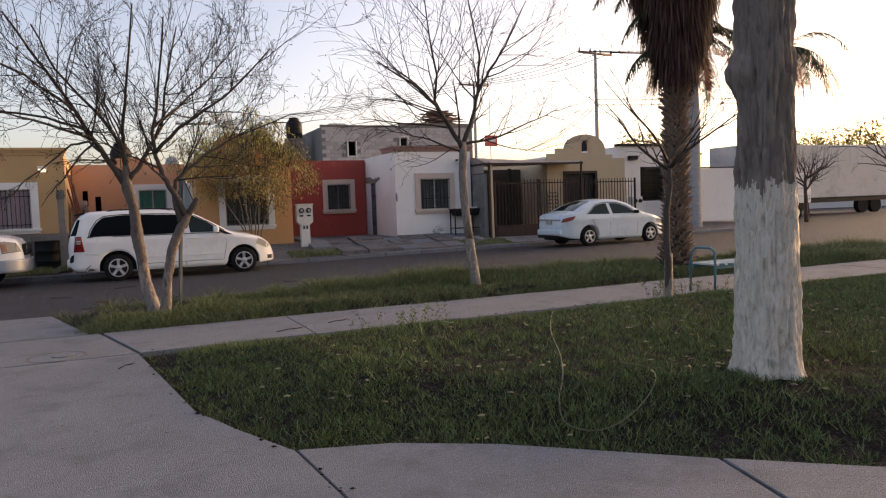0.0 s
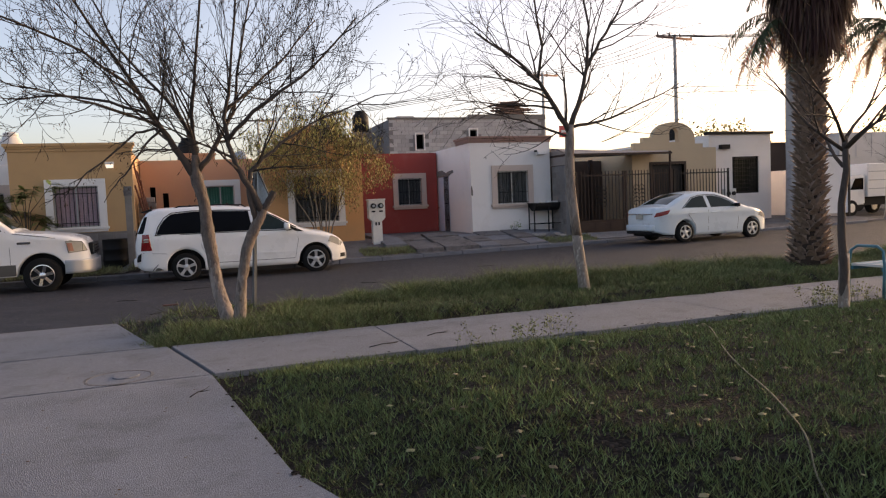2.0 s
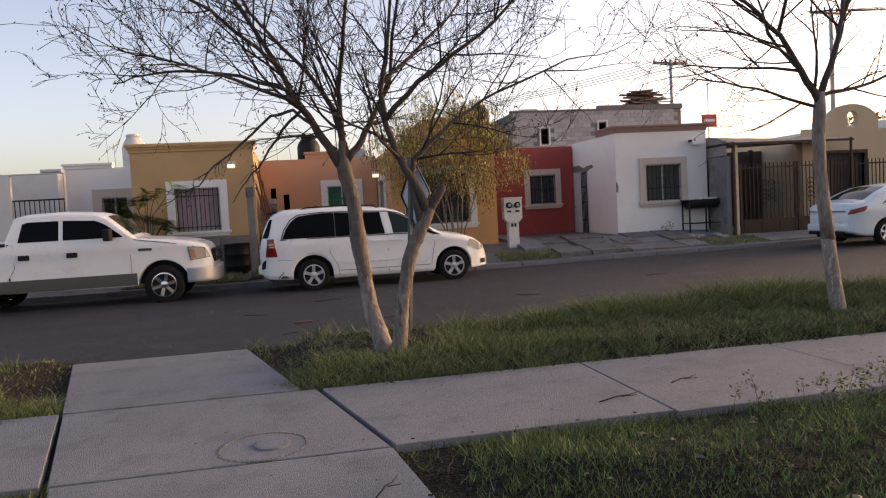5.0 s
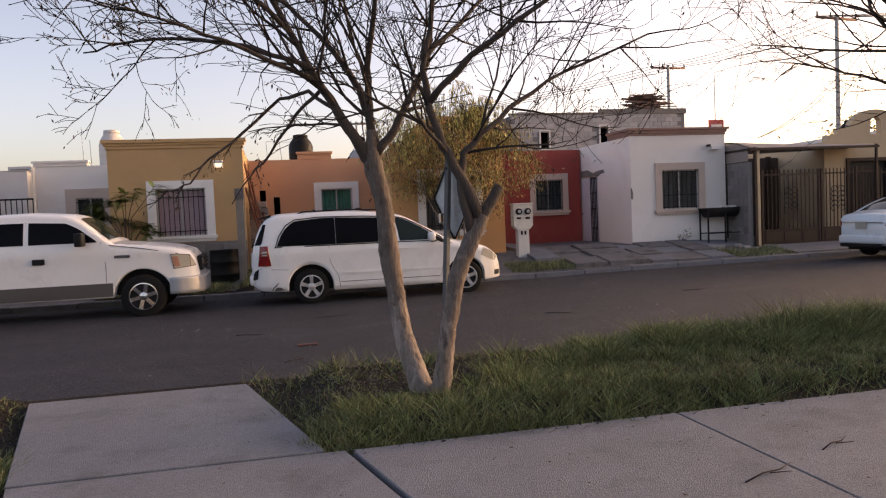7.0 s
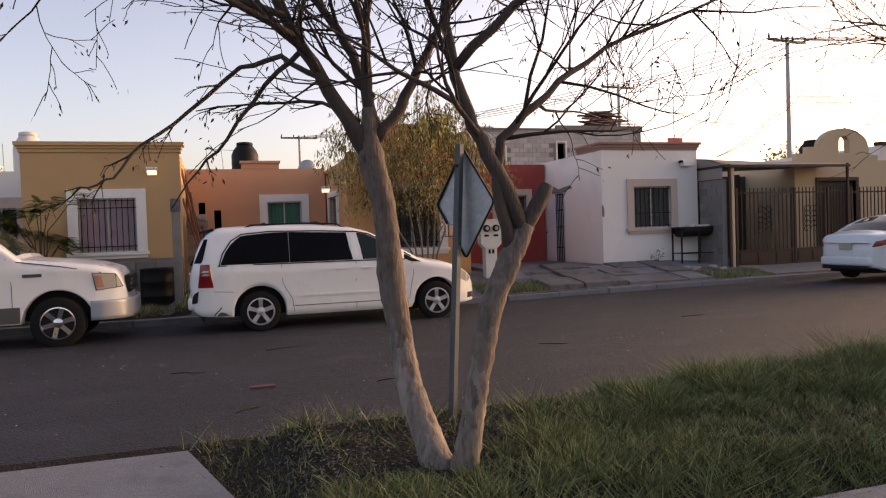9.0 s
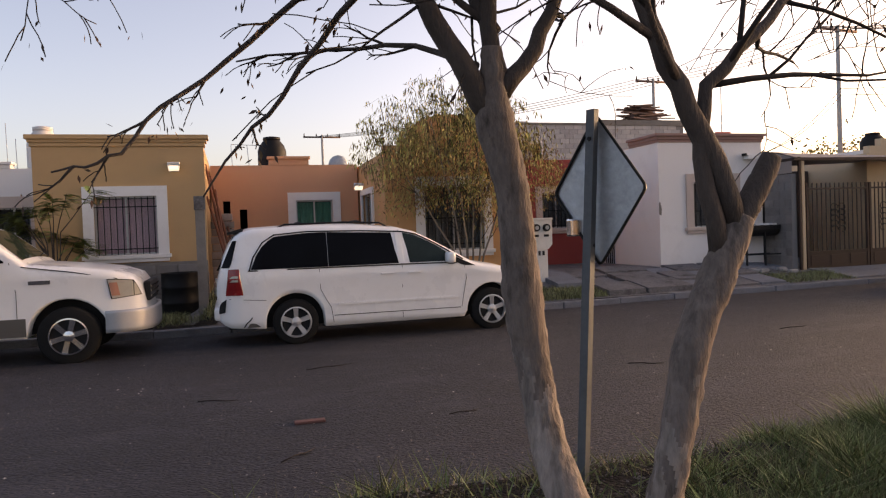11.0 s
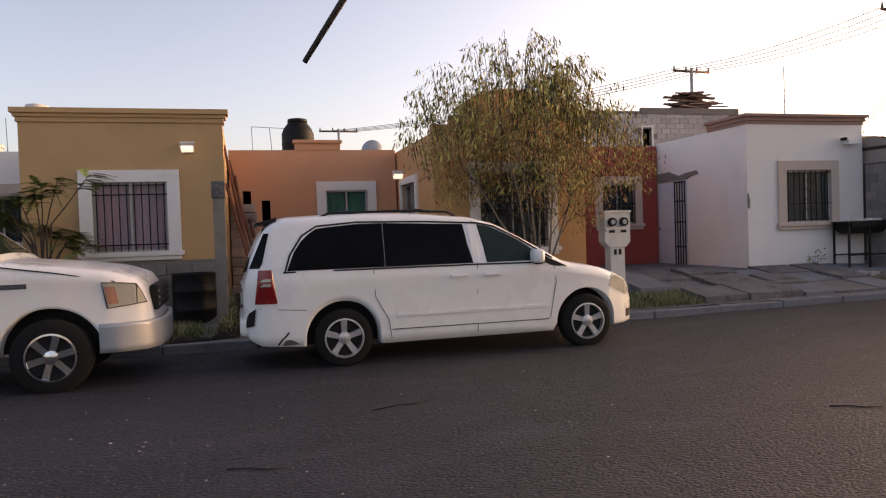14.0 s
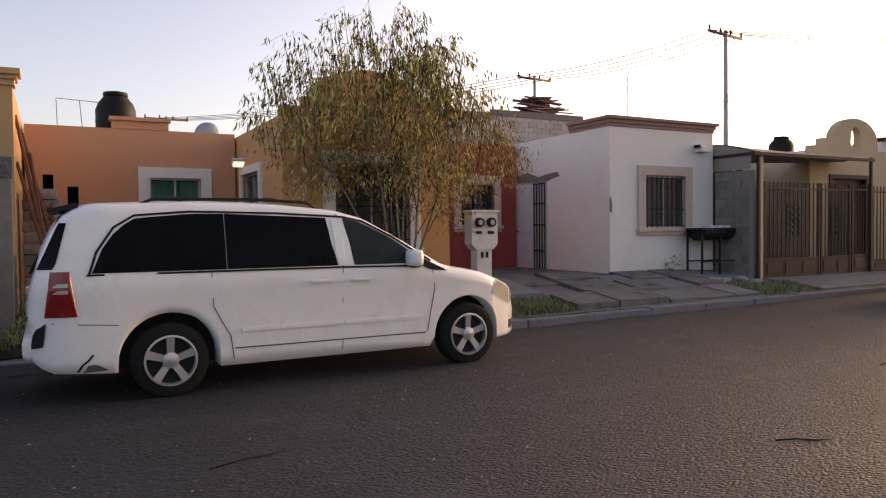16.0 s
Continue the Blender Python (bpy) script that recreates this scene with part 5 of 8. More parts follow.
    for x in (0.0, wb):
        for s in (-1, 1):
            wheel(car, x, s * 0.76, hub, r, 0.19, 5, 0.2, s)
    car.matrix_world = m
    return car


minivan(pose(-0.146, 20.63, -0.06, 0, 0, 0.3))
pickup(pose(-6.68, 20.45, -0.08, 0, 0, 0.5))
sedan(pose(13.72, 20.12, 0.06, 0, 0, 1.0))


# ---- trees and grass ----
def perp(d):
    v = Vector((random.gauss(0, 1), random.gauss(0, 1), random.gauss(0, 1)))
    return (v - d * v.dot(d)).normalized()


class Grower:
    """Grows limbs, twigs and leaves on given main limbs."""

    def __init__(self, droop=0.0, up=0.25, wild=0.16):
        self.limbs, self.twigs = Tubes(), Tubes()
        self.tips = []
        self.droop, self.up, self.wild = droop, up, wild

    def limb(self, pts, r0, r1, seg=8):
        n = len(pts)
        fine, radii = [], []
        for i in range(n - 1):
            for k in range(3):
                t = k / 3
                a, b = Vector(pts[i]), Vector(pts[i + 1])
                p = a.lerp(b, t) + (perp((b - a).normalized()) * 0.012 if k else Vector())
                fine.append(p)
                radii.append(r0 + (r1 - r0) * (i + t) / (n - 1))
        fine.append(Vector(pts[-1]))
        radii.append(r1)
        self.limbs.add(fine, radii, seg, 0.06)
        return fine, radii

    def branch(self, p, d, length, r, level, last):
        n = 5 if level < last else 4
        pts, radii = [Vector(p)], [r]
        d = d.normalized()
        for i in range(n):
            d = (d + perp(d) * self.wild + Vector((0, 0, self.up * 0.3 if level < last else -self.droop))).normalized()
            pts.append(pts[-1] + d * (length / n))
            radii.append(max(r * (1 - 0.75 * (i + 1) / n), 0.0028))
        (self.limbs if r > 0.017 else self.twigs).add(pts, radii, 6 if r > 0.017 else 4 if r > 0.006 else 3)
        if level >= last:
            self.tips.append((pts[-1], d))
            self.tips.append((pts[-2], d))
            return
        kids = 4 if level == 0 else random.choice((2, 3, 3))
        for k in range(kids):
            t = 0.25 + 0.75 * (k + random.random() * 0.8) / kids
            t = min(t, 0.98)
            i = min(int(t * n), n - 1)
            q = pts[i].lerp(pts[i + 1], t * n - i)
            dd = (pts[i + 1] - pts[i]).normalized()
            a = radians(random.uniform(22, 48))
            nd = dd * math.cos(a) + perp(dd) * math.sin(a)
            nd.z += self.up
            self.branch(q, nd, length * random.uniform(0.5, 0.75), max(radii[i] * 0.62, 0.0036), level + 1, last)

    def clothe(self, fine, radii, count, length, last=2, start=0.3, up=None):
        n = len(fine) - 1
        for k in range(count):
            t = start + (1 - start) * (k + random.random() * 0.7) / count
            i = min(int(t * n), n - 1)
            q = fine[i]
            dd = (fine[i + 1] - fine[i]).normalized()
            a = radians(random.uniform(28, 58))
            nd = dd * math.cos(a) + perp(dd) * math.sin(a)
            nd.z += self.up if up is None else up
            self.branch(q, nd, length * random.uniform(0.6, 1.15), max(radii[i] * 0.5, 0.008), 0, last)


def leaves(points, count, size, spread, hang, name, material, parent, label="", narrow=0.22):
    """Small pointed leaves round the given tips; hang: how far they droop."""
    V, F = [], []
    for _ in range(count):
        p, d = random.choice(points)
        c = p + Vector((random.gauss(0, spread), random.gauss(0, spread), random.gauss(0, spread)))
        v = (d * 0.5 + Vector((random.gauss(0, 0.5), random.gauss(0, 0.5), random.gauss(0, 0.5) - hang))).normalized()
        w = perp(v)
        L = size * random.uniform(0.6, 1.3)
        b = len(V)
        V += [c, c + v * L * 0.45 + w * L * narrow, c + v * L, c + v * L * 0.45 - w * L * narrow]
        F.append((b, b + 1, b + 2, b + 3))
    return raw_part(name, V, F, material, parent, label)


def bark_trunk(name, pts, radii, material, parent, label="", seg=44, relief=0.0032, seed=0.0, upper=None, split=0.0):
    """A trunk with uneven, flaking bark: a finely divided tube pushed in and out; above split it takes the upper bark, in patches."""
    P, R = [], []
    n = len(pts)
    for i in range(n - 1):
        q = [Vector(pts[min(max(i + k, 0), n - 1)]) for k in (-1, 0, 1, 2)]
        m = max(2, int((q[2] - q[1]).length / 0.014))
        for k in range(m):
            t = k / m
            P.append(0.5 * ((2 * q[1]) + (q[2] - q[0]) * t + (2 * q[0] - 5 * q[1] + 4 * q[2] - q[3]) * t * t + (3 * q[1] - q[0] - 3 * q[2] + q[3]) * t ** 3))
            R.append(radii[i] + (radii[i + 1] - radii[i]) * t)
    P.append(Vector(pts[-1]))
    R.append(radii[-1])
    V, F = [], []
    for i, p in enumerate(P):
        d = (P[min(i + 1, len(P) - 1)] - P[max(i - 1, 0)]).normalized()
        u = d.cross(Vector((0.1, 1, 0.05))).normalized()
        w = d.cross(u)
        for k in range(seg):
            a = 2 * math.pi * k / seg
            o = u * math.cos(a) + w * math.sin(a)
            c = p + o * R[i]
            f = noise.noise(c * 9 + Vector((seed, 0, 0))) * 1.2 + noise.noise(Vector((c.x * 26, c.y * 26, c.z * 14 + seed))) * 0.7
            g = noise.noise(c * 16 + Vector((0, seed, 3)))
            f += 1.1 * min(1.0, max(0.0, (g - 0.16) * 9)) + 0.6 * noise.noise(Vector((c.x * 70, c.y * 70, c.z * 34 + seed)))
            V.append(c + o * relief * f)
    for i in range(len(P) - 1):
        for k in range(seg):
            j = (k + 1) % seg
            F.append((i * seg + k, i * seg + j, (i + 1) * seg + j, (i + 1) * seg + k))
    F.append(tuple((len(P) - 1) * seg + k for k in range(seg)))
    ob = raw_part(name, V, F, material, parent, label, True)
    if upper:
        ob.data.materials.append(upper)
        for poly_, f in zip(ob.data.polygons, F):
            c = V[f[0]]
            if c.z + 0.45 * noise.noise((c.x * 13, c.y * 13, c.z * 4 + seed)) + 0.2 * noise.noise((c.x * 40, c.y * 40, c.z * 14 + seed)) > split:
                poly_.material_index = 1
    return ob


# forked street tree beside the sign
def forked_tree():
    random.seed(11)
    t = thing("tree", "bare forked street tree with pale twin trunks", "tree", (0.42, 11.42, 0.05))
    g = Grower(droop=0.10, up=0.20)
    A, Y = 11.75, 11.2
    trunk = Tubes()
    lt = [(0.42, 11.42, -0.1), (0.385, 11.46, 0.06), (0.33, 11.55, 0.28), (0.274, 11.65, 0.51), (0.245, 11.72, 0.76), (0.224, A, 0.99), (0.20, A, 1.15), (0.19, A, 1.28), (0.178, A, 1.45), (0.168, A, 1.63), (0.13, A, 1.83), (0.09, A, 2.0), (0.085, A, 2.15), (0.09, A, 2.3)]
    lr = [0.135, 0.105, 0.088, 0.08, 0.075, 0.076, 0.083, 0.086, 0.076, 0.072, 0.076, 0.08, 0.056, 0.04]
    bark_trunk("trunk", lt, lr, M_BARKL, t, "pale trunk with dark scabby bark higher up", relief=0.0042, upper=M_BARKM, split=0.92)
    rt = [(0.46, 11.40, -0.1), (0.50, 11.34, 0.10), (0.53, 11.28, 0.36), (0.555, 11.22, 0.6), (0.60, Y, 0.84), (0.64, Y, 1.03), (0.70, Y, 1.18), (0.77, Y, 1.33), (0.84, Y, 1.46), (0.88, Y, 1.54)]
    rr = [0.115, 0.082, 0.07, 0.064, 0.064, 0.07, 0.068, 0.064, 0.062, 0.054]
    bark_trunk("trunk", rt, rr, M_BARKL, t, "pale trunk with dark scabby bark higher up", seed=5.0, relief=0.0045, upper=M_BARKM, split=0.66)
    bark_trunk("stub", [(0.85, Y, 1.48), (0.94, Y, 1.62), (1.00, Y, 1.72), (1.03, Y, 1.77)], [0.048, 0.046, 0.044, 0.038], M_BARK, t, "sawn-off branch stub", 18)
    L = [
        ([(0.09, A, 2.0), (-0.06, A, 2.25), (-0.20, A, 2.48), (-0.352, A, 2.73), (-0.54, A, 3.1), (-0.85, A - 0.3, 3.6), (-1.3, A - 0.7, 4.3)], 0.056, 0.013, 12, 1.2),
        ([(0.10, A, 2.36), (0.02, A + 0.1, 2.65), (-0.11, A + 0.15, 2.88), (-0.33, A + 0.3, 3.2), (-0.8, A + 0.6, 3.8), (-1.1, A + 0.8, 4.5)], 0.036, 0.012, 11, 1.1),
        ([(0.09, A, 2.08), (0.11, A, 2.2), (0.08, A, 2.5), (0.07, A - 0.05, 2.82), (0.15, A - 0.2, 3.4), (0.3, A - 0.4, 4.6)], 0.05, 0.012, 10, 1.05),
        ([(0.12, A, 2.1), (0.29, A, 2.30), (0.42, A + 0.05, 2.55), (0.62, A + 0.1, 2.88), (0.7, A + 0.2, 3.4), (0.95, A + 0.4, 4.5)], 0.042, 0.011, 10, 1.05),
        ([(0.02, A, 2.22), (-0.14, A + 0.4, 2.40), (-0.5, A + 0.72, 2.45), (-0.95, A + 0.82, 2.40)], 0.017, 0.004, 6, 0.26),
        ([(-0.20, A, 2.48), (-0.40, A + 0.4, 2.70), (-0.65, A + 0.68, 2.68), (-1.0, A + 0.74, 2.38), (-1.3, A + 0.7, 2.15), (-1.47, A + 0.65, 1.93), (-1.62, A + 0.65, 1.87), (-1.76, A + 0.65, 1.85)], 0.02, 0.004, 6, 0.2),
        ([(-0.40, A - 0.06, 2.82), (-0.9, A, 3.0), (-1.5, A + 0.2, 3.1), (-1.9, A + 0.3, 3.08), (-2.2, A + 0.3, 3.0)], 0.022, 0.006, 9, 0.7),
        ([(-0.32, A - 0.03, 2.70), (-0.9, A - 0.5, 2.86), (-1.3, A - 0.8, 2.95), (-1.7, A - 1.0, 3.02)], 0.022, 0.006, 8, 0.7),
        ([(-0.30, A, 2.66), (-0.52, A + 0.25, 2.48), (-0.76, A + 0.45, 2.16), (-0.95, A + 0.65, 1.97), (-1.13, A + 0.8, 1.735)], 0.018, 0.0045, 4, 0.09),
        ([(0.86, Y, 1.5), (0.70, Y, 1.88), (0.57, Y, 2.11), (0.49, Y + 0.05, 2.40), (0.46, Y + 0.1, 2.72), (0.56, Y + 0.1, 3.2), (0.7, Y, 4.4)], 0.05, 0.012, 11, 1.05),
        ([(0.78, Y, 1.40), (0.71, Y, 1.77), (0.74, Y, 2.04), (0.98, Y, 2.25), (1.25, Y + 0.1, 2.46), (1.7, Y + 0.2, 2.72), (2.5, Y + 0.2, 3.05)], 0.038, 0.008, 13, 1.0),
        ([(0.49, Y + 0.06, 2.45), (0.81, Y - 0.1, 2.79), (1.14, Y - 0.25, 3.02), (1.54, Y - 0.4, 3.3), (2.1, Y - 0.6, 3.9)], 0.03, 0.009, 10, 1.0),
        ([(0.46, Y + 0.1, 2.8), (0.9, Y + 0.5, 3.2), (1.4, Y + 0.9, 3.7), (1.9, Y + 1.2, 4.3)], 0.024, 0.008, 10, 1.0),
        ([(-0.54, A, 3.1), (-1.1, A - 0.6, 3.5), (-1.9, A - 1.0, 3.8), (-2.5, A - 1.2, 3.9)], 0.022, 0.006, 10, 0.9),
    ]
    spine = []
    for pts, r0, r1, n, ln in L:
        fine, radii = g.limb(pts, r0, r1)
        low = pts[-1][2] < 3.0
        spine += fine
        g.clothe(fine, radii, n if low else int(n * 0.75), ln if low else ln * 1.1, 1 if ln < 0.3 else 2 if low else 3, 0.3, 0.0 if low else None)
    # fine drooping sprays low in the crown
    starts = [p for p in spine if 2.45 < p.z < 3.5 and (p.x > -0.25 or p.y < A - 0.05)]
    for p in random.sample(starts, min(58, len(starts))):
        d = Vector((random.gauss(0, 1), random.gauss(0, 0.7), random.uniform(-0.35, 0.35)))
        g.branch(p, d, random.uniform(0.45, 0.85), 0.0075, 1, 2)
    g.limbs.make("limb_crown", M_BARK, t, "dark bare limbs")
    tagged(g.twigs.make("twig_mass", M_TWIG, t, "fine bare twigs"), kind="stuff")
    tagged(leaves(g.tips, 3600, 0.04, 0.025, 0.9, "dry_leaves", M_DEADL, t, "a few dry hanging leaves", 0.17), kind="stuff")
    return t


forked_tree()


# bare young tree with limewashed foot
def young_tree():
    random.seed(21)
    t = thing("tree", "slender bare young tree with flaking limewash on its trunk", "tree", (5.64, 11.3, 0))
    Y = 11.3
    foot = Tubes()
    foot.add([(5.66, Y, -0.1), (5.64, Y, 0.15), (5.61, Y, 0.4), (5.57, Y, 0.7), (5.54, Y, 0.95)], [0.115, 0.09, 0.083, 0.078, 0.074], 14, 0.07)
    foot.make("limewashed_foot", M_FLAKE, t, "flaking limewashed foot of the trunk")
    trunk = Tubes()
    trunk.add([(5.545, Y, 0.93), (5.50, Y, 1.3), (5.46, Y, 1.7), (5.45, Y, 2.1), (5.47, Y, 2.4), (5.49, Y, 2.62)], [0.074, 0.072, 0.07, 0.068, 0.072, 0.05], 12, 0.07)
    trunk.make("trunk", M_BARKL, t)
    g = Grower(droop=0.02, up=0.08, wild=0.15)
    L = [([(5.47, Y, 2.5), (5.25, Y, 2.86), (4.96, Y - 0.05, 3.25), (4.5, Y - 0.1, 3.6), (3.9, Y - 0.2, 3.9)], 0.045, 0.010, 12, 1.0),
         ([(5.49, Y, 2.58), (5.70, Y, 3.1), (5.80, Y, 3.47), (5.86, Y, 4.1), (5.70, Y + 0.1, 5.2)], 0.042, 0.010, 11, 1.0),
         ([(5.80, Y, 3.47), (6.1, Y + 0.1, 3.9), (6.45, Y + 0.15, 4.33), (6.95, Y + 0.2, 5.2)], 0.03, 0.009, 10, 1.0),
         ([(5.50, Y, 2.58), (5.95, Y + 0.05, 2.66), (6.39, Y + 0.1, 2.78), (7.1, Y + 0.15, 3.06), (7.6, Y + 0.15, 3.3)], 0.026, 0.006, 10, 0.75),
         ([(5.45, Y, 2.45), (5.0, Y + 0.2, 2.66), (4.5, Y + 0.3, 2.8), (4.0, Y + 0.35, 2.86)], 0.02, 0.005, 9, 0.6),
         ([(4.96, Y, 3.25), (4.9, Y - 0.3, 3.7), (4.7, Y - 0.5, 4.3), (4.6, Y - 0.6, 5.0)], 0.024, 0.007, 9, 0.9),
         ([(5.3, Y, 2.8), (5.2, Y + 0.5, 3.4), (5.2, Y + 0.8, 4.2)], 0.024, 0.008, 8, 0.9)]
    for pts, r0, r1, n, ln in L:
        fine, radii = g.limb(pts, r0, r1)
        g.clothe(fine, radii, int(n * 0.9), ln * 1.45, 2, 0.15, 0.02)
    g.limbs.make("limb_crown", M_BARK, t, "bare limbs")
    tagged(g.twigs.make("twig_mass", M_TWIG, t, "fine bare twigs"), kind="stuff")
    tagged(leaves(g.tips, 160, 0.045, 0.02, 0.8, "dry_leaves", M_DEADL, t, "", 0.2), kind="stuff")


young_tree()


# thick limewashed trunk close by
def thick_trunk():
    random.seed(5)
    t = thing("tree", "thick old tree trunk with limewash up to chest height", "tree", (4.33, 3.8, 0.2))
    seg, rows = 132, 340
    V, lo, hi = [], [], []
    for j in range(rows + 1):
        z = -0.1 + 4.9 * j / rows
        r = 0.205 + 0.05 * math.exp(-max(z - 0.2, 0) / 0.12) + 0.014 * math.sin(z * 2.1) - 0.004 * max(z - 1.6, 0)
        cx = 4.34 - 0.012 * max(z - 1.5, 0)
        for i in range(seg):
            a = 2 * math.pi * i / seg
            f = noise.noise((math.cos(a) * 3.4, math.sin(a) * 3.4, z * 1.3)) * 0.024 + noise.noise((math.cos(a) * 9, math.sin(a) * 9, z * 2.6)) * 0.020 + noise.noise((math.cos(a) * 17, math.sin(a) * 17, z * 6)) * 0.016 - 0.017 * max(0.0, 1 - 5 * abs(noise.noise((math.cos(a) * 6, math.sin(a) * 6, z * 2.2 + 9)))) + 0.010 * noise.noise((math.cos(a) * 5, math.sin(a) * 5, z * 16))
            lobe = 0.03 * math.exp(-max(z - 0.2, 0) / 0.12) * math.cos(5 * a + 1)
            knob = 0.09 * math.exp(-((z - 2.42) / 0.12) ** 2) * max(0, math.cos(a - 2.7)) ** 6
            rr = r + f + lobe + knob
            V.append((cx + rr * math.cos(a), 3.8 + rr * math.sin(a), z))
    for j in range(rows):
        for i in range(seg):
            k = (i + 1) % seg
            f = (j * seg + i, j * seg + k, (j + 1) * seg + k, (j + 1) * seg + i)
            z = V[f[0]][2]
            a = 2 * math.pi * i / seg
            lim = 1.60 + 0.05 * noise.noise((math.cos(a) * 3, math.sin(a) * 3, 0)) + 0.07 * noise.noise((math.cos(a) * 10, math.sin(a) * 10, z * 3)) + 0.09 * noise.noise((math.cos(a) * 26, math.sin(a) * 26, z * 14))
            (lo if z < lim else hi).append(f)
    raw_part("limewashed_foot", V, lo, M_LIME, t, "limewashed lower trunk with furrowed bark", True)
    raw_part("trunk", V, hi, M_BARKG, t, "grey furrowed upper trunk", True)
    g = Grower(up=0.25)
    for e in ((-0.9, 0.4, 6.4), (0.8, 0.7, 6.6), (0.2, -0.9, 6.8)):
        fine, radii = g.limb([(4.3, 3.8, 4.6), (4.3 + e[0] * 0.5, 3.8 + e[1] * 0.5, 5.4), (4.3 + e[0], 3.8 + e[1], e[2])], 0.16, 0.05)
    g.limbs.make("limb_crown", M_BARKG, t)


thick_trunk()


def slim_tree(name, label, base, h, lean, seed, count=7, lime=0.9, spread=1.0, r=0.06):
    random.seed(seed)
    t = thing(name, label, "tree", base)
    x, y, z = base
    top = Vector((x + lean[0], y + lean[1], z + h))
    b = Vector((x, y, z - 0.1))
    pts = [b.lerp(top, k / 6) + Vector((random.uniform(-0.03, 0.03), random.uniform(-0.03, 0.03), 0)) for k in range(7)]
    if lime:
        foot = Tubes()
        p = [b.lerp(top, k / 8 * lime / h) for k in range(9)]
        foot.add(p, [r * 1.32 - 0.006 * k / 8 for k in range(9)], 12, 0.05)
        foot.make("limewashed_foot", M_FLAKE, t, "flaking limewash on the trunk foot")
    tr = Tubes()
    tr.add(pts, [r * (1.15 - 0.45 * k / 6) for k in range(7)], 10, 0.07)
    tr.make("trunk", M_BARK, t)
    g = Grower(droop=0.03, up=0.2)
    for k in range(count):
        a = 2 * math.pi * (k + random.random() * 0.6) / count
        p0 = pts[4].lerp(pts[6], random.random())
        d = Vector((math.cos(a) * spread, math.sin(a) * spread, random.uniform(0.35, 1.1)))
        g.branch(p0, d, h * random.uniform(0.45, 0.75), r * 0.5, 0, 2)
    g.limbs.make("limb_crown", M_BARK, t)
    tagged(g.twigs.make("twig_mass", M_TWIG, t, "fine bare twigs"), kind="stuff")
    return t


slim_tree("tree", "small bare tree with limewashed stem beside the bench", (6.60, 7.46, 0.0), 2.05, (0.08, 0.05), 31, 6, 0.85, 0.8, 0.045)
slim_tree("tree", "small bare tree with limewashed stem on the far lawn", (15.2, 9.6, 0.05), 2.0, (0.1, 0.1), 33, 8, 0.8, 1.0, 0.07)


# palms
def frond(V, F, base, d, length, droop, width, n=9, split=18):
    """One feather frond: a bent midrib with narrow leaflets."""
    d = Vector(d).normalized()
    p = Vector(base)
    side = d.cross(Vector((0, 0, 1))).normalized()
    rib = [p.copy()]
    for i in range(split):
        d = (d + Vector((0, 0, -droop / split))).normalized()
        p = p + d * (length / split)
        rib.append(p.copy())
    for i in range(2, split + 1):
        q = rib[i]
        t = i / split
        w = width * math.sin(math.pi * min(0.98, 0.15 + 0.85 * t)) + 0.08
        dd = (rib[i] - rib[i - 1]).normalized()
        for s in (-1, 1):
            for k in range(2):
                o = q - dd * (length / split) * 0.5 * k
                v = (side * s * 0.9 + dd * 0.65 + Vector((random.gauss(0, 0.12), random.gauss(0, 0.12), -0.45 + random.gauss(0, 0.12)))).normalized()
                b = len(V)
                V += [o - dd * (0.012 + 0.03 * width), o + v * w, o + dd * (0.012 + 0.03 * width)]
                F.append((b, b + 1, b + 2))
    b = len(V)
    for i, q in enumerate(rib):
        r = 0.02 * (1 - i / split) + 0.004
        V += [q + side * r, q - side * r, q + Vector((0, 0, r))]
    for i in range(split):
        for k in range(3):
            j = (k + 1) % 3
            F.append((b + 3 * i + k, b + 3 * i + j, b + 3 * i + 3 + j, b + 3 * i + 3 + k))


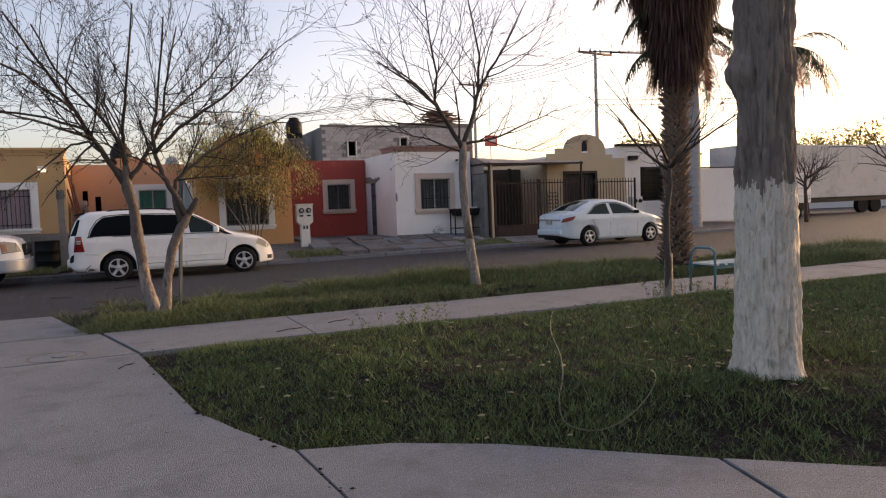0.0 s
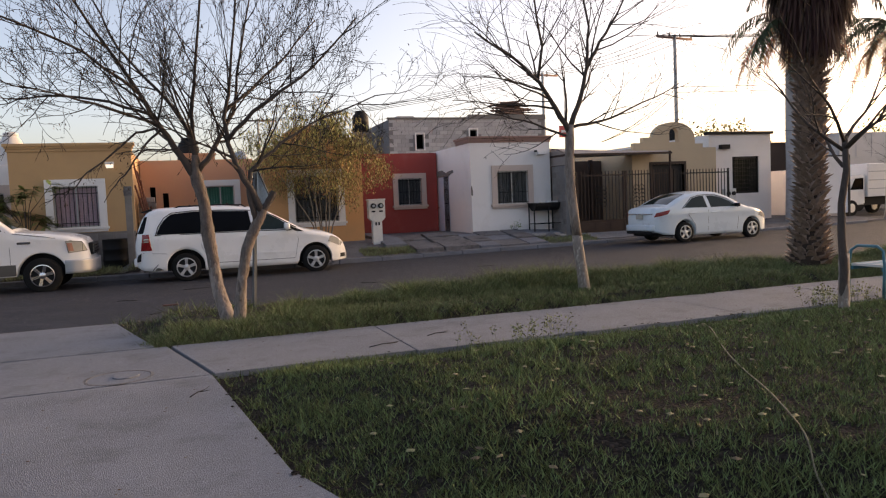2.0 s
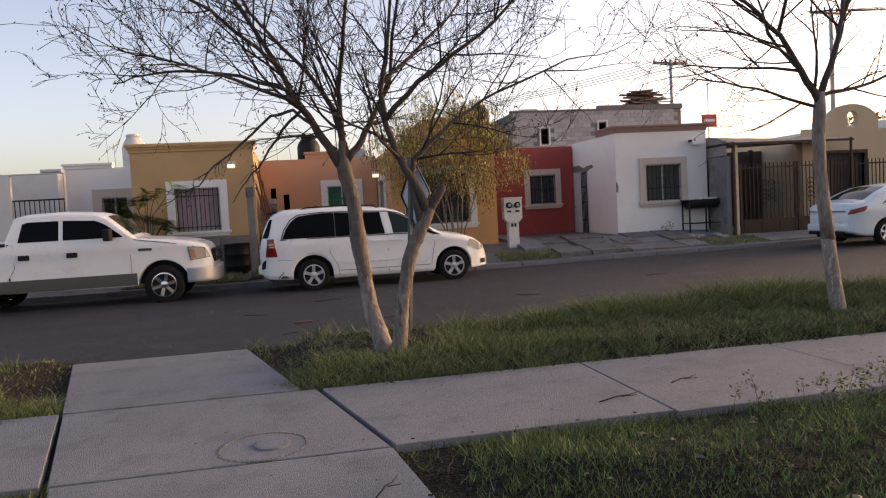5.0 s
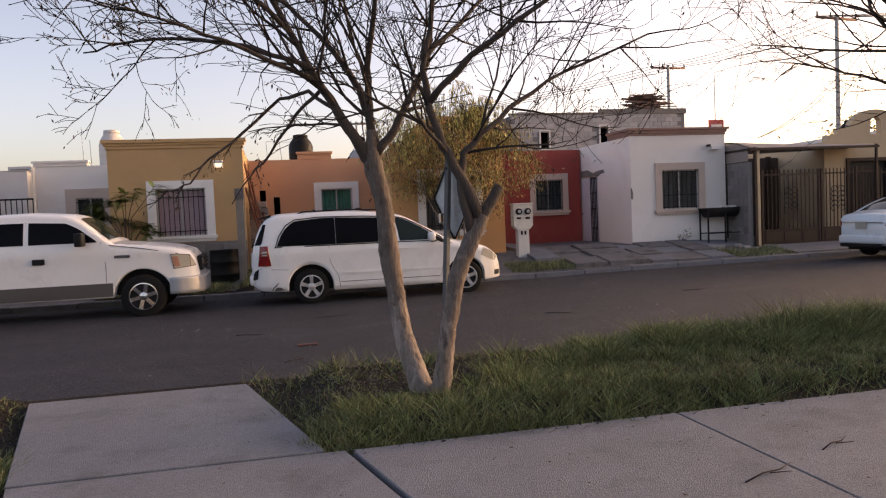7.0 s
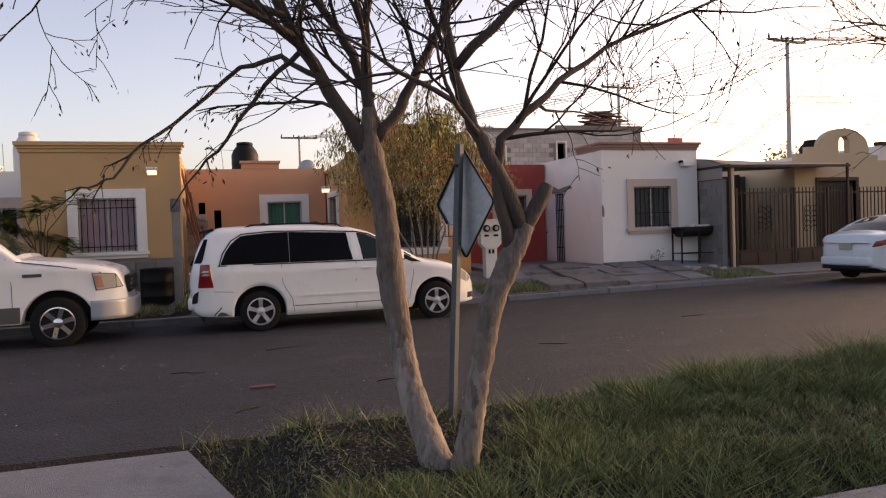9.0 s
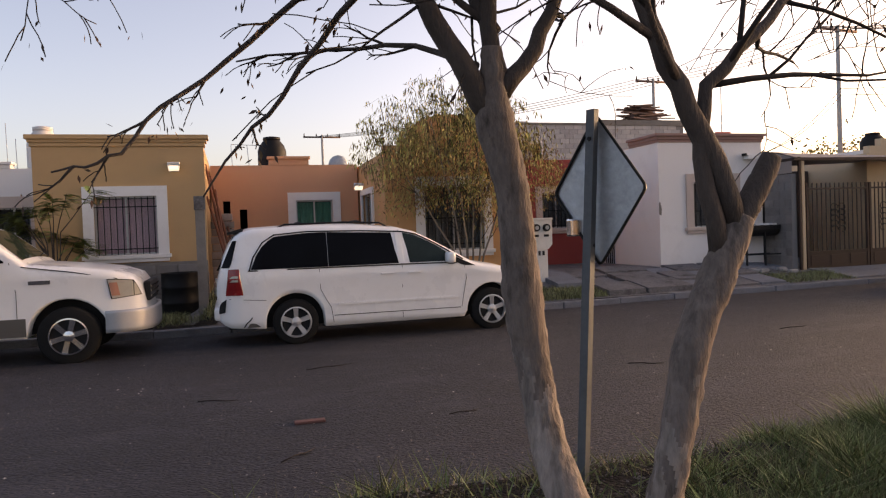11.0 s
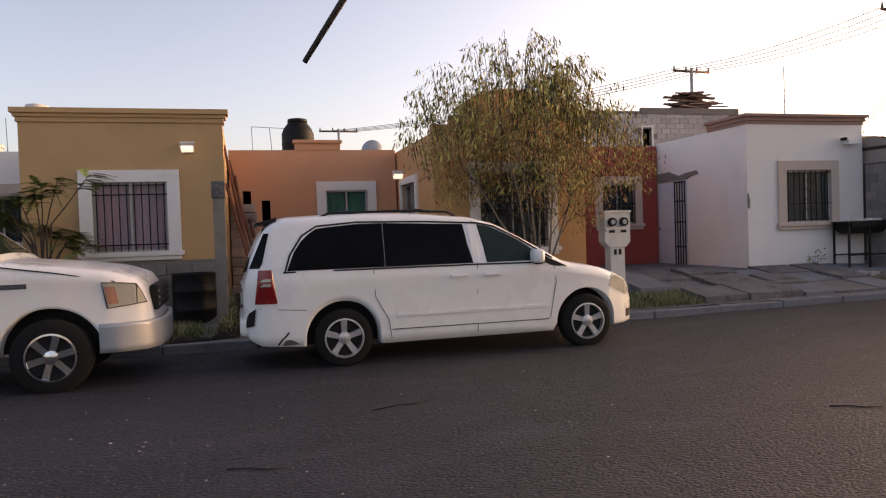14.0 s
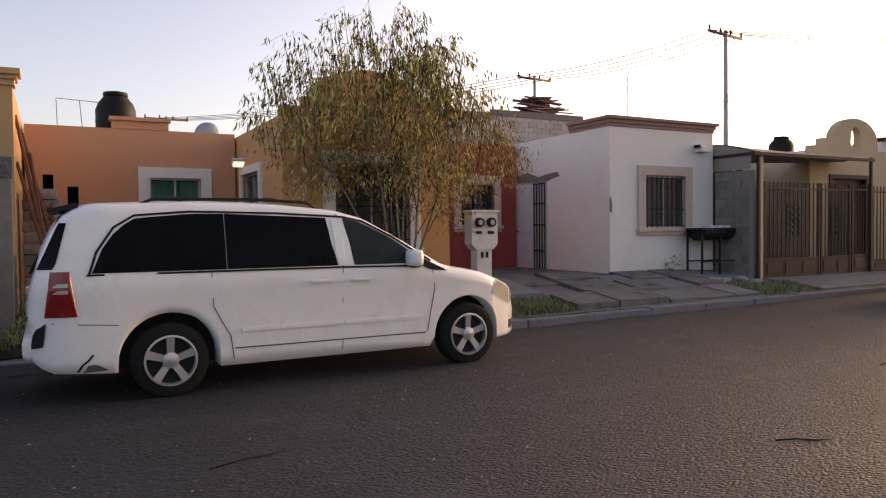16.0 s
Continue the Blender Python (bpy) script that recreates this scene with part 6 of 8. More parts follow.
def shaggy_palm():
    random.seed(41)
    X, Y = 10.33, 11.5
    t = thing("palm_tree", "shaggy palm with a skirt of dead brown fronds", "palm", (X, Y, 0))
    tr = Tubes()
    zs = [-0.1, 0.3, 0.8, 1.6, 2.6, 3.6, 4.6, 5.6, 6.4]
    tr.add([(X + 0.02 * z, Y, z) for z in zs], [0.44, 0.31, 0.22, 0.19, 0.18, 0.19, 0.23, 0.28, 0.3], 20, 0.05)
    tr.make("trunk", M_PALMF, t, "dark rough fibrous trunk")
    V, F = [], []
    for k in range(620):
        z = 0.15 + 5.0 * (k / 620)
        a = k * 2.39996 + random.uniform(-0.15, 0.15)
        r = 0.185 + 0.17 * math.exp(-z / 0.5) + random.uniform(-0.02, 0.02)
        c, s = math.cos(a), math.sin(a)
        o = Vector((X + 0.02 * z + c * r, Y + s * r, z))
        out, sd = Vector((c, s, 0)), Vector((-s, c, 0))
        w, L = random.uniform(0.05, 0.09), random.uniform(0.12, 0.22)
        up = out * random.uniform(0.55, 0.95) + Vector((0, 0, random.uniform(0.4, 0.9)))
        up.normalize()
        b = len(V)
        V += [o + sd * w, o - sd * w, o - sd * w - out * 0.05 + Vector((0, 0, 0.05)), o + sd * w - out * 0.05 + Vector((0, 0, 0.05)), o + up * L + sd * w * 0.5, o + up * L - sd * w * 0.5]
        F += [(b, b + 1, b + 5, b + 4), (b + 3, b + 4, b + 5, b + 2), (b, b + 4, b + 3), (b + 1, b + 2, b + 5)]
    tagged(raw_part("leaf_base_mass", V, F, M_PALMT, t, "upturned dry leaf bases"), kind="stuff")
    V, F = [], []
    for k in range(3800):
        z = random.uniform(4.3, 6.6)
        a = random.uniform(0, 2 * math.pi)
        r = 0.30 + 0.62 * min(1, (z - 4.0) / 1.8) * random.random() ** 0.6
        c, s = math.cos(a), math.sin(a)
        o = Vector((X + 0.1 + c * r, Y + s * r, z))
        L = random.uniform(0.4, 0.95)
        v = Vector((c * random.uniform(-0.05, 0.3), s * random.uniform(-0.05, 0.3), -1)).normalized()
        sd = Vector((-s, c, 0)) * random.uniform(0.012, 0.03)
        b = len(V)
        V += [o + sd, o - sd, o + v * L * 0.6 - sd * 0.7, o + v * L, o + v * L * 0.6 + sd * 0.7]
        F.append((b, b + 1, b + 2, b + 3, b + 4))
    tagged(raw_part("dead_skirt", V, F, M_FRONDD, t, "hanging skirt of brown dead fronds"), kind="stuff")
    V, F = [], []
    for k in range(18):
        a = 2 * math.pi * k / 18 + random.uniform(-0.1, 0.1)
        frond(V, F, (X + 0.1 + 0.3 * math.cos(a), Y + 0.3 * math.sin(a), 6.3), (math.cos(a), math.sin(a), random.uniform(0.2, 0.9)), 1.7, 1.6, 0.55)
    for a, z in ((3.0, 4.5), (2.9, 5.3), (0.2, 5.4), (-0.6, 5.1)):
        frond(V, F, (X + 0.1 + 0.35 * math.cos(a), Y + 0.35 * math.sin(a), z), (math.cos(a), math.sin(a), 0.15), 1.15, 1.9, 0.4)
    tagged(raw_part("fronds", V, F, M_FROND, t, "green fronds"), kind="stuff")


shaggy_palm()


def smooth_palm(X, Y, radii, seed, label):
    random.seed(seed)
    t = thing("palm_tree", label, "palm", (X, Y, 0.1))
    tr = Tubes()
    zs = [0.0, 0.5, 1.5, 2.6, 3.6, 4.4, 5.2, 5.8, 6.6, 7.7]
    tr.add([(X, Y, z) for z in zs], radii, 20, 0.02)
    tr.make("trunk", M_PALM2, t, "pale ringed trunk", True)
    V, F = [], []
    for k in range(16):
        a = 2 * math.pi * k / 16 + random.uniform(-0.1, 0.1)
        frond(V, F, (X, Y, 7.8), (math.cos(a), math.sin(a), random.uniform(0.0, 1.3)), 3.6, 2.6, 0.85)
    tagged(raw_part("fronds", V, F, M_FROND, t, "green feather fronds"), kind="stuff")
    V, F = [], []
    for k in range(14):
        a = 2 * math.pi * k / 14 + random.uniform(-0.2, 0.2)
        frond(V, F, (X, Y, 7.6), (math.cos(a), math.sin(a), 0.1), 2.2 + 1.6 * (k % 2), 3.2 - 1.2 * (k % 2), 0.5)
    tagged(raw_part("dead_fronds", V, F, M_FRONDO, t, "rust-coloured hanging dead fronds"), kind="stuff")


smooth_palm(27.1, 23.3, [0.42, 0.34, 0.30, 0.29, 0.30, 0.30, 0.27, 0.21, 0.17, 0.15], 43, "tall palm with a swollen pale smooth trunk")
smooth_palm(21.67, 23.1, [0.34, 0.30, 0.28, 0.27, 0.27, 0.27, 0.26, 0.24, 0.22, 0.18], 44, "tall palm with a slim pale trunk and rusty dead fronds")


# weeping shrub in front of the orange block
def weeping_shrub():
    random.seed(51)
    X, Y = 3.75, 23.2
    t = thing("tree", "weeping shrub tree with narrow olive leaves and pale flowers", "tree", (X, Y, 0.2))
    g = Grower(droop=0.18, up=0.30, wild=0.15)
    for k in range(7):
        a = 2 * math.pi * k / 7 + random.uniform(-0.25, 0.25)
        out = random.uniform(0.5, 1.3)
        b = (X + 0.16 * math.cos(a), Y + 0.12 * math.sin(a), 0.2)
        p1 = (X + 0.3 * math.cos(a), Y + 0.2 * math.sin(a), 1.0)
        p2 = (X + 0.75 * out * math.cos(a), Y + 0.5 * out * math.sin(a), 2.0)
        p3 = (X + 1.15 * out * math.cos(a) - 0.25, Y + 0.8 * out * math.sin(a), 3.0 + 0.8 * random.random())
        fine, radii = g.limb([b, p1, p2, p3], 0.028, 0.008, 7)
        g.clothe(fine, radii, 6, 0.8, 2, 0.5)
    tagged(g.limbs.make("stem_mass", M_STEM, t, "several pale brown thin stems"), kind="stuff")
    tagged(g.twigs.make("twig_mass", M_TWIG, t), kind="stuff")

    pts = [(p, d) for p, d in g.tips if p.z > 2.1]
    cloud = []
    for _ in range(3000):
        a = random.uniform(0, 2 * math.pi)
        h = random.random() ** 0.85
        z = 1.55 + 2.75 * h
        rad = (2.15 * math.sin(math.pi * min(0.97, 0.18 + 0.80 * h ** 0.85)) ** 0.8) * math.sqrt(random.uniform(0.15, 1.0))
        p = Vector((X - 0.30 * h + 0.10 + rad * math.cos(a), Y + 0.62 * rad * math.sin(a), z))
        floor_z = 2.05 if p.x < X + 0.45 else 1.55 if p.x < X + 1.15 else 2.15
        if z < floor_z + 0.25 * noise.noise((p.x * 2.2, p.y * 2.2, 5)):
            continue
        if noise.noise((p.x * 1.3, p.y * 1.3, p.z * 1.5)) > -0.02 + 0.30 * h:
            cloud.append((p, Vector((math.cos(a) * 0.4, math.sin(a) * 0.4, -0.6))))
    low = [c for c in cloud if c[0].z < 3.6]
    high = [c for c in cloud if c[0].z >= 3.2]
    hang = Tubes()
    for p, d in random.sample(cloud, min(160, len(cloud))):
        q = p + Vector((random.gauss(0, 0.06), random.gauss(0, 0.06), 0.16))
        hang.add([q, q + Vector((d.x * 0.1, d.y * 0.1, -0.02)), p + Vector((0, 0, -0.18))], [0.004, 0.003, 0.002], 3)
    tagged(hang.make("hanging_twigs", M_TWIG, t), kind="stuff")
    for pool, n, m, nm, sp in ((low, 9500, M_LEAF, "olive_leaves", 0.15), (low, 4600, M_LEAFB, "rusty_leaves", 0.11), (high, 2400, M_LEAFG, "green_leaves", 0.10), (high, 2200, M_LEAF, "tip_leaves", 0.10), (pts, 1000, M_LEAFG, "leaves", 0.08)):
        tagged(leaves(pool, n, 0.085, sp, 0.8, nm, m, t, "", 0.12), kind="stuff")
    # airy drooping sprays over the top
    spray, sp = Tubes(), []
    for _ in range(260):
        a = random.uniform(0, 2 * math.pi)
        q = random.random() ** 0.6
        x0, y0 = X - 0.30 + 2.0 * q * math.cos(a), Y + 1.1 * q * math.sin(a)
        z0 = 4.55 - 1.25 * q * q + random.uniform(-0.5, 0.38)
        b = Vector((x0, y0, z0 - 0.55))
        top = Vector((x0 + 0.10 * math.cos(a), y0 + 0.1 * math.sin(a), z0))
        e = top + Vector((0.22 * math.cos(a), 0.18 * math.sin(a), -random.uniform(0.05, 0.25)))
        spray.add([b, b.lerp(top, 0.6), top, e], [0.006, 0.0045, 0.0035, 0.002], 3)
        for k in range(9):
            sp.append((top.lerp(e, k / 8) if k > 3 else b.lerp(top, 0.4 + 0.15 * k), Vector((math.cos(a) * 0.3, math.sin(a) * 0.3, -0.9))))
    tagged(spray.make("spray_mass", M_TWIG, t), kind="stuff")
    tagged(leaves(sp, 3400, 0.125, 0.04, 1.0, "spray_leaves", M_LEAF, t, "", 0.11), kind="stuff")
    fl = random.sample(low, 26) + random.sample(high, 8)
    tagged(leaves(fl, 150, 0.06, 0.03, 0.2, "flowers", M_FLOWER, t, "pale yellow flowers", 0.4), kind="stuff")


weeping_shrub()


# feathery seedling tree between the truck and the yellow house
def feathery_tree():
    random.seed(61)
    X, Y = -4.15, 23.6
    t = thing("tree", "small feathery-leaved tree in front of the yellow house", "tree", (X, Y, 0.05))
    g = Grower(droop=0.0, up=0.3)
    V, F = [], []
    for k in range(15):
        a = 2 * math.pi * k / 15 + random.uniform(-0.2, 0.2)
        h = 1.5 + 1.1 * k / 15
        r = random.uniform(0.35, 0.85)
        b = Vector((X + random.uniform(-0.04, 0.04), Y, 0.0))
        m_ = Vector((X + 0.15 * math.cos(a), Y + 0.1 * math.sin(a), h * 0.7))
        e = Vector((X + r * math.cos(a), Y + 0.7 * r * math.sin(a), h))
        g.limb([b, m_, e], 0.018, 0.005, 6)
        for j in range(34):
            d = Vector((math.cos(a) + random.gauss(0, 0.7), math.sin(a) + random.gauss(0, 0.7), random.uniform(-0.25, 0.18))).normalized()
            o = e.lerp(m_, random.random() * 0.35)
            L = random.uniform(0.22, 0.4)
            sd = d.cross(Vector((0, 0, 1))).normalized()
            for i in range(12):
                q = o + d * L * (i + 1) / 12 + Vector((0, 0, -0.05 * (i / 12) ** 2))
                for s in (-1, 1):
                    v = (sd * s + d * 0.35).normalized()
                    w = 0.085 * math.sin(math.pi * (i + 1.5) / 14)
                    b_ = len(V)
                    V += [q - d * 0.018, q + v * w + Vector((0, 0, 0.004)), q + d * 0.018]
                    F.append((b_, b_ + 1, b_ + 2))
    tagged(g.limbs.make("stem_mass", M_BARK, t), kind="stuff")
    tagged(raw_part("foliage", V, F, M_LEAFG, t, "fine feathery green leaves"), kind="stuff")


feathery_tree()


# ---- grass ----
def blades(name, label, n, area, keep, hgt, zf, material, seed, width=0.006, lean=0.5):
    """Single grass blades over a rectangle; keep(x, y) gives the chance and hgt(x, y) the height."""
    rng = np.random.default_rng(seed)
    x0, x1, y0, y1 = area
    P = []
    xs, ys, rs = rng.uniform(x0, x1, n), rng.uniform(y0, y1, n), rng.random(n)
    for x, y, r in zip(xs, ys, rs):
        if r < keep(x, y):
            P.append((x, y, zf(x, y), hgt(x, y)))
    P = np.array(P)
    m = len(P)
    h = P[:, 3] * rng.uniform(0.5, 1.35, m)
    a, b = rng.uniform(0, 2 * np.pi, m), rng.uniform(0, 2 * np.pi, m)
    w = width * rng.uniform(0.6, 1.4, m)
    ln = h * lean * rng.uniform(0.1, 1.3, m)
    V = np.empty((m, 3, 3))
    V[:, 0] = P[:, :3] + np.stack([np.cos(a) * w, np.sin(a) * w, np.zeros(m) - 0.01], 1)
    V[:, 1] = P[:, :3] - np.stack([np.cos(a) * w, np.sin(a) * w, np.zeros(m) + 0.01], 1)
    V[:, 2] = P[:, :3] + np.stack([np.cos(b) * ln, np.sin(b) * ln, h], 1)
    me = bpy.data.meshes.new(name)
    me.vertices.add(3 * m)
    me.vertices.foreach_set("co", V.reshape(-1))
    me.loops.add(3 * m)
    me.loops.foreach_set("vertex_index", np.arange(3 * m, dtype=np.int32))
    me.polygons.add(m)
    me.polygons.foreach_set("loop_start", np.arange(0, 3 * m, 3, dtype=np.int32))
    me.update()
    me.validate()
    me.materials.append(material)
    return tagged(new(name, me), label, "grass", "", "stuff")


def nz(x, y, s, o=0.0):
    return noise.noise((x * s, y * s, o))


def on_lawn(x, y):
    rag = 0.05 + 0.10 * nz(x, y, 2.6, 21)
    if y > 8.6 + rag:
        return False
    if x < -1.2:
        return x < lerp_table([(0, -1.62), (4.2, -1.52), (7.5, -1.72), (8.6, -2.02)], y)
    if x < path_edge(y) - rag:
        return False
    # slabs that branch off near the start
    if y < branch_edge(x) - rag * 0.8:
        return False
    return True


def lawn_keep(x, y):
    if not on_lawn(x, y):
        return 0
    k = 0.62 + 0.8 * nz(x, y, 0.55) + 0.7 * nz(x, y, 1.7, 5) + 1.3 * nz(x, y, 7.0, 11)
    dist = min(1.0, 5.0 / max(y, 1.0))
    return max(0.06, min(1.0, k)) * (0.55 + 0.45 * dist)


def lawn_h(x, y):
    e = max(0.0, 1.0 - abs(y - 8.45) / 0.5)
    return 0.030 + 0.042 * max(0, nz(x, y, 0.9, 2) + 0.3) + 0.03 * max(0, nz(x, y, 5.0, 12)) + 0.05 * e * max(0.2, nz(x, y, 1.3, 8) + 0.4)


blades("lawn_grass", "short dull green park grass with bare patches", 640000, (-6, 13, 2.2, 8.75), lawn_keep, lawn_h, lawn_z, M_GRASS, 1, 0.0046, 1.3)
blades("lawn_grass_dry", "dry straw blades among the park grass", 32000, (-6, 14, 2.2, 8.62), lambda x, y: lawn_keep(x, y) * 0.5 if nz(x, y, 0.7, 3) < 0.25 else 0, lambda x, y: 0.03 + 0.01 * nz(x, y, 2), lawn_z, M_DRY, 2, 0.006, 1.4)


def strip_keep(x, y):
    rag = 0.05 + 0.10 * nz(x, y, 2.6, 22)
    if y < 10.42 - rag:
        return 0
    edge = lerp_table([(10.4, -0.5), (12.84, -1.1)], y) - rag
    left = lerp_table([(10.4, -2.46), (12.84, -3.05)], y)
    if left < x < edge:
        return 0
    k = 0.55 + 0.8 * nz(x, y, 0.8, 1) + 1.3 * nz(x, y, 5.0, 13)
    bare = smooth01((y - 11.0 - 0.35 * nz(x, y, 1.5, 41) - 0.8 * max(0, x - 0.1)) / 0.4) if x < 2.2 else 0.0
    return max(0.08, min(1, k)) * (1 - 0.88 * bare)


def strip_h(x, y):
    tall = max(0.0, nz(x, y, 0.45, 4) + 0.30)
    near = max(0.0, 1 - abs(y - 12.3) / 0.9)
    front = max(0.0, 1 - abs(y - 10.55) / 0.3)
    return 0.04 + (0.16 * tall + 0.20 * max(0, nz(x, y, 2.4, 14))) * (0.5 + near) + 0.035 * front


blades("verge_grass", "long soft grass on the verge by the street", 300000, (-6, 15, 10.28, 13.06), strip_keep, strip_h, lawn_z, M_GRASS, 3, 0.0048, 1.6)
blades("verge_grass_dull", "dull olive grass on the verge by the street", 150000, (-6, 18, 10.4, 13.1), strip_keep, lambda x, y: strip_h(x, y) * 1.1, lawn_z, M_GRASSD, 4, 0.0042, 1.7)


def far_keep(x, y):
    if 4.7 < x < 6.3 and y < 22.85:
        return 0.9 if not (22.36 < y < 22.46) else 0.1
    if 10.7 < x < 12.5 and y < 22.9:
        return 0.75 * max(0.15, 0.6 + nz(x, y, 1.1, 6))
    if -4.5 < x < -1.35 and 22.0 < y < 24.2:
        return 0.9 * max(0.1, 0.4 + 1.2 * nz(x, y, 1.3, 6))
    return 0


blades("forecourt_weeds", "low weeds in the gaps of the forecourts", 90000, (-4.5, 12.5, 21.95, 24.2), far_keep, lambda x, y: 0.08 + 0.10 * max(0, nz(x, y, 1.2)) + (0.16 * max(0, nz(x, y, 1.6, 3) + 0.3) if x < 0 and y > 22.3 else 0), lot_z, M_GRASSD, 5, 0.008, 0.9)


def tall_weeds():
    random.seed(71)
    tb = Tubes()
    tips = []
    for k in range(190):
        x = random.uniform(0.8, 8.5)
        y = random.uniform(8.15, 8.6)
        if nz(x, y, 0.8, 9) < -0.1:
            continue
        h = random.uniform(0.12, 0.32)
        z = lawn_z(x, y)
        e = Vector((x + random.gauss(0, 0.05), y + random.gauss(0, 0.05), z + h))
        tb.add([(x, y, z - 0.02), ((x + e.x) / 2, (y + e.y) / 2 + 0.01, z + h * 0.55), e], [0.002, 0.0016, 0.001], 3)
        for q in range(4):
            tips.append((e + Vector((0, 0, -0.03 * q)), Vector((random.gauss(0, 1), random.gauss(0, 1), 0.5)).normalized()))
    ob = tb.make("weed_stems", M_GRASSD, None)
    tagged(ob, "thin seeding weed stems along the path edge", "weeds", "", "stuff")
    tagged(leaves(tips, 1300, 0.035, 0.02, 0.0, "weed_heads", M_GRASSD, None, "small seed heads of weeds along the path", 0.2), "", "weeds", "", "stuff")


tall_weeds()

blades("verge_straw", "dry straw blades on the verge by the street", 80000, (-6, 15, 10.35, 13.1), lambda x, y: strip_keep(x, y) * 0.8, lambda x, y: 0.05 + 0.5 * strip_h(x, y) * max(0.1, nz(x, y, 1.1, 31) + 0.4), lawn_z, M_DRY, 6, 0.005, 1.3)


# ---- carport, gates and fences ----
bm = bmesh.new()
box(bm, 12.10, 12.24, 23.42, 24.34, 0.0, 2.62)
cmu = tagged(part("wall_carport", bm, M_MORTAR), "bare grey block side wall of the carport", "wall", kind="structure")
for r in range(12):
    off = 0.0 if r % 2 else -0.2
    for k in range(4):
        y0, y1 = max(23.43, 23.43 + off + k * 0.4), min(24.335, 23.43 + off + k * 0.4 + 0.385)
        if y1 - y0 < 0.06:
            continue
        bm = bmesh.new()
        box(bm, 12.085, 12.11, y0, y1, 0.22 + r * 0.2, 0.22 + r * 0.2 + 0.188)
        part("block", bm, M_BLOCKD, cmu)


def post(name, label, x, y, z0, z1, w, m, d=None):
    t = thing(name, label, "post", (x, y, z0))
    bm = bmesh.new()
    d = d or w
    box(bm, x - w / 2, x + w / 2, y - d / 2, y + d / 2, z0 - 0.15, z1, 0.006)
    part("shaft", bm, m, t)
    return t


post("carport_post", "cream-painted steel carport post beside the gate", 12.40, 23.40, 0.2, 2.95, 0.09, M_TAN)
post("carport_post", "thin dark steel carport post beside the gate", 12.29, 23.36, 0.2, 3.02, 0.06, M_BROWN)
post("carport_post", "thin dark steel carport post at the far corner", 16.3, 23.36, 0.3, 3.04, 0.06, M_BROWN)
post("carport_post", "brown wall panel post inside the carport", 14.4, 25.6, 0.3, 2.9, 0.12, M_BROWN)
cv = thing("carport_canopy", "sagging grey-brown cloth canopy over the carport", "canopy", (14.3, 25, 3.0))
V, F = [], []
nx, ny = 20, 12
for j in range(ny + 1):
    for i in range(nx + 1):
        u, v = i / nx, j / ny
        x = 12.12 + (16.35 - 12.12) * u
        y = 23.34 + (3.0 - 2.15 * u) * v
        z = 3.02 + 0.26 * math.sin(math.pi * min(1, v * 1.15)) * (1 - 0.8 * u) - 0.05 * math.sin(math.pi * u) * (1 - v) + 0.012 * noise.noise((x * 2, y * 2, 0))
        V.append((x, y, z))
F = [(j * (nx + 1) + i, j * (nx + 1) + i + 1, (j + 1) * (nx + 1) + i + 1, (j + 1) * (nx + 1) + i) for j in range(ny) for i in range(nx)]
n0 = len(V)
V += [(x, y, z - 0.03) for x, y, z in V]
F += [tuple(n0 + q for q in f[::-1]) for f in F]
raw_part("cloth", V, F, M_CANOPY, cv, "", True)
bm = bmesh.new()
box(bm, 12.1, 16.36, 23.30, 23.36, 2.93, 3.0)
part("front_beam", bm, M_BROWN, cv)
bm = bmesh.new()
box(bm, 12.1, 12.16, 23.37, 26.3, 2.93, 3.0)
part("side_beam", bm, M_BROWN, cv)
V, F = [], []
for i in range(13):
    y = 23.4 + 2.9 * i / 12
    V += [(12.11, y, 2.64), (12.11, y, 3.02 + 0.24 * math.sin(math.pi * min(1, (i / 12) * 1.15)))]
F = [(2 * i, 2 * i + 2, 2 * i + 3, 2 * i + 1) for i in range(12)]
raw_part("side_flap", V, F, M_CANOPY, cv)


def scroll_ornament(gate, x, y, z0, z1, w):
    for s in (-1, 1):
        for k in range(5):
            zc = z0 + (z1 - z0) * (k + 0.5) / 5
            pts = []
            for q in range(12):
                t = q / 11
                rad = w * (1 - 0.7 * t)
                pts.append((x + s * (w * 0.95 - rad * math.cos(t * 5.5)), y, zc + rad * math.sin(t * 5.5)))
            tb = Tubes()
            tb.add(pts, [0.011] * 12, 4)
            tb.make("scroll", M_IRON, gate, "black wrought scroll")


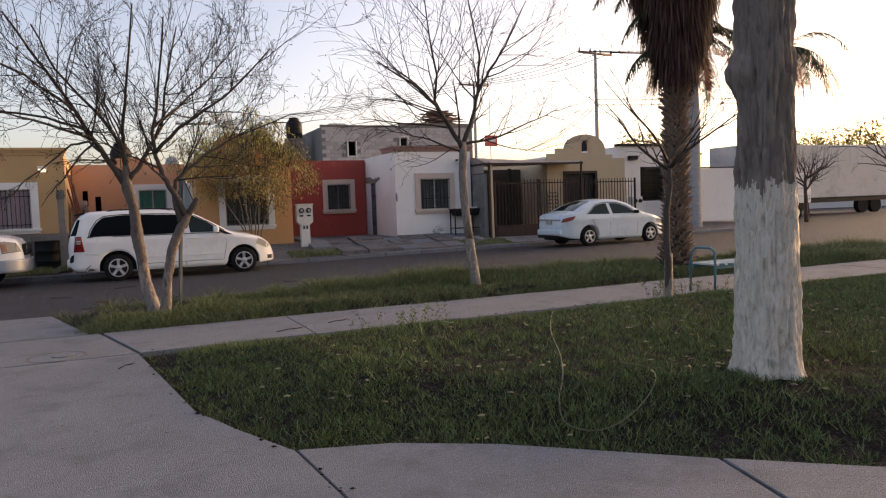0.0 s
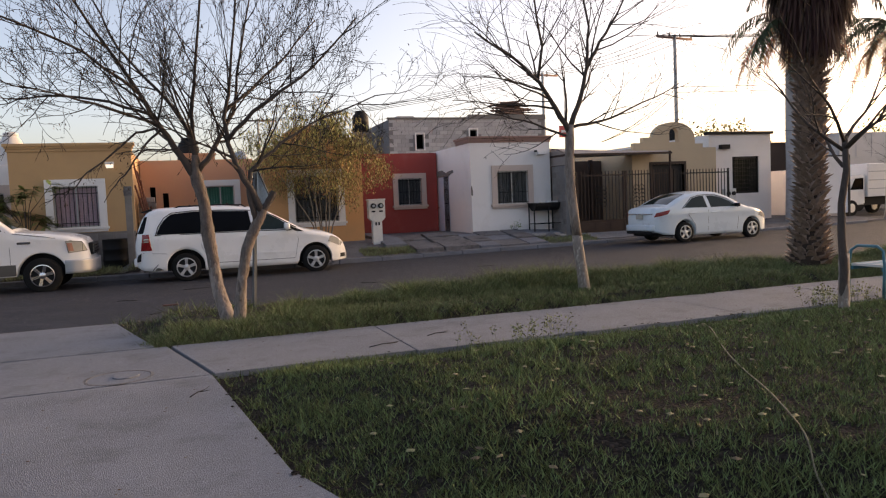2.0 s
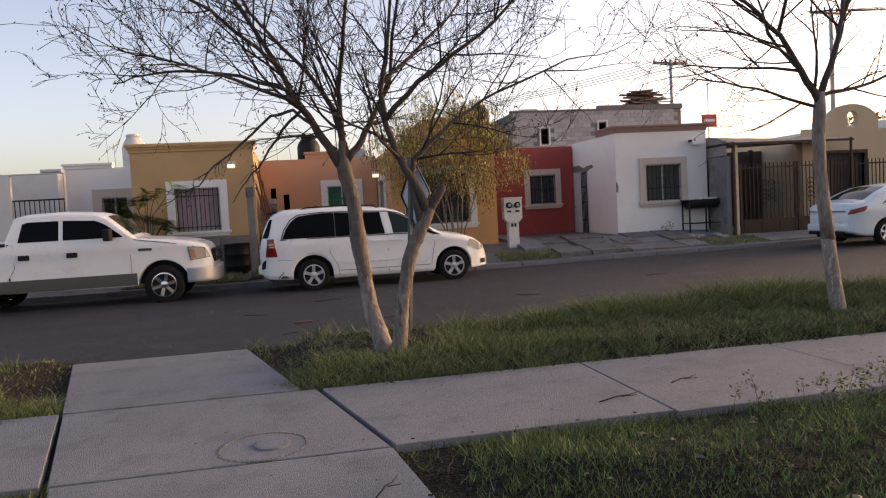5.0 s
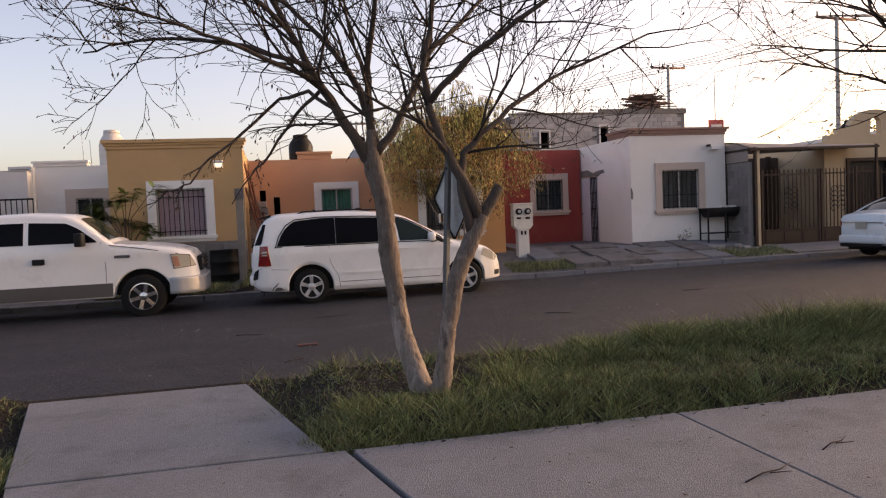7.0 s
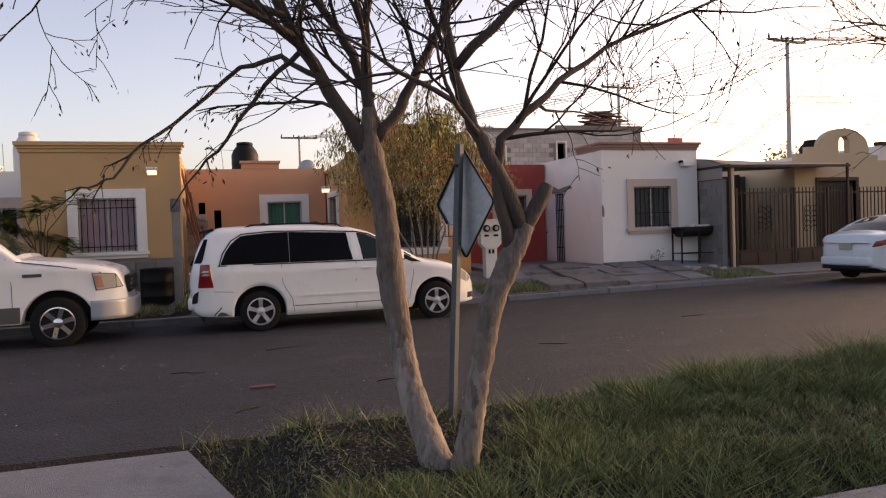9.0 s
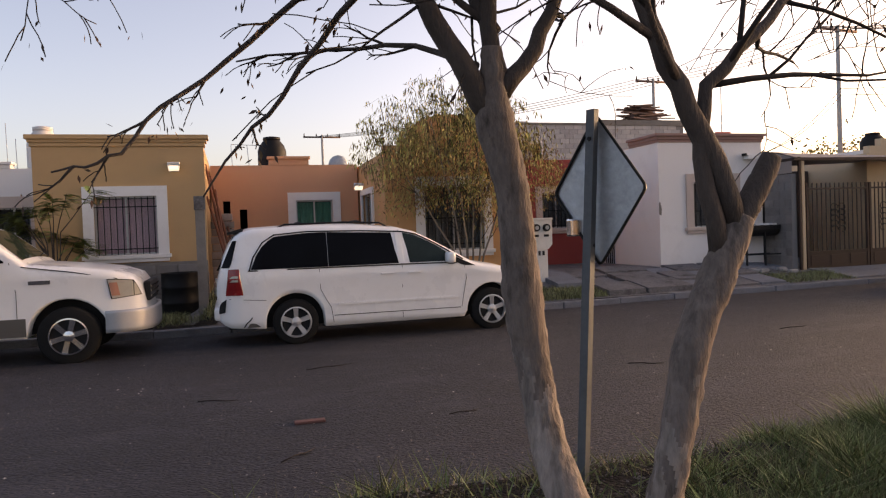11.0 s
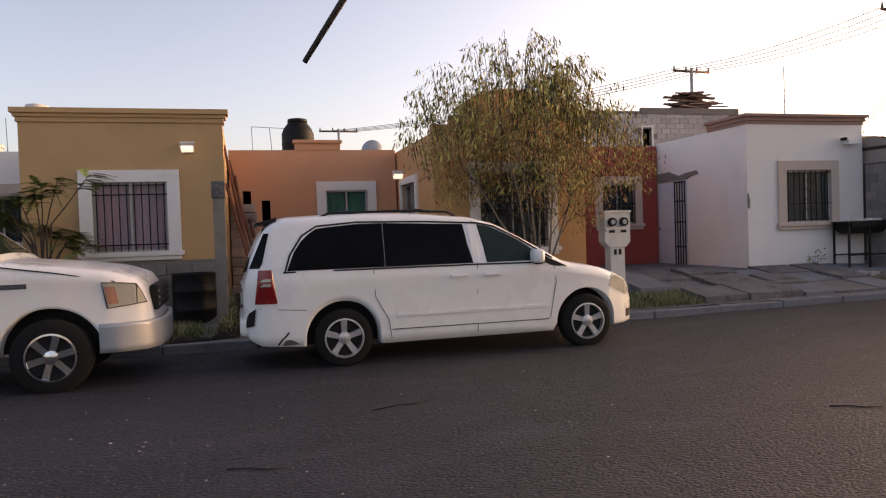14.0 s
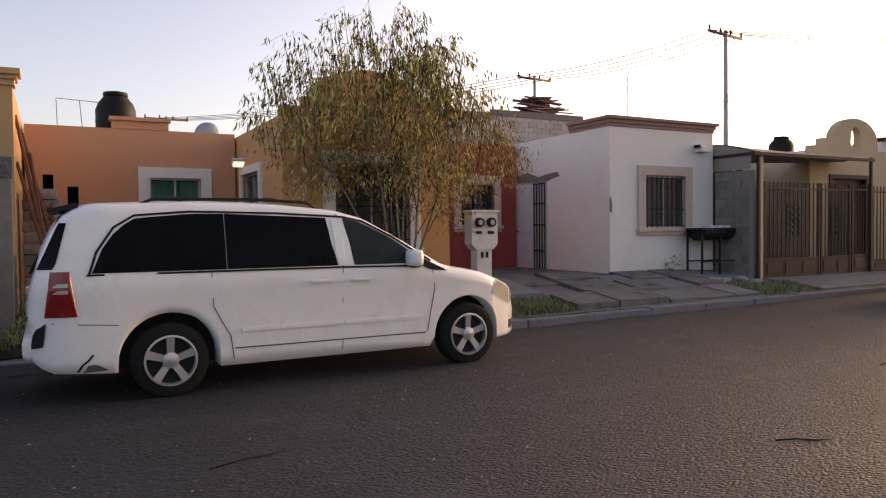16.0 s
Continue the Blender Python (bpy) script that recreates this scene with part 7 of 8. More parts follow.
def gate_leaf(x0, x1, y, z0, z1, label, solid=0.42, n=14, orn=True, m=M_BROWN, cap=True):
    t = thing("iron_gate", label, "gate", ((x0 + x1) / 2, y, z0), "street gates")
    for q, nm in (((x0, x0 + 0.05, z0, z1), "stile"), ((x1 - 0.05, x1, z0, z1), "stile"), ((x0 + 0.05, x1 - 0.05, z1 - 0.16, z1 - 0.12), "rail"), ((x0 + 0.05, x1 - 0.05, z0, z0 + 0.05), "rail"), ((x0 + 0.05, x1 - 0.05, z0 + solid, z0 + solid + 0.04), "rail")):
        bm = bmesh.new()
        box(bm, q[0], q[1], y - 0.025, y + 0.025, q[2], q[3])
        part(nm, bm, m, t)
    if solid > 0.1:
        k = max(1, int((x1 - x0) / 0.5))
        for i in range(k):
            a = x0 + 0.05 + (x1 - x0 - 0.1) * i / k
            b = x0 + 0.05 + (x1 - x0 - 0.1) * (i + 1) / k
            bm = bmesh.new()
            box(bm, a, b, y - 0.008, y + 0.008, z0 + 0.05, z0 + solid)
            box(bm, a + 0.06, b - 0.06, y - 0.022, y - 0.008, z0 + 0.11, z0 + solid - 0.06, 0.006)
            part("lower_panel", bm, m, t)
    bm = bmesh.new()
    box(bm, -0.011, 0.011, -0.011, 0.011, z0 + solid, z1)
    me = bpy.data.meshes.new("bar")
    bm.to_mesh(me)
    bm.free()
    me.materials.append(m)
    for i in range(n):
        ob = new("bar", me)
        ob.parent = t
        ob.location = Vector((x0 + (x1 - x0) * (i + 0.5) / n, y, 0)) - t.location
    if cap:
        for i in range(0, n - 1, 2):
            tb = Tubes()
            xa, xb = x0 + (x1 - x0) * (i + 0.5) / n, x0 + (x1 - x0) * (i + 1.5) / n
            r = (xb - xa) / 2
            tb.add([(xa + r - r * math.cos(math.pi * q / 8), y, z1 + r * 0.9 * math.sin(math.pi * q / 8)) for q in range(9)], [0.011] * 9, 4)
            tb.make("arch", m, t)
    if orn:
        scroll_ornament(t, (x0 + x1) / 2, y - 0.02, z0 + 0.9, z1 - 0.55, 0.14)
    return t


gate_leaf(12.50, 14.40, 23.40, 0.25, 2.38, "brown iron gate leaf with scrollwork and lower panels", cap=False)
gate_leaf(14.44, 15.55, 23.40, 0.25, 2.38, "brown iron gate leaf with scrollwork beside a planter", n=9, cap=False)
gate_leaf(15.60, 16.42, 23.40, 0.27, 2.40, "narrow brown iron walk gate with a dark upper mesh", n=8, orn=False, cap=False)
gate_leaf(16.50, 18.95, 23.45, 0.30, 2.36, "black iron railing in front of the tan house", 0.25, 18, False, M_IRON, False)
bm = bmesh.new()
box(bm, 12.25, 15.3, 26.3, 26.45, 0.2, 2.9)
tagged(part("wall_carport_back", bm, M_BROWNW), "brown painted wall at the back of the carport", "wall", kind="structure")
for xx in (12.8, 13.3):
    bm = bmesh.new()
    box(bm, xx, xx + 0.42, 26.24, 26.29, 0.4, 2.3)
    tagged(part("carport_door", bm, M_IRON), "dark door inside the carport", "door")

# ---- service meter post ----
mp = thing("meter_post", "pale concrete meter post with two round meters", "meter post", (5.53, 23.65, 0.2))
bm = bmesh.new()
prism(bm, [(5.27, 1.16), (5.36, 1.06), (5.70, 1.06), (5.79, 1.16), (5.79, 1.70), (5.27, 1.70)], 23.55, 23.80)
part("head", bm, M_METER, mp)
bm = bmesh.new()
box(bm, 5.25, 5.81, 23.53, 23.82, 1.70, 1.745, 0.01)
part("cap", bm, M_METER, mp)
bm = bmesh.new()
box(bm, 5.38, 5.68, 23.57, 23.79, 0.1, 1.06, 0.01)
part("shaft", bm, M_METER, mp)
for xx in (5.41, 5.65):
    bm = bmesh.new()
    cyl(bm, (xx, 23.55, 1.53), (xx, 23.49, 1.53), 0.085, 0.08, 20)
    me_ = part("meter", bm, M_PLAST, mp, "round electric meter")
    bm = bmesh.new()
    cyl(bm, (xx, 23.489, 1.53), (xx, 23.482, 1.53), 0.045, 0.045, 16)
    part("dial", bm, M_GALV, me_)
    bm = bmesh.new()
    box(bm, xx - 0.06, xx + 0.06, 23.543, 23.549, 1.33, 1.38)
    part("label_bar", bm, M_PLAST, mp)
    bm = bmesh.new()
    box(bm, xx * 0.4 + 5.53 * 0.6 - 0.025, xx * 0.4 + 5.53 * 0.6 + 0.025, 23.56, 23.569, 0.92, 1.02)
    part("switch", bm, M_PLAST, mp)

# ---- barbecue drum ----
bq = thing("barbecue", "black half-drum barbecue on thin iron legs", "barbecue", (11.8, 24.0, 0.43))
bm = bmesh.new()
pr = [(24.0 - 0.26 * math.cos(math.pi * i / 10), 1.36 - 0.24 * math.sin(math.pi * i / 10)) for i in range(11)]
prism(bm, pr, 11.12, 12.05, "x")
part("drum", bm, M_IRON, bq)
bm = bmesh.new()
box(bm, 11.02, 12.6, 23.78, 24.22, 1.365, 1.39)
part("top_plate", bm, M_IRON, bq)
for xx, yy in ((11.08, 23.8), (11.62, 23.8), (12.45, 23.8), (11.08, 24.2), (12.45, 24.2)):
    bm = bmesh.new()
    box(bm, xx - 0.018, xx + 0.018, yy - 0.018, yy + 0.018, lot_z(xx, yy), 1.37)
    part("leg", bm, M_IRON, bq)
for yy in (23.8, 24.2):
    bm = bmesh.new()
    box(bm, 11.09, 12.44, yy - 0.01, yy + 0.01, 0.66, 0.69)
    part("brace", bm, M_IRON, bq)
for k in range(4):
    bm = bmesh.new()
    box(bm, 11.4 + 0.24 * k, 11.55 + 0.24 * k, 23.86, 24.1, 1.391, 1.44, 0.01)
    tagged(part("rag", bm, M_TRIMW), "crumpled grey rag lying on a barbecue", "rag", "rags on the barbecue")

# ---- yard between the yellow and orange houses ----
cp = post("concrete_post", "rough grey concrete post at the yard corner", -1.56, 23.3, 0.15, 2.34, 0.17, M_CEMENT)
bm = bmesh.new()
box(bm, -1.66, -1.46, 23.19, 23.41, 2.1, 2.36, 0.01)
part("head", bm, M_CONC_OLD, cp)
wt = thing("oil_drum", "black open oil drum standing by the plinth", "drum", (-2.0, 23.8, 0.05))
bm = bmesh.new()
lathe(bm, [(0.345, 0.02), (0.35, 0.05), (0.345, 0.08), (0.345, 0.32), (0.36, 0.34), (0.345, 0.36), (0.345, 0.62), (0.36, 0.64), (0.345, 0.66), (0.345, 0.90), (0.355, 0.92), (0.33, 0.92), (0.325, 0.6)], (-2.0, 23.8, 0))
part("drum_body", bm, M_TANK, wt, "", True)
random.seed(81)
for r in range(10):
    for k in range(2):
        bm = bmesh.new()
        xx = -1.42 + k * 0.25 + random.uniform(-0.02, 0.02)
        box(bm, xx, xx + 0.22, 25.3 + random.uniform(-0.03, 0.03), 25.8, 0.45 + r * 0.165, 0.45 + r * 0.165 + 0.15, 0.008)
        for c in (0.06, 0.155):
            box(bm, xx + c - 0.025, xx + c + 0.025, 25.255, 25.32, 0.45 + r * 0.165 + 0.04, 0.45 + r * 0.165 + 0.11)
        ob = part("hollow_block", bm, M_PALLET)
        tagged(ob, "hollow clay block stacked in the yard", "block", "stack of hollow blocks")
for k, (xa, za, xb, zb, y) in enumerate(((-1.48, 3.15, -1.0, 0.95, 24.9), (-1.40, 2.9, -0.86, 0.95, 25.0), (-1.47, 2.45, -0.95, 0.6, 24.75), (-1.1, 1.9, -0.75, 0.6, 25.05), (-1.30, 2.6, -1.05, 0.5, 24.85))):
    bm = bmesh.new()
    cyl(bm, (xb, y - 0.25, 0.42), (xa, y + 0.3, za), 0.03, 0.026, 6)
    tagged(part("timber_prop", bm, M_WOOD), "long reddish timber leaning in the yard", "timber", "leaning timbers")

# ---- roof things ----


def water_tank(x, y, z, r, h, m, label):
    t = thing("water_tank", label, "tank", (x, y, z), "roof tanks")
    bm = bmesh.new()
    lathe(bm, [(r * 0.97, z), (r, z + 0.04), (r, z + h * 0.22), (r * 1.02, z + h * 0.24), (r, z + h * 0.26), (r, z + h * 0.46), (r * 1.02, z + h * 0.48), (r, z + h * 0.5), (r, z + h * 0.68), (r * 0.86, z + h * 0.80), (r * 0.62, z + h * 0.90), (r * 0.58, z + h * 0.92)], (x, y, 0))
    part("tank_body", bm, m, t, "", True)
    bm = bmesh.new()
    lathe(bm, [(r * 0.60, z + h * 0.92), (r * 0.62, z + h * 0.94), (r * 0.60, z + h * 0.985), (r * 0.4, z + h)], (x, y, 0))
    part("lid", bm, m, t, "", True)
    return t


water_tank(0.12, 28.6, 3.05, 0.37, 1.14, M_TANK, "black plastic water tank on the orange house roof")
water_tank(-5.25, 28.3, 3.03, 0.36, 1.36, M_PALE, "faded beige water tank on the white house roof")
water_tank(8.6, 38.2, 5.3, 0.42, 1.1, M_TANK, "black water tank on a far roof")
water_tank(20.6, 29.0, 3.42, 0.4, 1.0, M_TANK, "black water tank on the white house roof")
post("tank_stand", "grey block stand under a far roof tank", 8.6, 38.2, 0.2, 5.3, 0.9, M_CEMENT)


def antenna(x, y, z, h, w, label):
    t = thing("antenna", label, "antenna", (x, y, z))
    tb = Tubes()
    tb.add([(x, y, z), (x - 0.02, y, z + h)], [0.008, 0.008], 5)
    tb.make("mast", M_GALV, t)
    if w:
        tb = Tubes()
        tb.add([(x + w, y, z), (x + w - 0.07, y, z + h * 0.98)], [0.008, 0.008], 5)
        tb.make("mast", M_GALV, t)
        tb = Tubes()
        tb.add([(x - 0.02, y, z + h), (x + w + 0.35, y, z + h * 0.96)], [0.007, 0.007], 5)
        tb.make("crossbar", M_GALV, t)


antenna(-0.9, 28.6, 3.05, 0.95, 0.45, "thin pipe frame on the orange house roof")
antenna(-6.1, 28.6, 3.02, 1.5, 0.0, "thin leaning aerial rod on the white house roof")
antenna(-5.85, 28.4, 3.02, 1.1, 0.0, "thin aerial rod on the white house roof")
dh = thing("satellite_dish", "grey satellite dish on the orange house roof", "dish", (1.85, 28.5, 3.05))
bm = bmesh.new()
lathe(bm, [(0.01, 28.42), (0.12, 28.425), (0.22, 28.45), (0.27, 28.48), (0.27, 28.495), (0.2, 28.47), (0.01, 28.44)], (1.85, 0, 3.42), "Y", 24)
part("reflector", bm, M_GALV, dh, "", True)
bm = bmesh.new()
cyl(bm, (1.85, 28.5, 3.0), (1.85, 28.5, 3.42), 0.025, 0.025, 8)
part("mast", bm, M_GALV, dh)
# boards heaped on the grey roof
random.seed(91)
for k in range(46):
    bm = bmesh.new()
    L, zz = random.uniform(1.2, 1.9), 5.95 + 0.80 * (k / 46)
    cx = 16.5 + random.uniform(-0.5, 0.5) * (1.3 - 0.7 * k / 46)
    L *= (1.2 - 0.5 * k / 46)
    box(bm, -L / 2, L / 2, -0.09, 0.09, -0.028, 0.028)
    ob = part("board", bm, M_WOODD)
    ob.matrix_world = pose(cx, 37.2 + random.uniform(-0.4, 0.4), zz, random.uniform(-10, 10), random.uniform(-8, 8), random.uniform(-14, 14))
    tagged(ob, "weathered board heaped on a flat roof", "board", "heap of boards")


def ac_unit(x, y, z, w, label):
    t = thing("air_cooler", label, "air cooler", (x, y, z))
    bm = bmesh.new()
    box(bm, x - w / 2, x + w / 2, y - w / 2, y + w / 2, z, z + w * 0.8, 0.02)
    part("case", bm, M_PALE, t)
    for k in range(5):
        bm = bmesh.new()
        box(bm, x - w * 0.4, x + w * 0.4, y - w / 2 - 0.012, y - w / 2 - 0.001, z + w * (0.1 + 0.13 * k), z + w * (0.1 + 0.13 * k) + 0.03)
        part("slat", bm, M_CEMENT, t)


ac_unit(-7.6, 28.2, 2.9, 0.6, "pale evaporative cooler on a flat roof")
ac_unit(10.7, 37.6, 5.3, 0.9, "pale evaporative cooler on the grey roof")

# railing in front of the pale house
rl = thing("yard_railing", "black iron yard railing between pale walls", "railing", (-6.9, 24.5, 0.3))
for z in (0.5, 2.33):
    bm = bmesh.new()
    box(bm, -7.54, -6.3, 24.48, 24.52, z - 0.02, z + 0.02)
    part("rail", bm, M_IRON, rl)
for k in range(11):
    bm = bmesh.new()
    box(bm, -7.5 + 0.118 * k - 0.01, -7.5 + 0.118 * k + 0.01, 24.49, 24.51, 0.3, 2.33)
    part("bar", bm, M_IRON, rl)

# ---- diamond road sign seen from behind ----
sg = thing("road_sign", "diamond road sign seen from its bare galvanised back", "sign", (0.93, 12.43, 0))
hd = Vector((0.42, -0.907, 0)) * 0.31
nrm = Vector((0.907, 0.42, 0))
C = Vector((0.95, 12.44, 1.72))
bm = bmesh.new()
cor = [Vector((0, 0, 0.42)), hd, Vector((0, 0, -0.42)), -hd]
ring = []
for i in range(4):
    a, b, c = cor[i - 1], cor[i], cor[(i + 1) % 4]
    for t in (0.07, 0.02):
        ring.append(b.lerp(a, t))
    ring.append(b.lerp(c, 0.02))
    ring.append(b.lerp(c, 0.07))
ring2 = []
for i in range(4):
    q = ring[4 * i:4 * i + 4]
    ring2 += [q[0], (q[0] + q[1] + q[2]) / 3, (q[1] + q[2] + q[3]) / 3, q[3]]
f0 = [bm.verts.new(C + p) for p in ring2]
f1 = [bm.verts.new(C + p + nrm * 0.006) for p in ring2]
bm.faces.new(f0)
bm.faces.new(f1[::-1])
for i in range(len(f0)):
    j = (i + 1) % len(f0)
    bm.faces.new((f0[i], f0[j], f1[j], f1[i]))
bmesh.ops.recalc_face_normals(bm, faces=bm.faces)
part("plate", bm, M_GALV, sg, "galvanised diamond plate with rounded corners")
tb = Tubes()
rim_pts = [C + p * 0.99 - nrm * 0.008 for p in ring2]
tb.add(rim_pts + rim_pts[:1], [0.009] * (len(rim_pts) + 1), 5)
tb.make("folded_rim", M_PLAST, sg)
bm = bmesh.new()
u = hd.normalized()
prof = [(-0.027, 0.0), (-0.027, -0.04), (0.027, -0.04), (0.027, 0.0), (0.02, 0.0), (0.02, -0.032), (-0.02, -0.032), (-0.02, 0.0)]
base, head = Vector((0.795, 12.44, -0.1)), Vector((0.93, 12.425, 2.16))
lo = [bm.verts.new(base + u * a + nrm * b) for a, b in prof]
hi = [bm.verts.new(head + u * a + nrm * b) for a, b in prof]
for i in range(8):
    j = (i + 1) % 8
    bm.faces.new((lo[i], lo[j], hi[j], hi[i]))
bm.faces.new(hi)
bm.faces.new(lo[::-1])
bmesh.ops.recalc_face_normals(bm, faces=bm.faces)
part("channel_post", bm, M_STEELP, sg, "folded steel channel post")
for zz in (1.42, 2.0):
    bm = bmesh.new()
    q = C + Vector((0, 0, zz - 1.72)) - nrm * 0.066
    cyl(bm, q, q - nrm * 0.015, 0.014, 0.012, 6)
    part("bolt", bm, M_PLAST, sg)
bm = bmesh.new()
q = C - hd * 0.55 + Vector((0, 0, -0.2)) - nrm * 0.012
box(bm, q.x - 0.035, q.x + 0.035, q.y - 0.035, q.y + 0.035, q.z - 0.05, q.z + 0.05, 0.01)
part("tag_plate", bm, M_CHROME, sg)

# ---- park bench ----
bn = thing("park_bench", "blue steel park bench with blue and white seat slats", "bench", (9.25, 8.7, 0))
for xx in (8.35, 10.1):
    tb = Tubes()
    tb.add([(xx, 8.42, 0.0), (xx, 8.40, 0.45), (xx, 8.42, 0.66), (xx, 8.50, 0.72), (xx, 8.80, 0.72), (xx, 8.90, 0.66), (xx, 8.94, 0.45), (xx, 8.94, 0.0)], [0.02] * 8, 8)
    tb.make("end_frame", M_BENCHB, bn)
for k in range(30):
    bm = bmesh.new()
    x0 = 8.39 + k * 0.0565
    box(bm, x0, x0 + 0.046, 8.40, 8.94, 0.44, 0.475, 0.008)
    part("slat", bm, M_BENCHW if k % 3 == 0 else M_BENCHB, bn)
for yy in (8.44, 8.90):
    bm = bmesh.new()
    box(bm, 8.36, 10.09, yy - 0.015, yy + 0.015, 0.395, 0.438)
    part("seat_rail", bm, M_BENCHB, bn)

# ---- poles and wires ----


def power_pole(x, y, z, h, arm, label, ang=0.0, r=0.14):
    t = thing("power_pole", label, "pole", (x, y, z), "power poles")
    bm = bmesh.new()
    cyl(bm, (x, y, z - 0.2), (x, y, z + h), r, r * 0.62, 12)
    part("shaft", bm, M_POLE, t, "", True)
    c, s = math.cos(ang) * arm / 2, math.sin(ang) * arm / 2
    tb = Tubes()
    tb.add([(x - c, y - s, z + h - 0.2), (x + c, y + s, z + h - 0.2)], [0.07, 0.07], 4)
    tb.make("crossarm", M_WOODD, t)
    for k in (-0.95, -0.3, 0.3, 0.95):
        bm = bmesh.new()
        p = (x + c * k, y + s * k, z + h - 0.14)
        cyl(bm, p, (p[0], p[1], p[2] + 0.22), 0.05, 0.035, 8)
        part("insulator", bm, M_PLAST, t)
    return t


power_pole(26.5, 36.3, 0.1, 10.35, 2.7, "tall concrete power pole with a wooden crossarm", 0.15)
power_pole(24.4, 48.4, 0.1, 10.4, 2.6, "distant power pole with crossarm behind the grey house", 0.1)
power_pole(6.35, 68.0, 0.1, 9.6, 3.0, "far power pole beyond the orange house", 0.05)


def wire(a, b, sag, r=0.018):
    pts = []
    for i in range(17):
        t = i / 16
        p = Vector(a).lerp(Vector(b), t)
        p.z -= sag * 4 * t * (1 - t)
        pts.append(p)
    tb = Tubes()
    tb.add(pts, [r] * 17, 4)
    tagged(tb.make("overhead_cable", M_WIRE, None), "thin black overhead power cable", "cable", "overhead cables")


for k in (-1.2, -0.4, 0.4, 1.2):
    wire((26.5 + k, 36.3, 10.35), (24.4 + k, 48.4, 10.4), 0.35)
    wire((26.5 + k, 36.3, 10.35), (60, 26 + k, 12.5), 0.9)
    wire((24.4 + k, 48.4, 10.4), (6.35 + k, 68.0, 9.5), 0.5)
for z in (7.2, 7.5):
    wire((26.5, 36.2, z), (60, 24, z + 0.9), 0.5)
    wire((26.5, 36.2, z), (19.5, 33, 4.2), 0.35)

# red shop sign on a thin mast over the white house roof
rs = thing("roof_sign", "small red sign board on a thin mast", "sign", (17.5, 33.0, 3.0))
bm = bmesh.new()
cyl(bm, (17.5, 33.0, 2.8), (17.5, 33.0, 6.9), 0.03, 0.02, 8)
part("mast", bm, M_GALV, rs)
bm = bmesh.new()
box(bm, 17.15, 17.85, 32.93, 32.97, 4.45, 5.0)
part("board", bm, M_SIGNR, rs)
bm = bmesh.new()
box(bm, 17.25, 17.75, 32.92, 32.929, 4.68, 4.8)
part("lettering_bar", bm, M_TRIMW, rs)

# ---- beyond the crossing ----
tr = thing("lorry_trailer", "long grey box trailer parked beyond the crossing", "trailer", (38, 31.5, 0.1))
bm = bmesh.new()
box(bm, 32.7, 45.5, 31.0, 33.6, 1.15, 4.35, 0.03)
part("box", bm, M_TRAIL, tr)
for zz in (1.9, 2.25, 3.0):
    bm = bmesh.new()
    box(bm, 32.75, 45.45, 30.975, 31.0, zz, zz + 0.035)
    part("rub_rail", bm, M_BUMP, tr)
for k in range(11):
    bm = bmesh.new()
    box(bm, 33.9 + 1.1 * k, 33.93 + 1.1 * k, 30.985, 31.0, 3.05, 4.3)
    part("seam", bm, M_TRAIL, tr)
bm = bmesh.new()
box(bm, 33.0, 45.3, 31.1, 33.5, 0.85, 1.14)
part("chassis", bm, M_PLAST, tr)
for xx in (34.2, 35.4, 43.0, 44.2):
    bm = bmesh.new()
    cyl(bm, (xx, 31.15, 0.6), (xx, 31.45, 0.6), 0.5, 0.5, 20)
    part("wheel", bm, M_RUB, tr)
fw = tagged(raw_part("wall_far", [(27, 52, 0), (90, 30, 0), (90, 30, 3.9), (27, 52, 3.4), (27, 52.3, 0), (90, 30.3, 0), (90, 30.3, 3.9), (27, 52.3, 3.4)], [(0, 1, 2, 3), (5, 4, 7, 6), (3, 2, 6, 7), (0, 3, 7, 4), (1, 5, 6, 2)], M_PALE), "long pale wall across the crossing", "wall", kind="structure")
for i, (x, y, h, sd) in enumerate(((29.5, 24.2, 2.2, 101), (31.5, 20.0, 2.6, 102), (36.0, 21.5, 2.4, 103), (33.0, 27.0, 2.3, 104))):
    slim_tree("tree", "dark bare street tree beyond the crossing", (x, y, 0.1), h, (0.1, 0.1), sd, 9, 0, 0.9, 0.09)


def far_tree(x, y, h, w, sd, m):
    random.seed(sd)
    t = thing("tree", "distant leafy tree over the rooftops", "tree", (x, y, 0.1))
    tb = Tubes()
    tb.add([(x, y, 0), (x + 0.2, y, h * 0.5), (x, y, h * 0.8)], [0.25, 0.18, 0.06], 8)
    tb.make("trunk", M_BARK, t)
    pool = []
    for _ in range(260):
        a, e = random.uniform(0, 6.28), random.uniform(-0.5, 1.3)
        r = w * random.random() ** 0.5
        p = Vector((x + r * math.cos(a) * math.cos(e), y + r * math.sin(a) * math.cos(e), h * 0.65 + 0.4 * h * math.sin(e) * random.random()))
        pool.append((p, Vector((math.cos(a), math.sin(a), 0.2))))
    tagged(leaves(pool, 2600, 0.32, 0.35, 0.2, "crown", m, t, "", 0.3), kind="stuff")


far_tree(52, 62, 8.5, 4.5, 111, M_LEAF)
far_tree(70, 52, 9.0, 5.5, 112, M_LEAF)
far_tree(85, 70, 10, 6, 113, M_LEAFG)
far_tree(13, 58, 6.5, 2.2, 114, M_LEAFG)
far_tree(8.2, 40, 4.6, 1.0, 115, M_LEAFG)
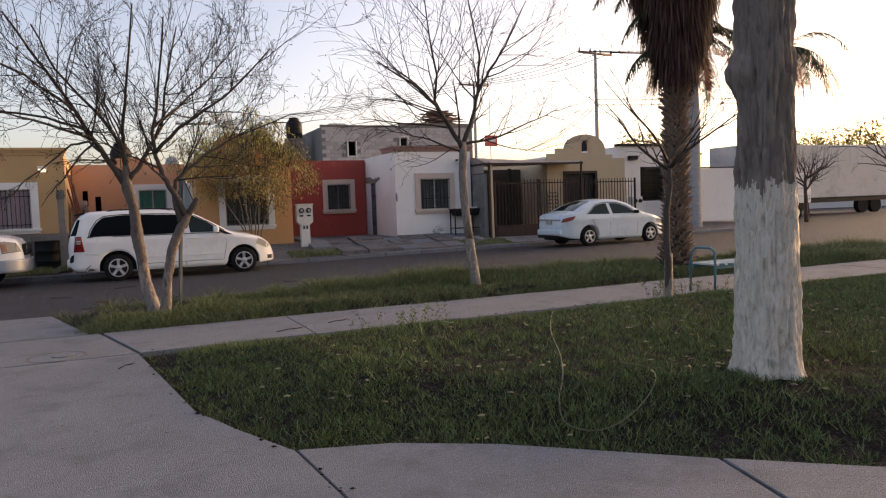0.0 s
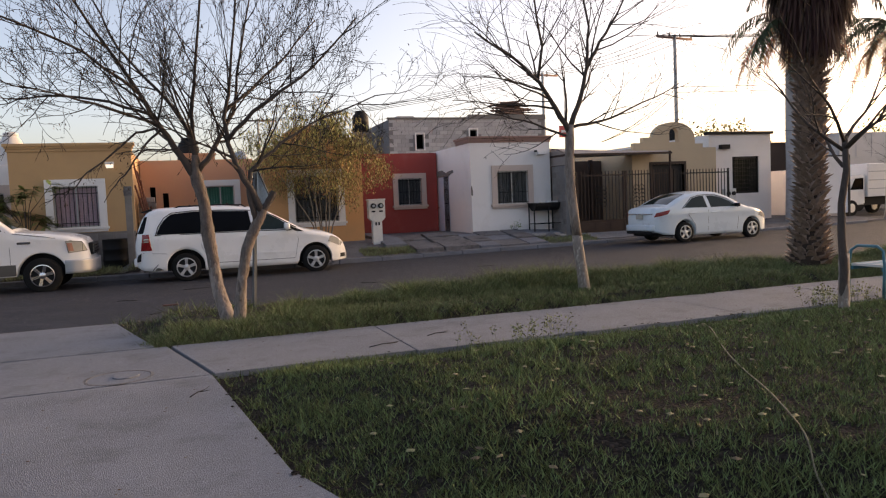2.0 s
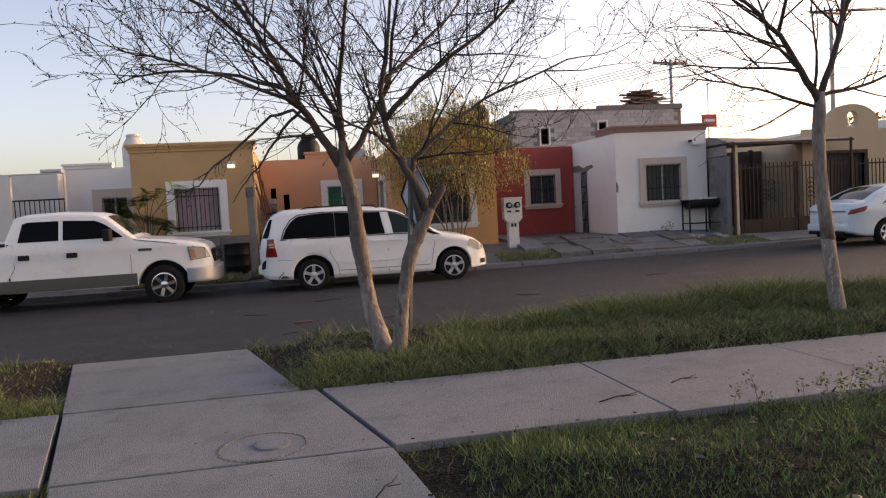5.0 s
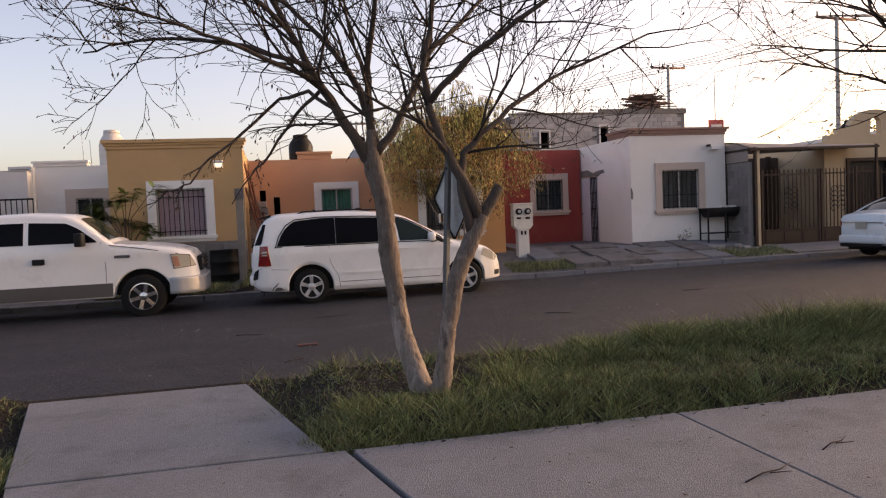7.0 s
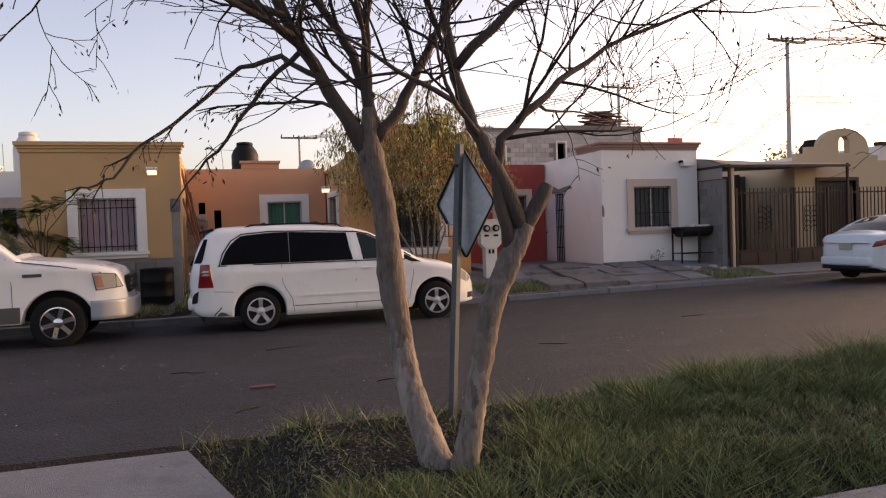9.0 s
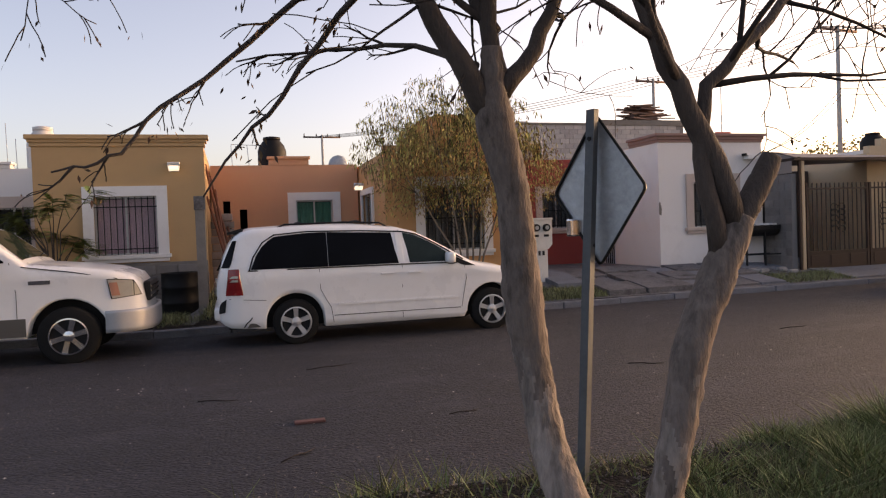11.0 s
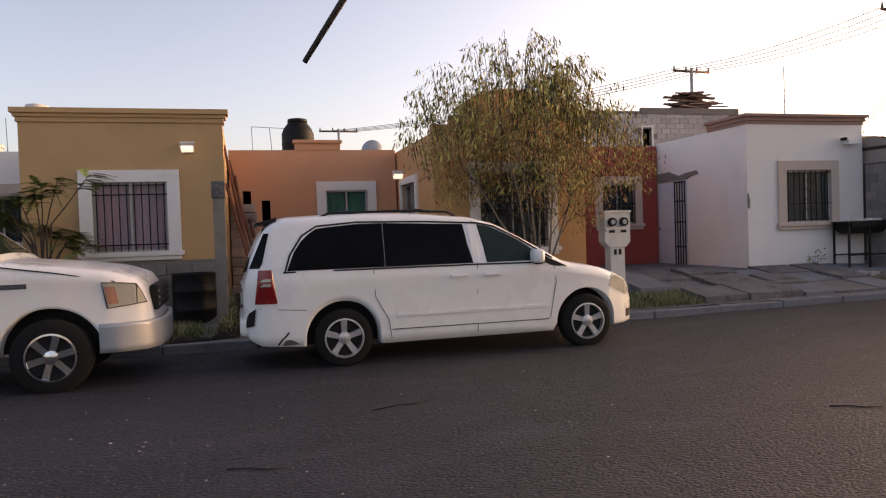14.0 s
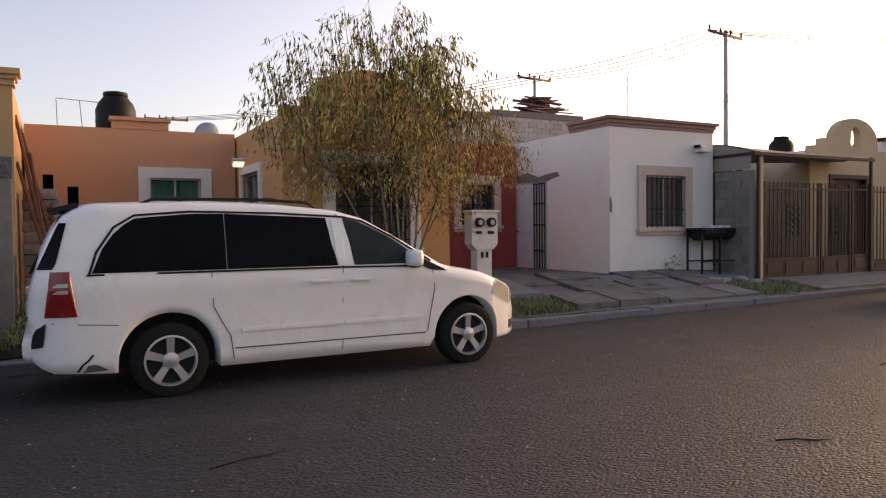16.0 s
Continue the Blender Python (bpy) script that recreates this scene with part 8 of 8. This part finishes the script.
# dark building behind the yard gate
bm = bmesh.new()
grid_wall(bm, "x", 28.4, 32.2, 0.0, 4.0, 33.8, 34.0)
box(bm, 28.3, 32.3, 33.75, 34.05, 4.0, 4.1)
tagged(part("wall_workshop", bm, M_BROWNW), "dark brown workshop wall behind the yard gate", "wall", kind="structure")


def small_lorry(x, y, z):
    t = thing("small_lorry", "small white box lorry parked beyond the crossing", "lorry", (x, y, z))
    bm = bmesh.new()
    prism(bm, [(x, z + 0.5), (x, z + 1.0), (x + 0.35, z + 1.25), (x + 0.75, z + 1.85), (x + 1.55, z + 1.9), (x + 1.55, z + 0.5)], y, y + 1.7)
    bmesh.ops.bevel(bm, geom=bm.edges[:], offset=0.05, segments=2, affect='EDGES')
    cab = part("cab", bm, M_CARW, t)
    bm = bmesh.new()
    prism(bm, [(x + 0.62, z + 1.2), (x + 0.92, z + 1.72), (x + 1.42, z + 1.74), (x + 1.42, z + 1.2)], y - 0.012, y - 0.002)
    part("side_window", bm, M_CARGL, cab)
    bm = bmesh.new()
    box(bm, x - 0.06, x + 0.1, y + 0.05, y + 1.65, z + 0.4, z + 0.62, 0.03)
    part("bumper", bm, M_BUMP, cab)
    bm = bmesh.new()
    box(bm, x + 1.65, x + 4.9, y - 0.05, y + 1.8, z + 0.85, z + 2.4, 0.03)
    box_ = part("cargo_box", bm, M_CARW, t)
    for zz in (1.2, 1.6, 2.0):
        bm = bmesh.new()
        box(bm, x + 1.7, x + 4.85, y - 0.075, y - 0.05, z + zz, z + zz + 0.04)
        part("side_rail", bm, M_BUMP, box_)
    bm = bmesh.new()
    box(bm, x + 0.4, x + 4.8, y + 0.3, y + 1.5, z + 0.45, z + 0.84)
    part("chassis", bm, M_PLAST, t)
    for xx in (x + 0.7, x + 3.9):
        for ya in (y - 0.02, y + 1.5):
            bm = bmesh.new()
            cyl(bm, (xx, ya, z + 0.36), (xx, ya + 0.24, z + 0.36), 0.36, 0.36, 20)
            w_ = part("wheel", bm, M_RUB, t)
            bm = bmesh.new()
            cyl(bm, (xx, ya - 0.012, z + 0.36), (xx, ya + 0.002, z + 0.36), 0.19, 0.21, 14)
            part("rim", bm, M_RIM, w_)
    return t


small_lorry(28.3, 27.0, 0.11)
# white meter box in front of the louvred house
mb = thing("meter_box", "white meter box on a short post by the railing", "meter box", (19.25, 23.75, 0.3))
bm = bmesh.new()
box(bm, 19.18, 19.32, 23.78, 23.92, 0.1, 0.95)
part("shaft", bm, M_METER, mb)
bm = bmesh.new()
box(bm, 19.0, 19.5, 23.7, 23.95, 0.95, 1.6, 0.02)
hd_ = part("head", bm, M_METER, mb)
for xx in (19.13, 19.37):
    bm = bmesh.new()
    cyl(bm, (xx, 23.7, 1.42), (xx, 23.65, 1.42), 0.08, 0.075, 16)
    part("meter", bm, M_PLAST, mb)
# black gate frame at the far corner
gf = thing("gate_frame", "black steel gate frame at the corner of the park", "gate", (17.0, 10.4, 0))
for xx in (17.0, 19.4):
    bm = bmesh.new()
    box(bm, xx - 0.05, xx + 0.05, 10.85, 10.95, -0.1, 2.2)
    part("post", bm, M_IRON, gf)
for zz in (2.15, 0.35):
    bm = bmesh.new()
    box(bm, 17.05, 19.35, 10.87, 10.93, zz - 0.03, zz + 0.03)
    part("rail", bm, M_IRON, gf)

# rows of plain houses and a wall close the place behind the camera
for i, (x, y, w, d, h, m) in enumerate(((-30, -34, 12, 8, 3.4, M_PALE), (-15, -34, 12, 8, 3.6, M_TAN), (0, -34, 12, 8, 3.3, M_WHITE), (15, -34, 12, 8, 3.5, M_YELLOW), (30, -34, 12, 8, 3.4, M_PALE), (-24, 24.4, 9, 9, 3.3, M_TAN), (-36, 24.4, 9, 9, 3.5, M_WHITE))):
    house("house", "plain flat-roofed stuccoed house closing the row", x - w / 2, x + w / 2, y, y + d, h, m)

# ---- loose small things ----
hs = thing("garden_hose", "pale yellowish garden hose lying in the grass", "hose", (3.5, 5, 0.1))
ctrl = [(5.3, 8.3), (4.75, 7.4), (3.95, 6.2), (3.35, 5.1), (2.95, 4.45), (2.72, 4.15), (2.62, 3.9), (2.75, 3.72), (3.05, 3.75), (3.4, 3.95), (3.6, 4.25), (3.55, 4.55)]
pts = []
for i in range(len(ctrl) - 1):
    p0, p1, p2, p3 = [Vector(ctrl[min(max(i + k, 0), len(ctrl) - 1)]) for k in (-1, 0, 1, 2)]
    for k in range(6):
        t = k / 6
        q = 0.5 * ((2 * p1) + (p2 - p0) * t + (2 * p0 - 5 * p1 + 4 * p2 - p3) * t * t + (3 * p1 - p0 - 3 * p2 + p3) * t ** 3)
        pts.append((q.x, q.y, lawn_z(q.x, q.y) + 0.022))
tb = Tubes()
tb.add(pts, [0.0055] * len(pts), 6)
tb.make("tube", M_HOSE, hs)
mh = thing("manhole_cover", "round concrete manhole cover set in the path", "manhole", (-0.76, 8.92, 0.0))
bm = bmesh.new()
lathe(bm, [(0.31, 0.0), (0.31, 0.016), (0.285, 0.019), (0.27, 0.011), (0.02, 0.014)], (-0.76, 8.92, 0), "Z", 36)
part("cover", bm, M_CONC_OLD, mh)
bm = bmesh.new()
lathe(bm, [(0.12, 0.0), (0.12, 0.026), (0.1, 0.03), (0.01, 0.032)], (-0.70, 8.93, 0), "Z", 20)
part("centre_patch", bm, M_CONC, mh)


def scatter(name, label, n, area, zf, size, m, seed, keep=None, flat=0.45):
    random.seed(seed)
    V, F = [], []
    for _ in range(n):
        x, y = random.uniform(area[0], area[1]), random.uniform(area[2], area[3])
        if keep and random.random() > keep(x, y):
            continue
        s = size * random.uniform(0.4, 1.4)
        a = random.uniform(0, 6.28)
        z = zf(x, y)
        b = len(V)
        u = Vector((math.cos(a), math.sin(a), 0)) * s
        v = Vector((-math.sin(a), math.cos(a), 0)) * s * random.uniform(0.5, 1.0)
        o = Vector((x, y, z))
        V += [o + u, o + v, o - u, o - v, o + Vector((random.uniform(-0.3, 0.3) * s, 0, s * flat))]
        F += [(b, b + 1, b + 4), (b + 1, b + 2, b + 4), (b + 2, b + 3, b + 4), (b + 3, b, b + 4)]
    tagged(raw_part(name, V, F, m), label, "gravel", "", "stuff")


def rz(x, y):
    return road_z(x, y) + 0.012 * noise.noise((x * 0.6, y * 0.9, 3)) - 0.001


scatter("road_gravel", "loose grit and gravel lying on the asphalt", 16000, (-5, 12, 13.1, 21.5), rz, 0.010, M_GRAVEL, 121, lambda x, y: 0.25 + 0.75 * smooth01((noise.noise((x * 0.35, y * 0.9, 4)) + 0.25) * 1.6))
scatter("kerb_gravel", "gravel and dirt along the grass edge of the street", 6000, (-1, 12, 12.6, 14.2), lambda x, y: rz(x, y) if y > 13.12 else lawn_z(x, y) + 0.004, 0.016, M_GRAVEL, 122, lambda x, y: math.exp(-((y - 13.2) / 0.45) ** 2))
scatter("pale_grit", "pale specks of grit on street and forecourt", 380, (-4, 12, 13.2, 21.5), rz, 0.013, M_RUBB, 123)
scatter("path_litter", "dark bits of dry leaf on the concrete path", 1500, (-2, 9, 4.6, 12.5), lambda x, y: TOP + 0.001, 0.012, M_DEADL, 124, lambda x, y: 0.7 if (8.65 < y < 10.35 and x > 0.3) else (0.25 if x < path_edge(min(y, 8.5)) - 0.1 and x > -1.4 else 0), 0.2)
scatter("lawn_leaves", "dry fallen leaves lying in the grass", 260, (0.8, 8, 3.2, 8.4), lambda x, y: lawn_z(x, y) + 0.04, 0.028, M_DRY, 125, lambda x, y: 1 if on_lawn(x, y) else 0, 0.3)
scatter("edge_soil", "dark soil crumbs along the ragged path edges", 5200, (-2.2, 9, 3.4, 10.6), lambda x, y: TOP - 0.004, 0.022, M_SOIL, 126, lambda x, y: max(math.exp(-((x - path_edge(min(y, 8.6)) + 0.03) / 0.05) ** 2) if y < 8.6 else 0, math.exp(-((y - 8.66) / 0.05) ** 2) if x > 0.1 else 0, math.exp(-((y - 10.37) / 0.05) ** 2) if x > -0.5 else 0), 0.35)
scatter("verge_litter", "dark leaf litter and grit on bare verge soil", 5000, (-1.2, 2.0, 10.9, 13.0), lambda x, y: lawn_z(x, y) - 0.002, 0.014, M_GRAVEL, 127, lambda x, y: 0.6 if strip_keep(x, y) < 0.2 and x > lerp_table([(10.4, -0.5), (12.84, -1.1)], y) else 0.0, 0.5)
scatter("forecourt_dirt", "dark dirt crumbs and grit on the forecourts", 2600, (-3.4, 12.4, 21.95, 24.2), lambda x, y: lot_z(x, y) + 0.03, 0.022, M_SOIL, 128, lambda x, y: smooth01((noise.noise((x * 0.9, y * 0.9, 14)) + 0.1) * 2.5), 0.4)
random.seed(131)
for k, (x, y, L, a) in enumerate(((1.9, 9.1, 0.45, 20), (0.35, 8.1, 0.3, 70), (-0.05, 7.9, 0.32, 60), (0.06, 17.5, 0.6, 15), (-1.2, 16.2, 0.4, -20), (2.6, 9.4, 0.35, 25), (6.5, 17.2, 0.5, 5), (-0.6, 14.2, 0.35, 40), (3.4, 16.0, 0.4, -30), (0.9, 14.9, 0.3, 10))):
    z = (TOP if y < 10.4 else rz(x, y)) + 0.006
    ca, sa = math.cos(radians(a)) * L / 2, math.sin(radians(a)) * L / 2
    tb = Tubes()
    tb.add([(x - ca, y - sa, z), (x - ca * 0.2, y - sa * 0.2 + 0.02, z + 0.004), (x + ca * 0.4, y + sa * 0.4, z), (x + ca, y + sa + 0.02, z + 0.003)], [0.005, 0.005, 0.004, 0.002], 5)
    tb.add([(x, y, z), (x + ca * 0.3 + 0.05, y + sa * 0.3 - 0.06, z + 0.01)], [0.004, 0.002], 4)
    tagged(tb.make("fallen_twig", M_TWIG, None), "small dry twig fallen on the ground", "twig", "fallen twigs")
br = bmesh.new()
box(br, -0.56, -0.30, 15.05, 15.13, rz(-0.43, 15.1), rz(-0.43, 15.1) + 0.025, 0.008)
tagged(part("brick_fragment", br, M_REDBRK), "flat reddish broken brick lying on the street", "brick")
for k in range(9):
    bm = bmesh.new()
    x, y, s = random.uniform(10.6, 12.0), random.uniform(22.9, 23.5), random.uniform(0.04, 0.12)
    z = lot_z(x, y) + 0.02
    box(bm, x - s, x + s, y - s * 0.6, y + s * 0.6, z, z + s * 0.7, s * 0.2)
    tagged(part("rubble_piece", bm, M_RUBB), "broken pale rubble piece on the forecourt", "rubble", "rubble by the barbecue")
for k in range(14):
    bm = bmesh.new()
    x, y, s = random.uniform(9.6, 12.5), random.uniform(4.2, 6.6), random.uniform(0.05, 0.14)
    z = lawn_z(x, y) + 0.02
    box(bm, x - s, x + s, y - s * 0.5, y + s * 0.5, z, z + 0.03, 0.01)
    tagged(part("paper_scrap", bm, M_TRIMW), "pale litter scrap lying in the grass", "litter", "litter in the grass")
wd = thing("weed_plant", "small weed growing at the white wall foot", "weed", (10.5, 24.1, 0.43))
tb = Tubes()
tp = []
for k in range(9):
    a = k * 0.7
    e = Vector((10.5 + 0.16 * math.cos(a), 24.1 + 0.1 * math.sin(a), 0.6 + 0.15 * random.random()))
    tb.add([(10.5, 24.1, 0.42), (10.5 + 0.05 * math.cos(a), 24.1, 0.52), e], [0.005, 0.004, 0.002], 4)
    tp.append((e, Vector((math.cos(a), math.sin(a), 0.3))))
tagged(tb.make("stem_mass", M_TWIG, wd), kind="stuff")
tagged(leaves(tp, 60, 0.06, 0.04, 0.1, "leaf_mass", M_LEAFG, wd, "", 0.25), kind="stuff")
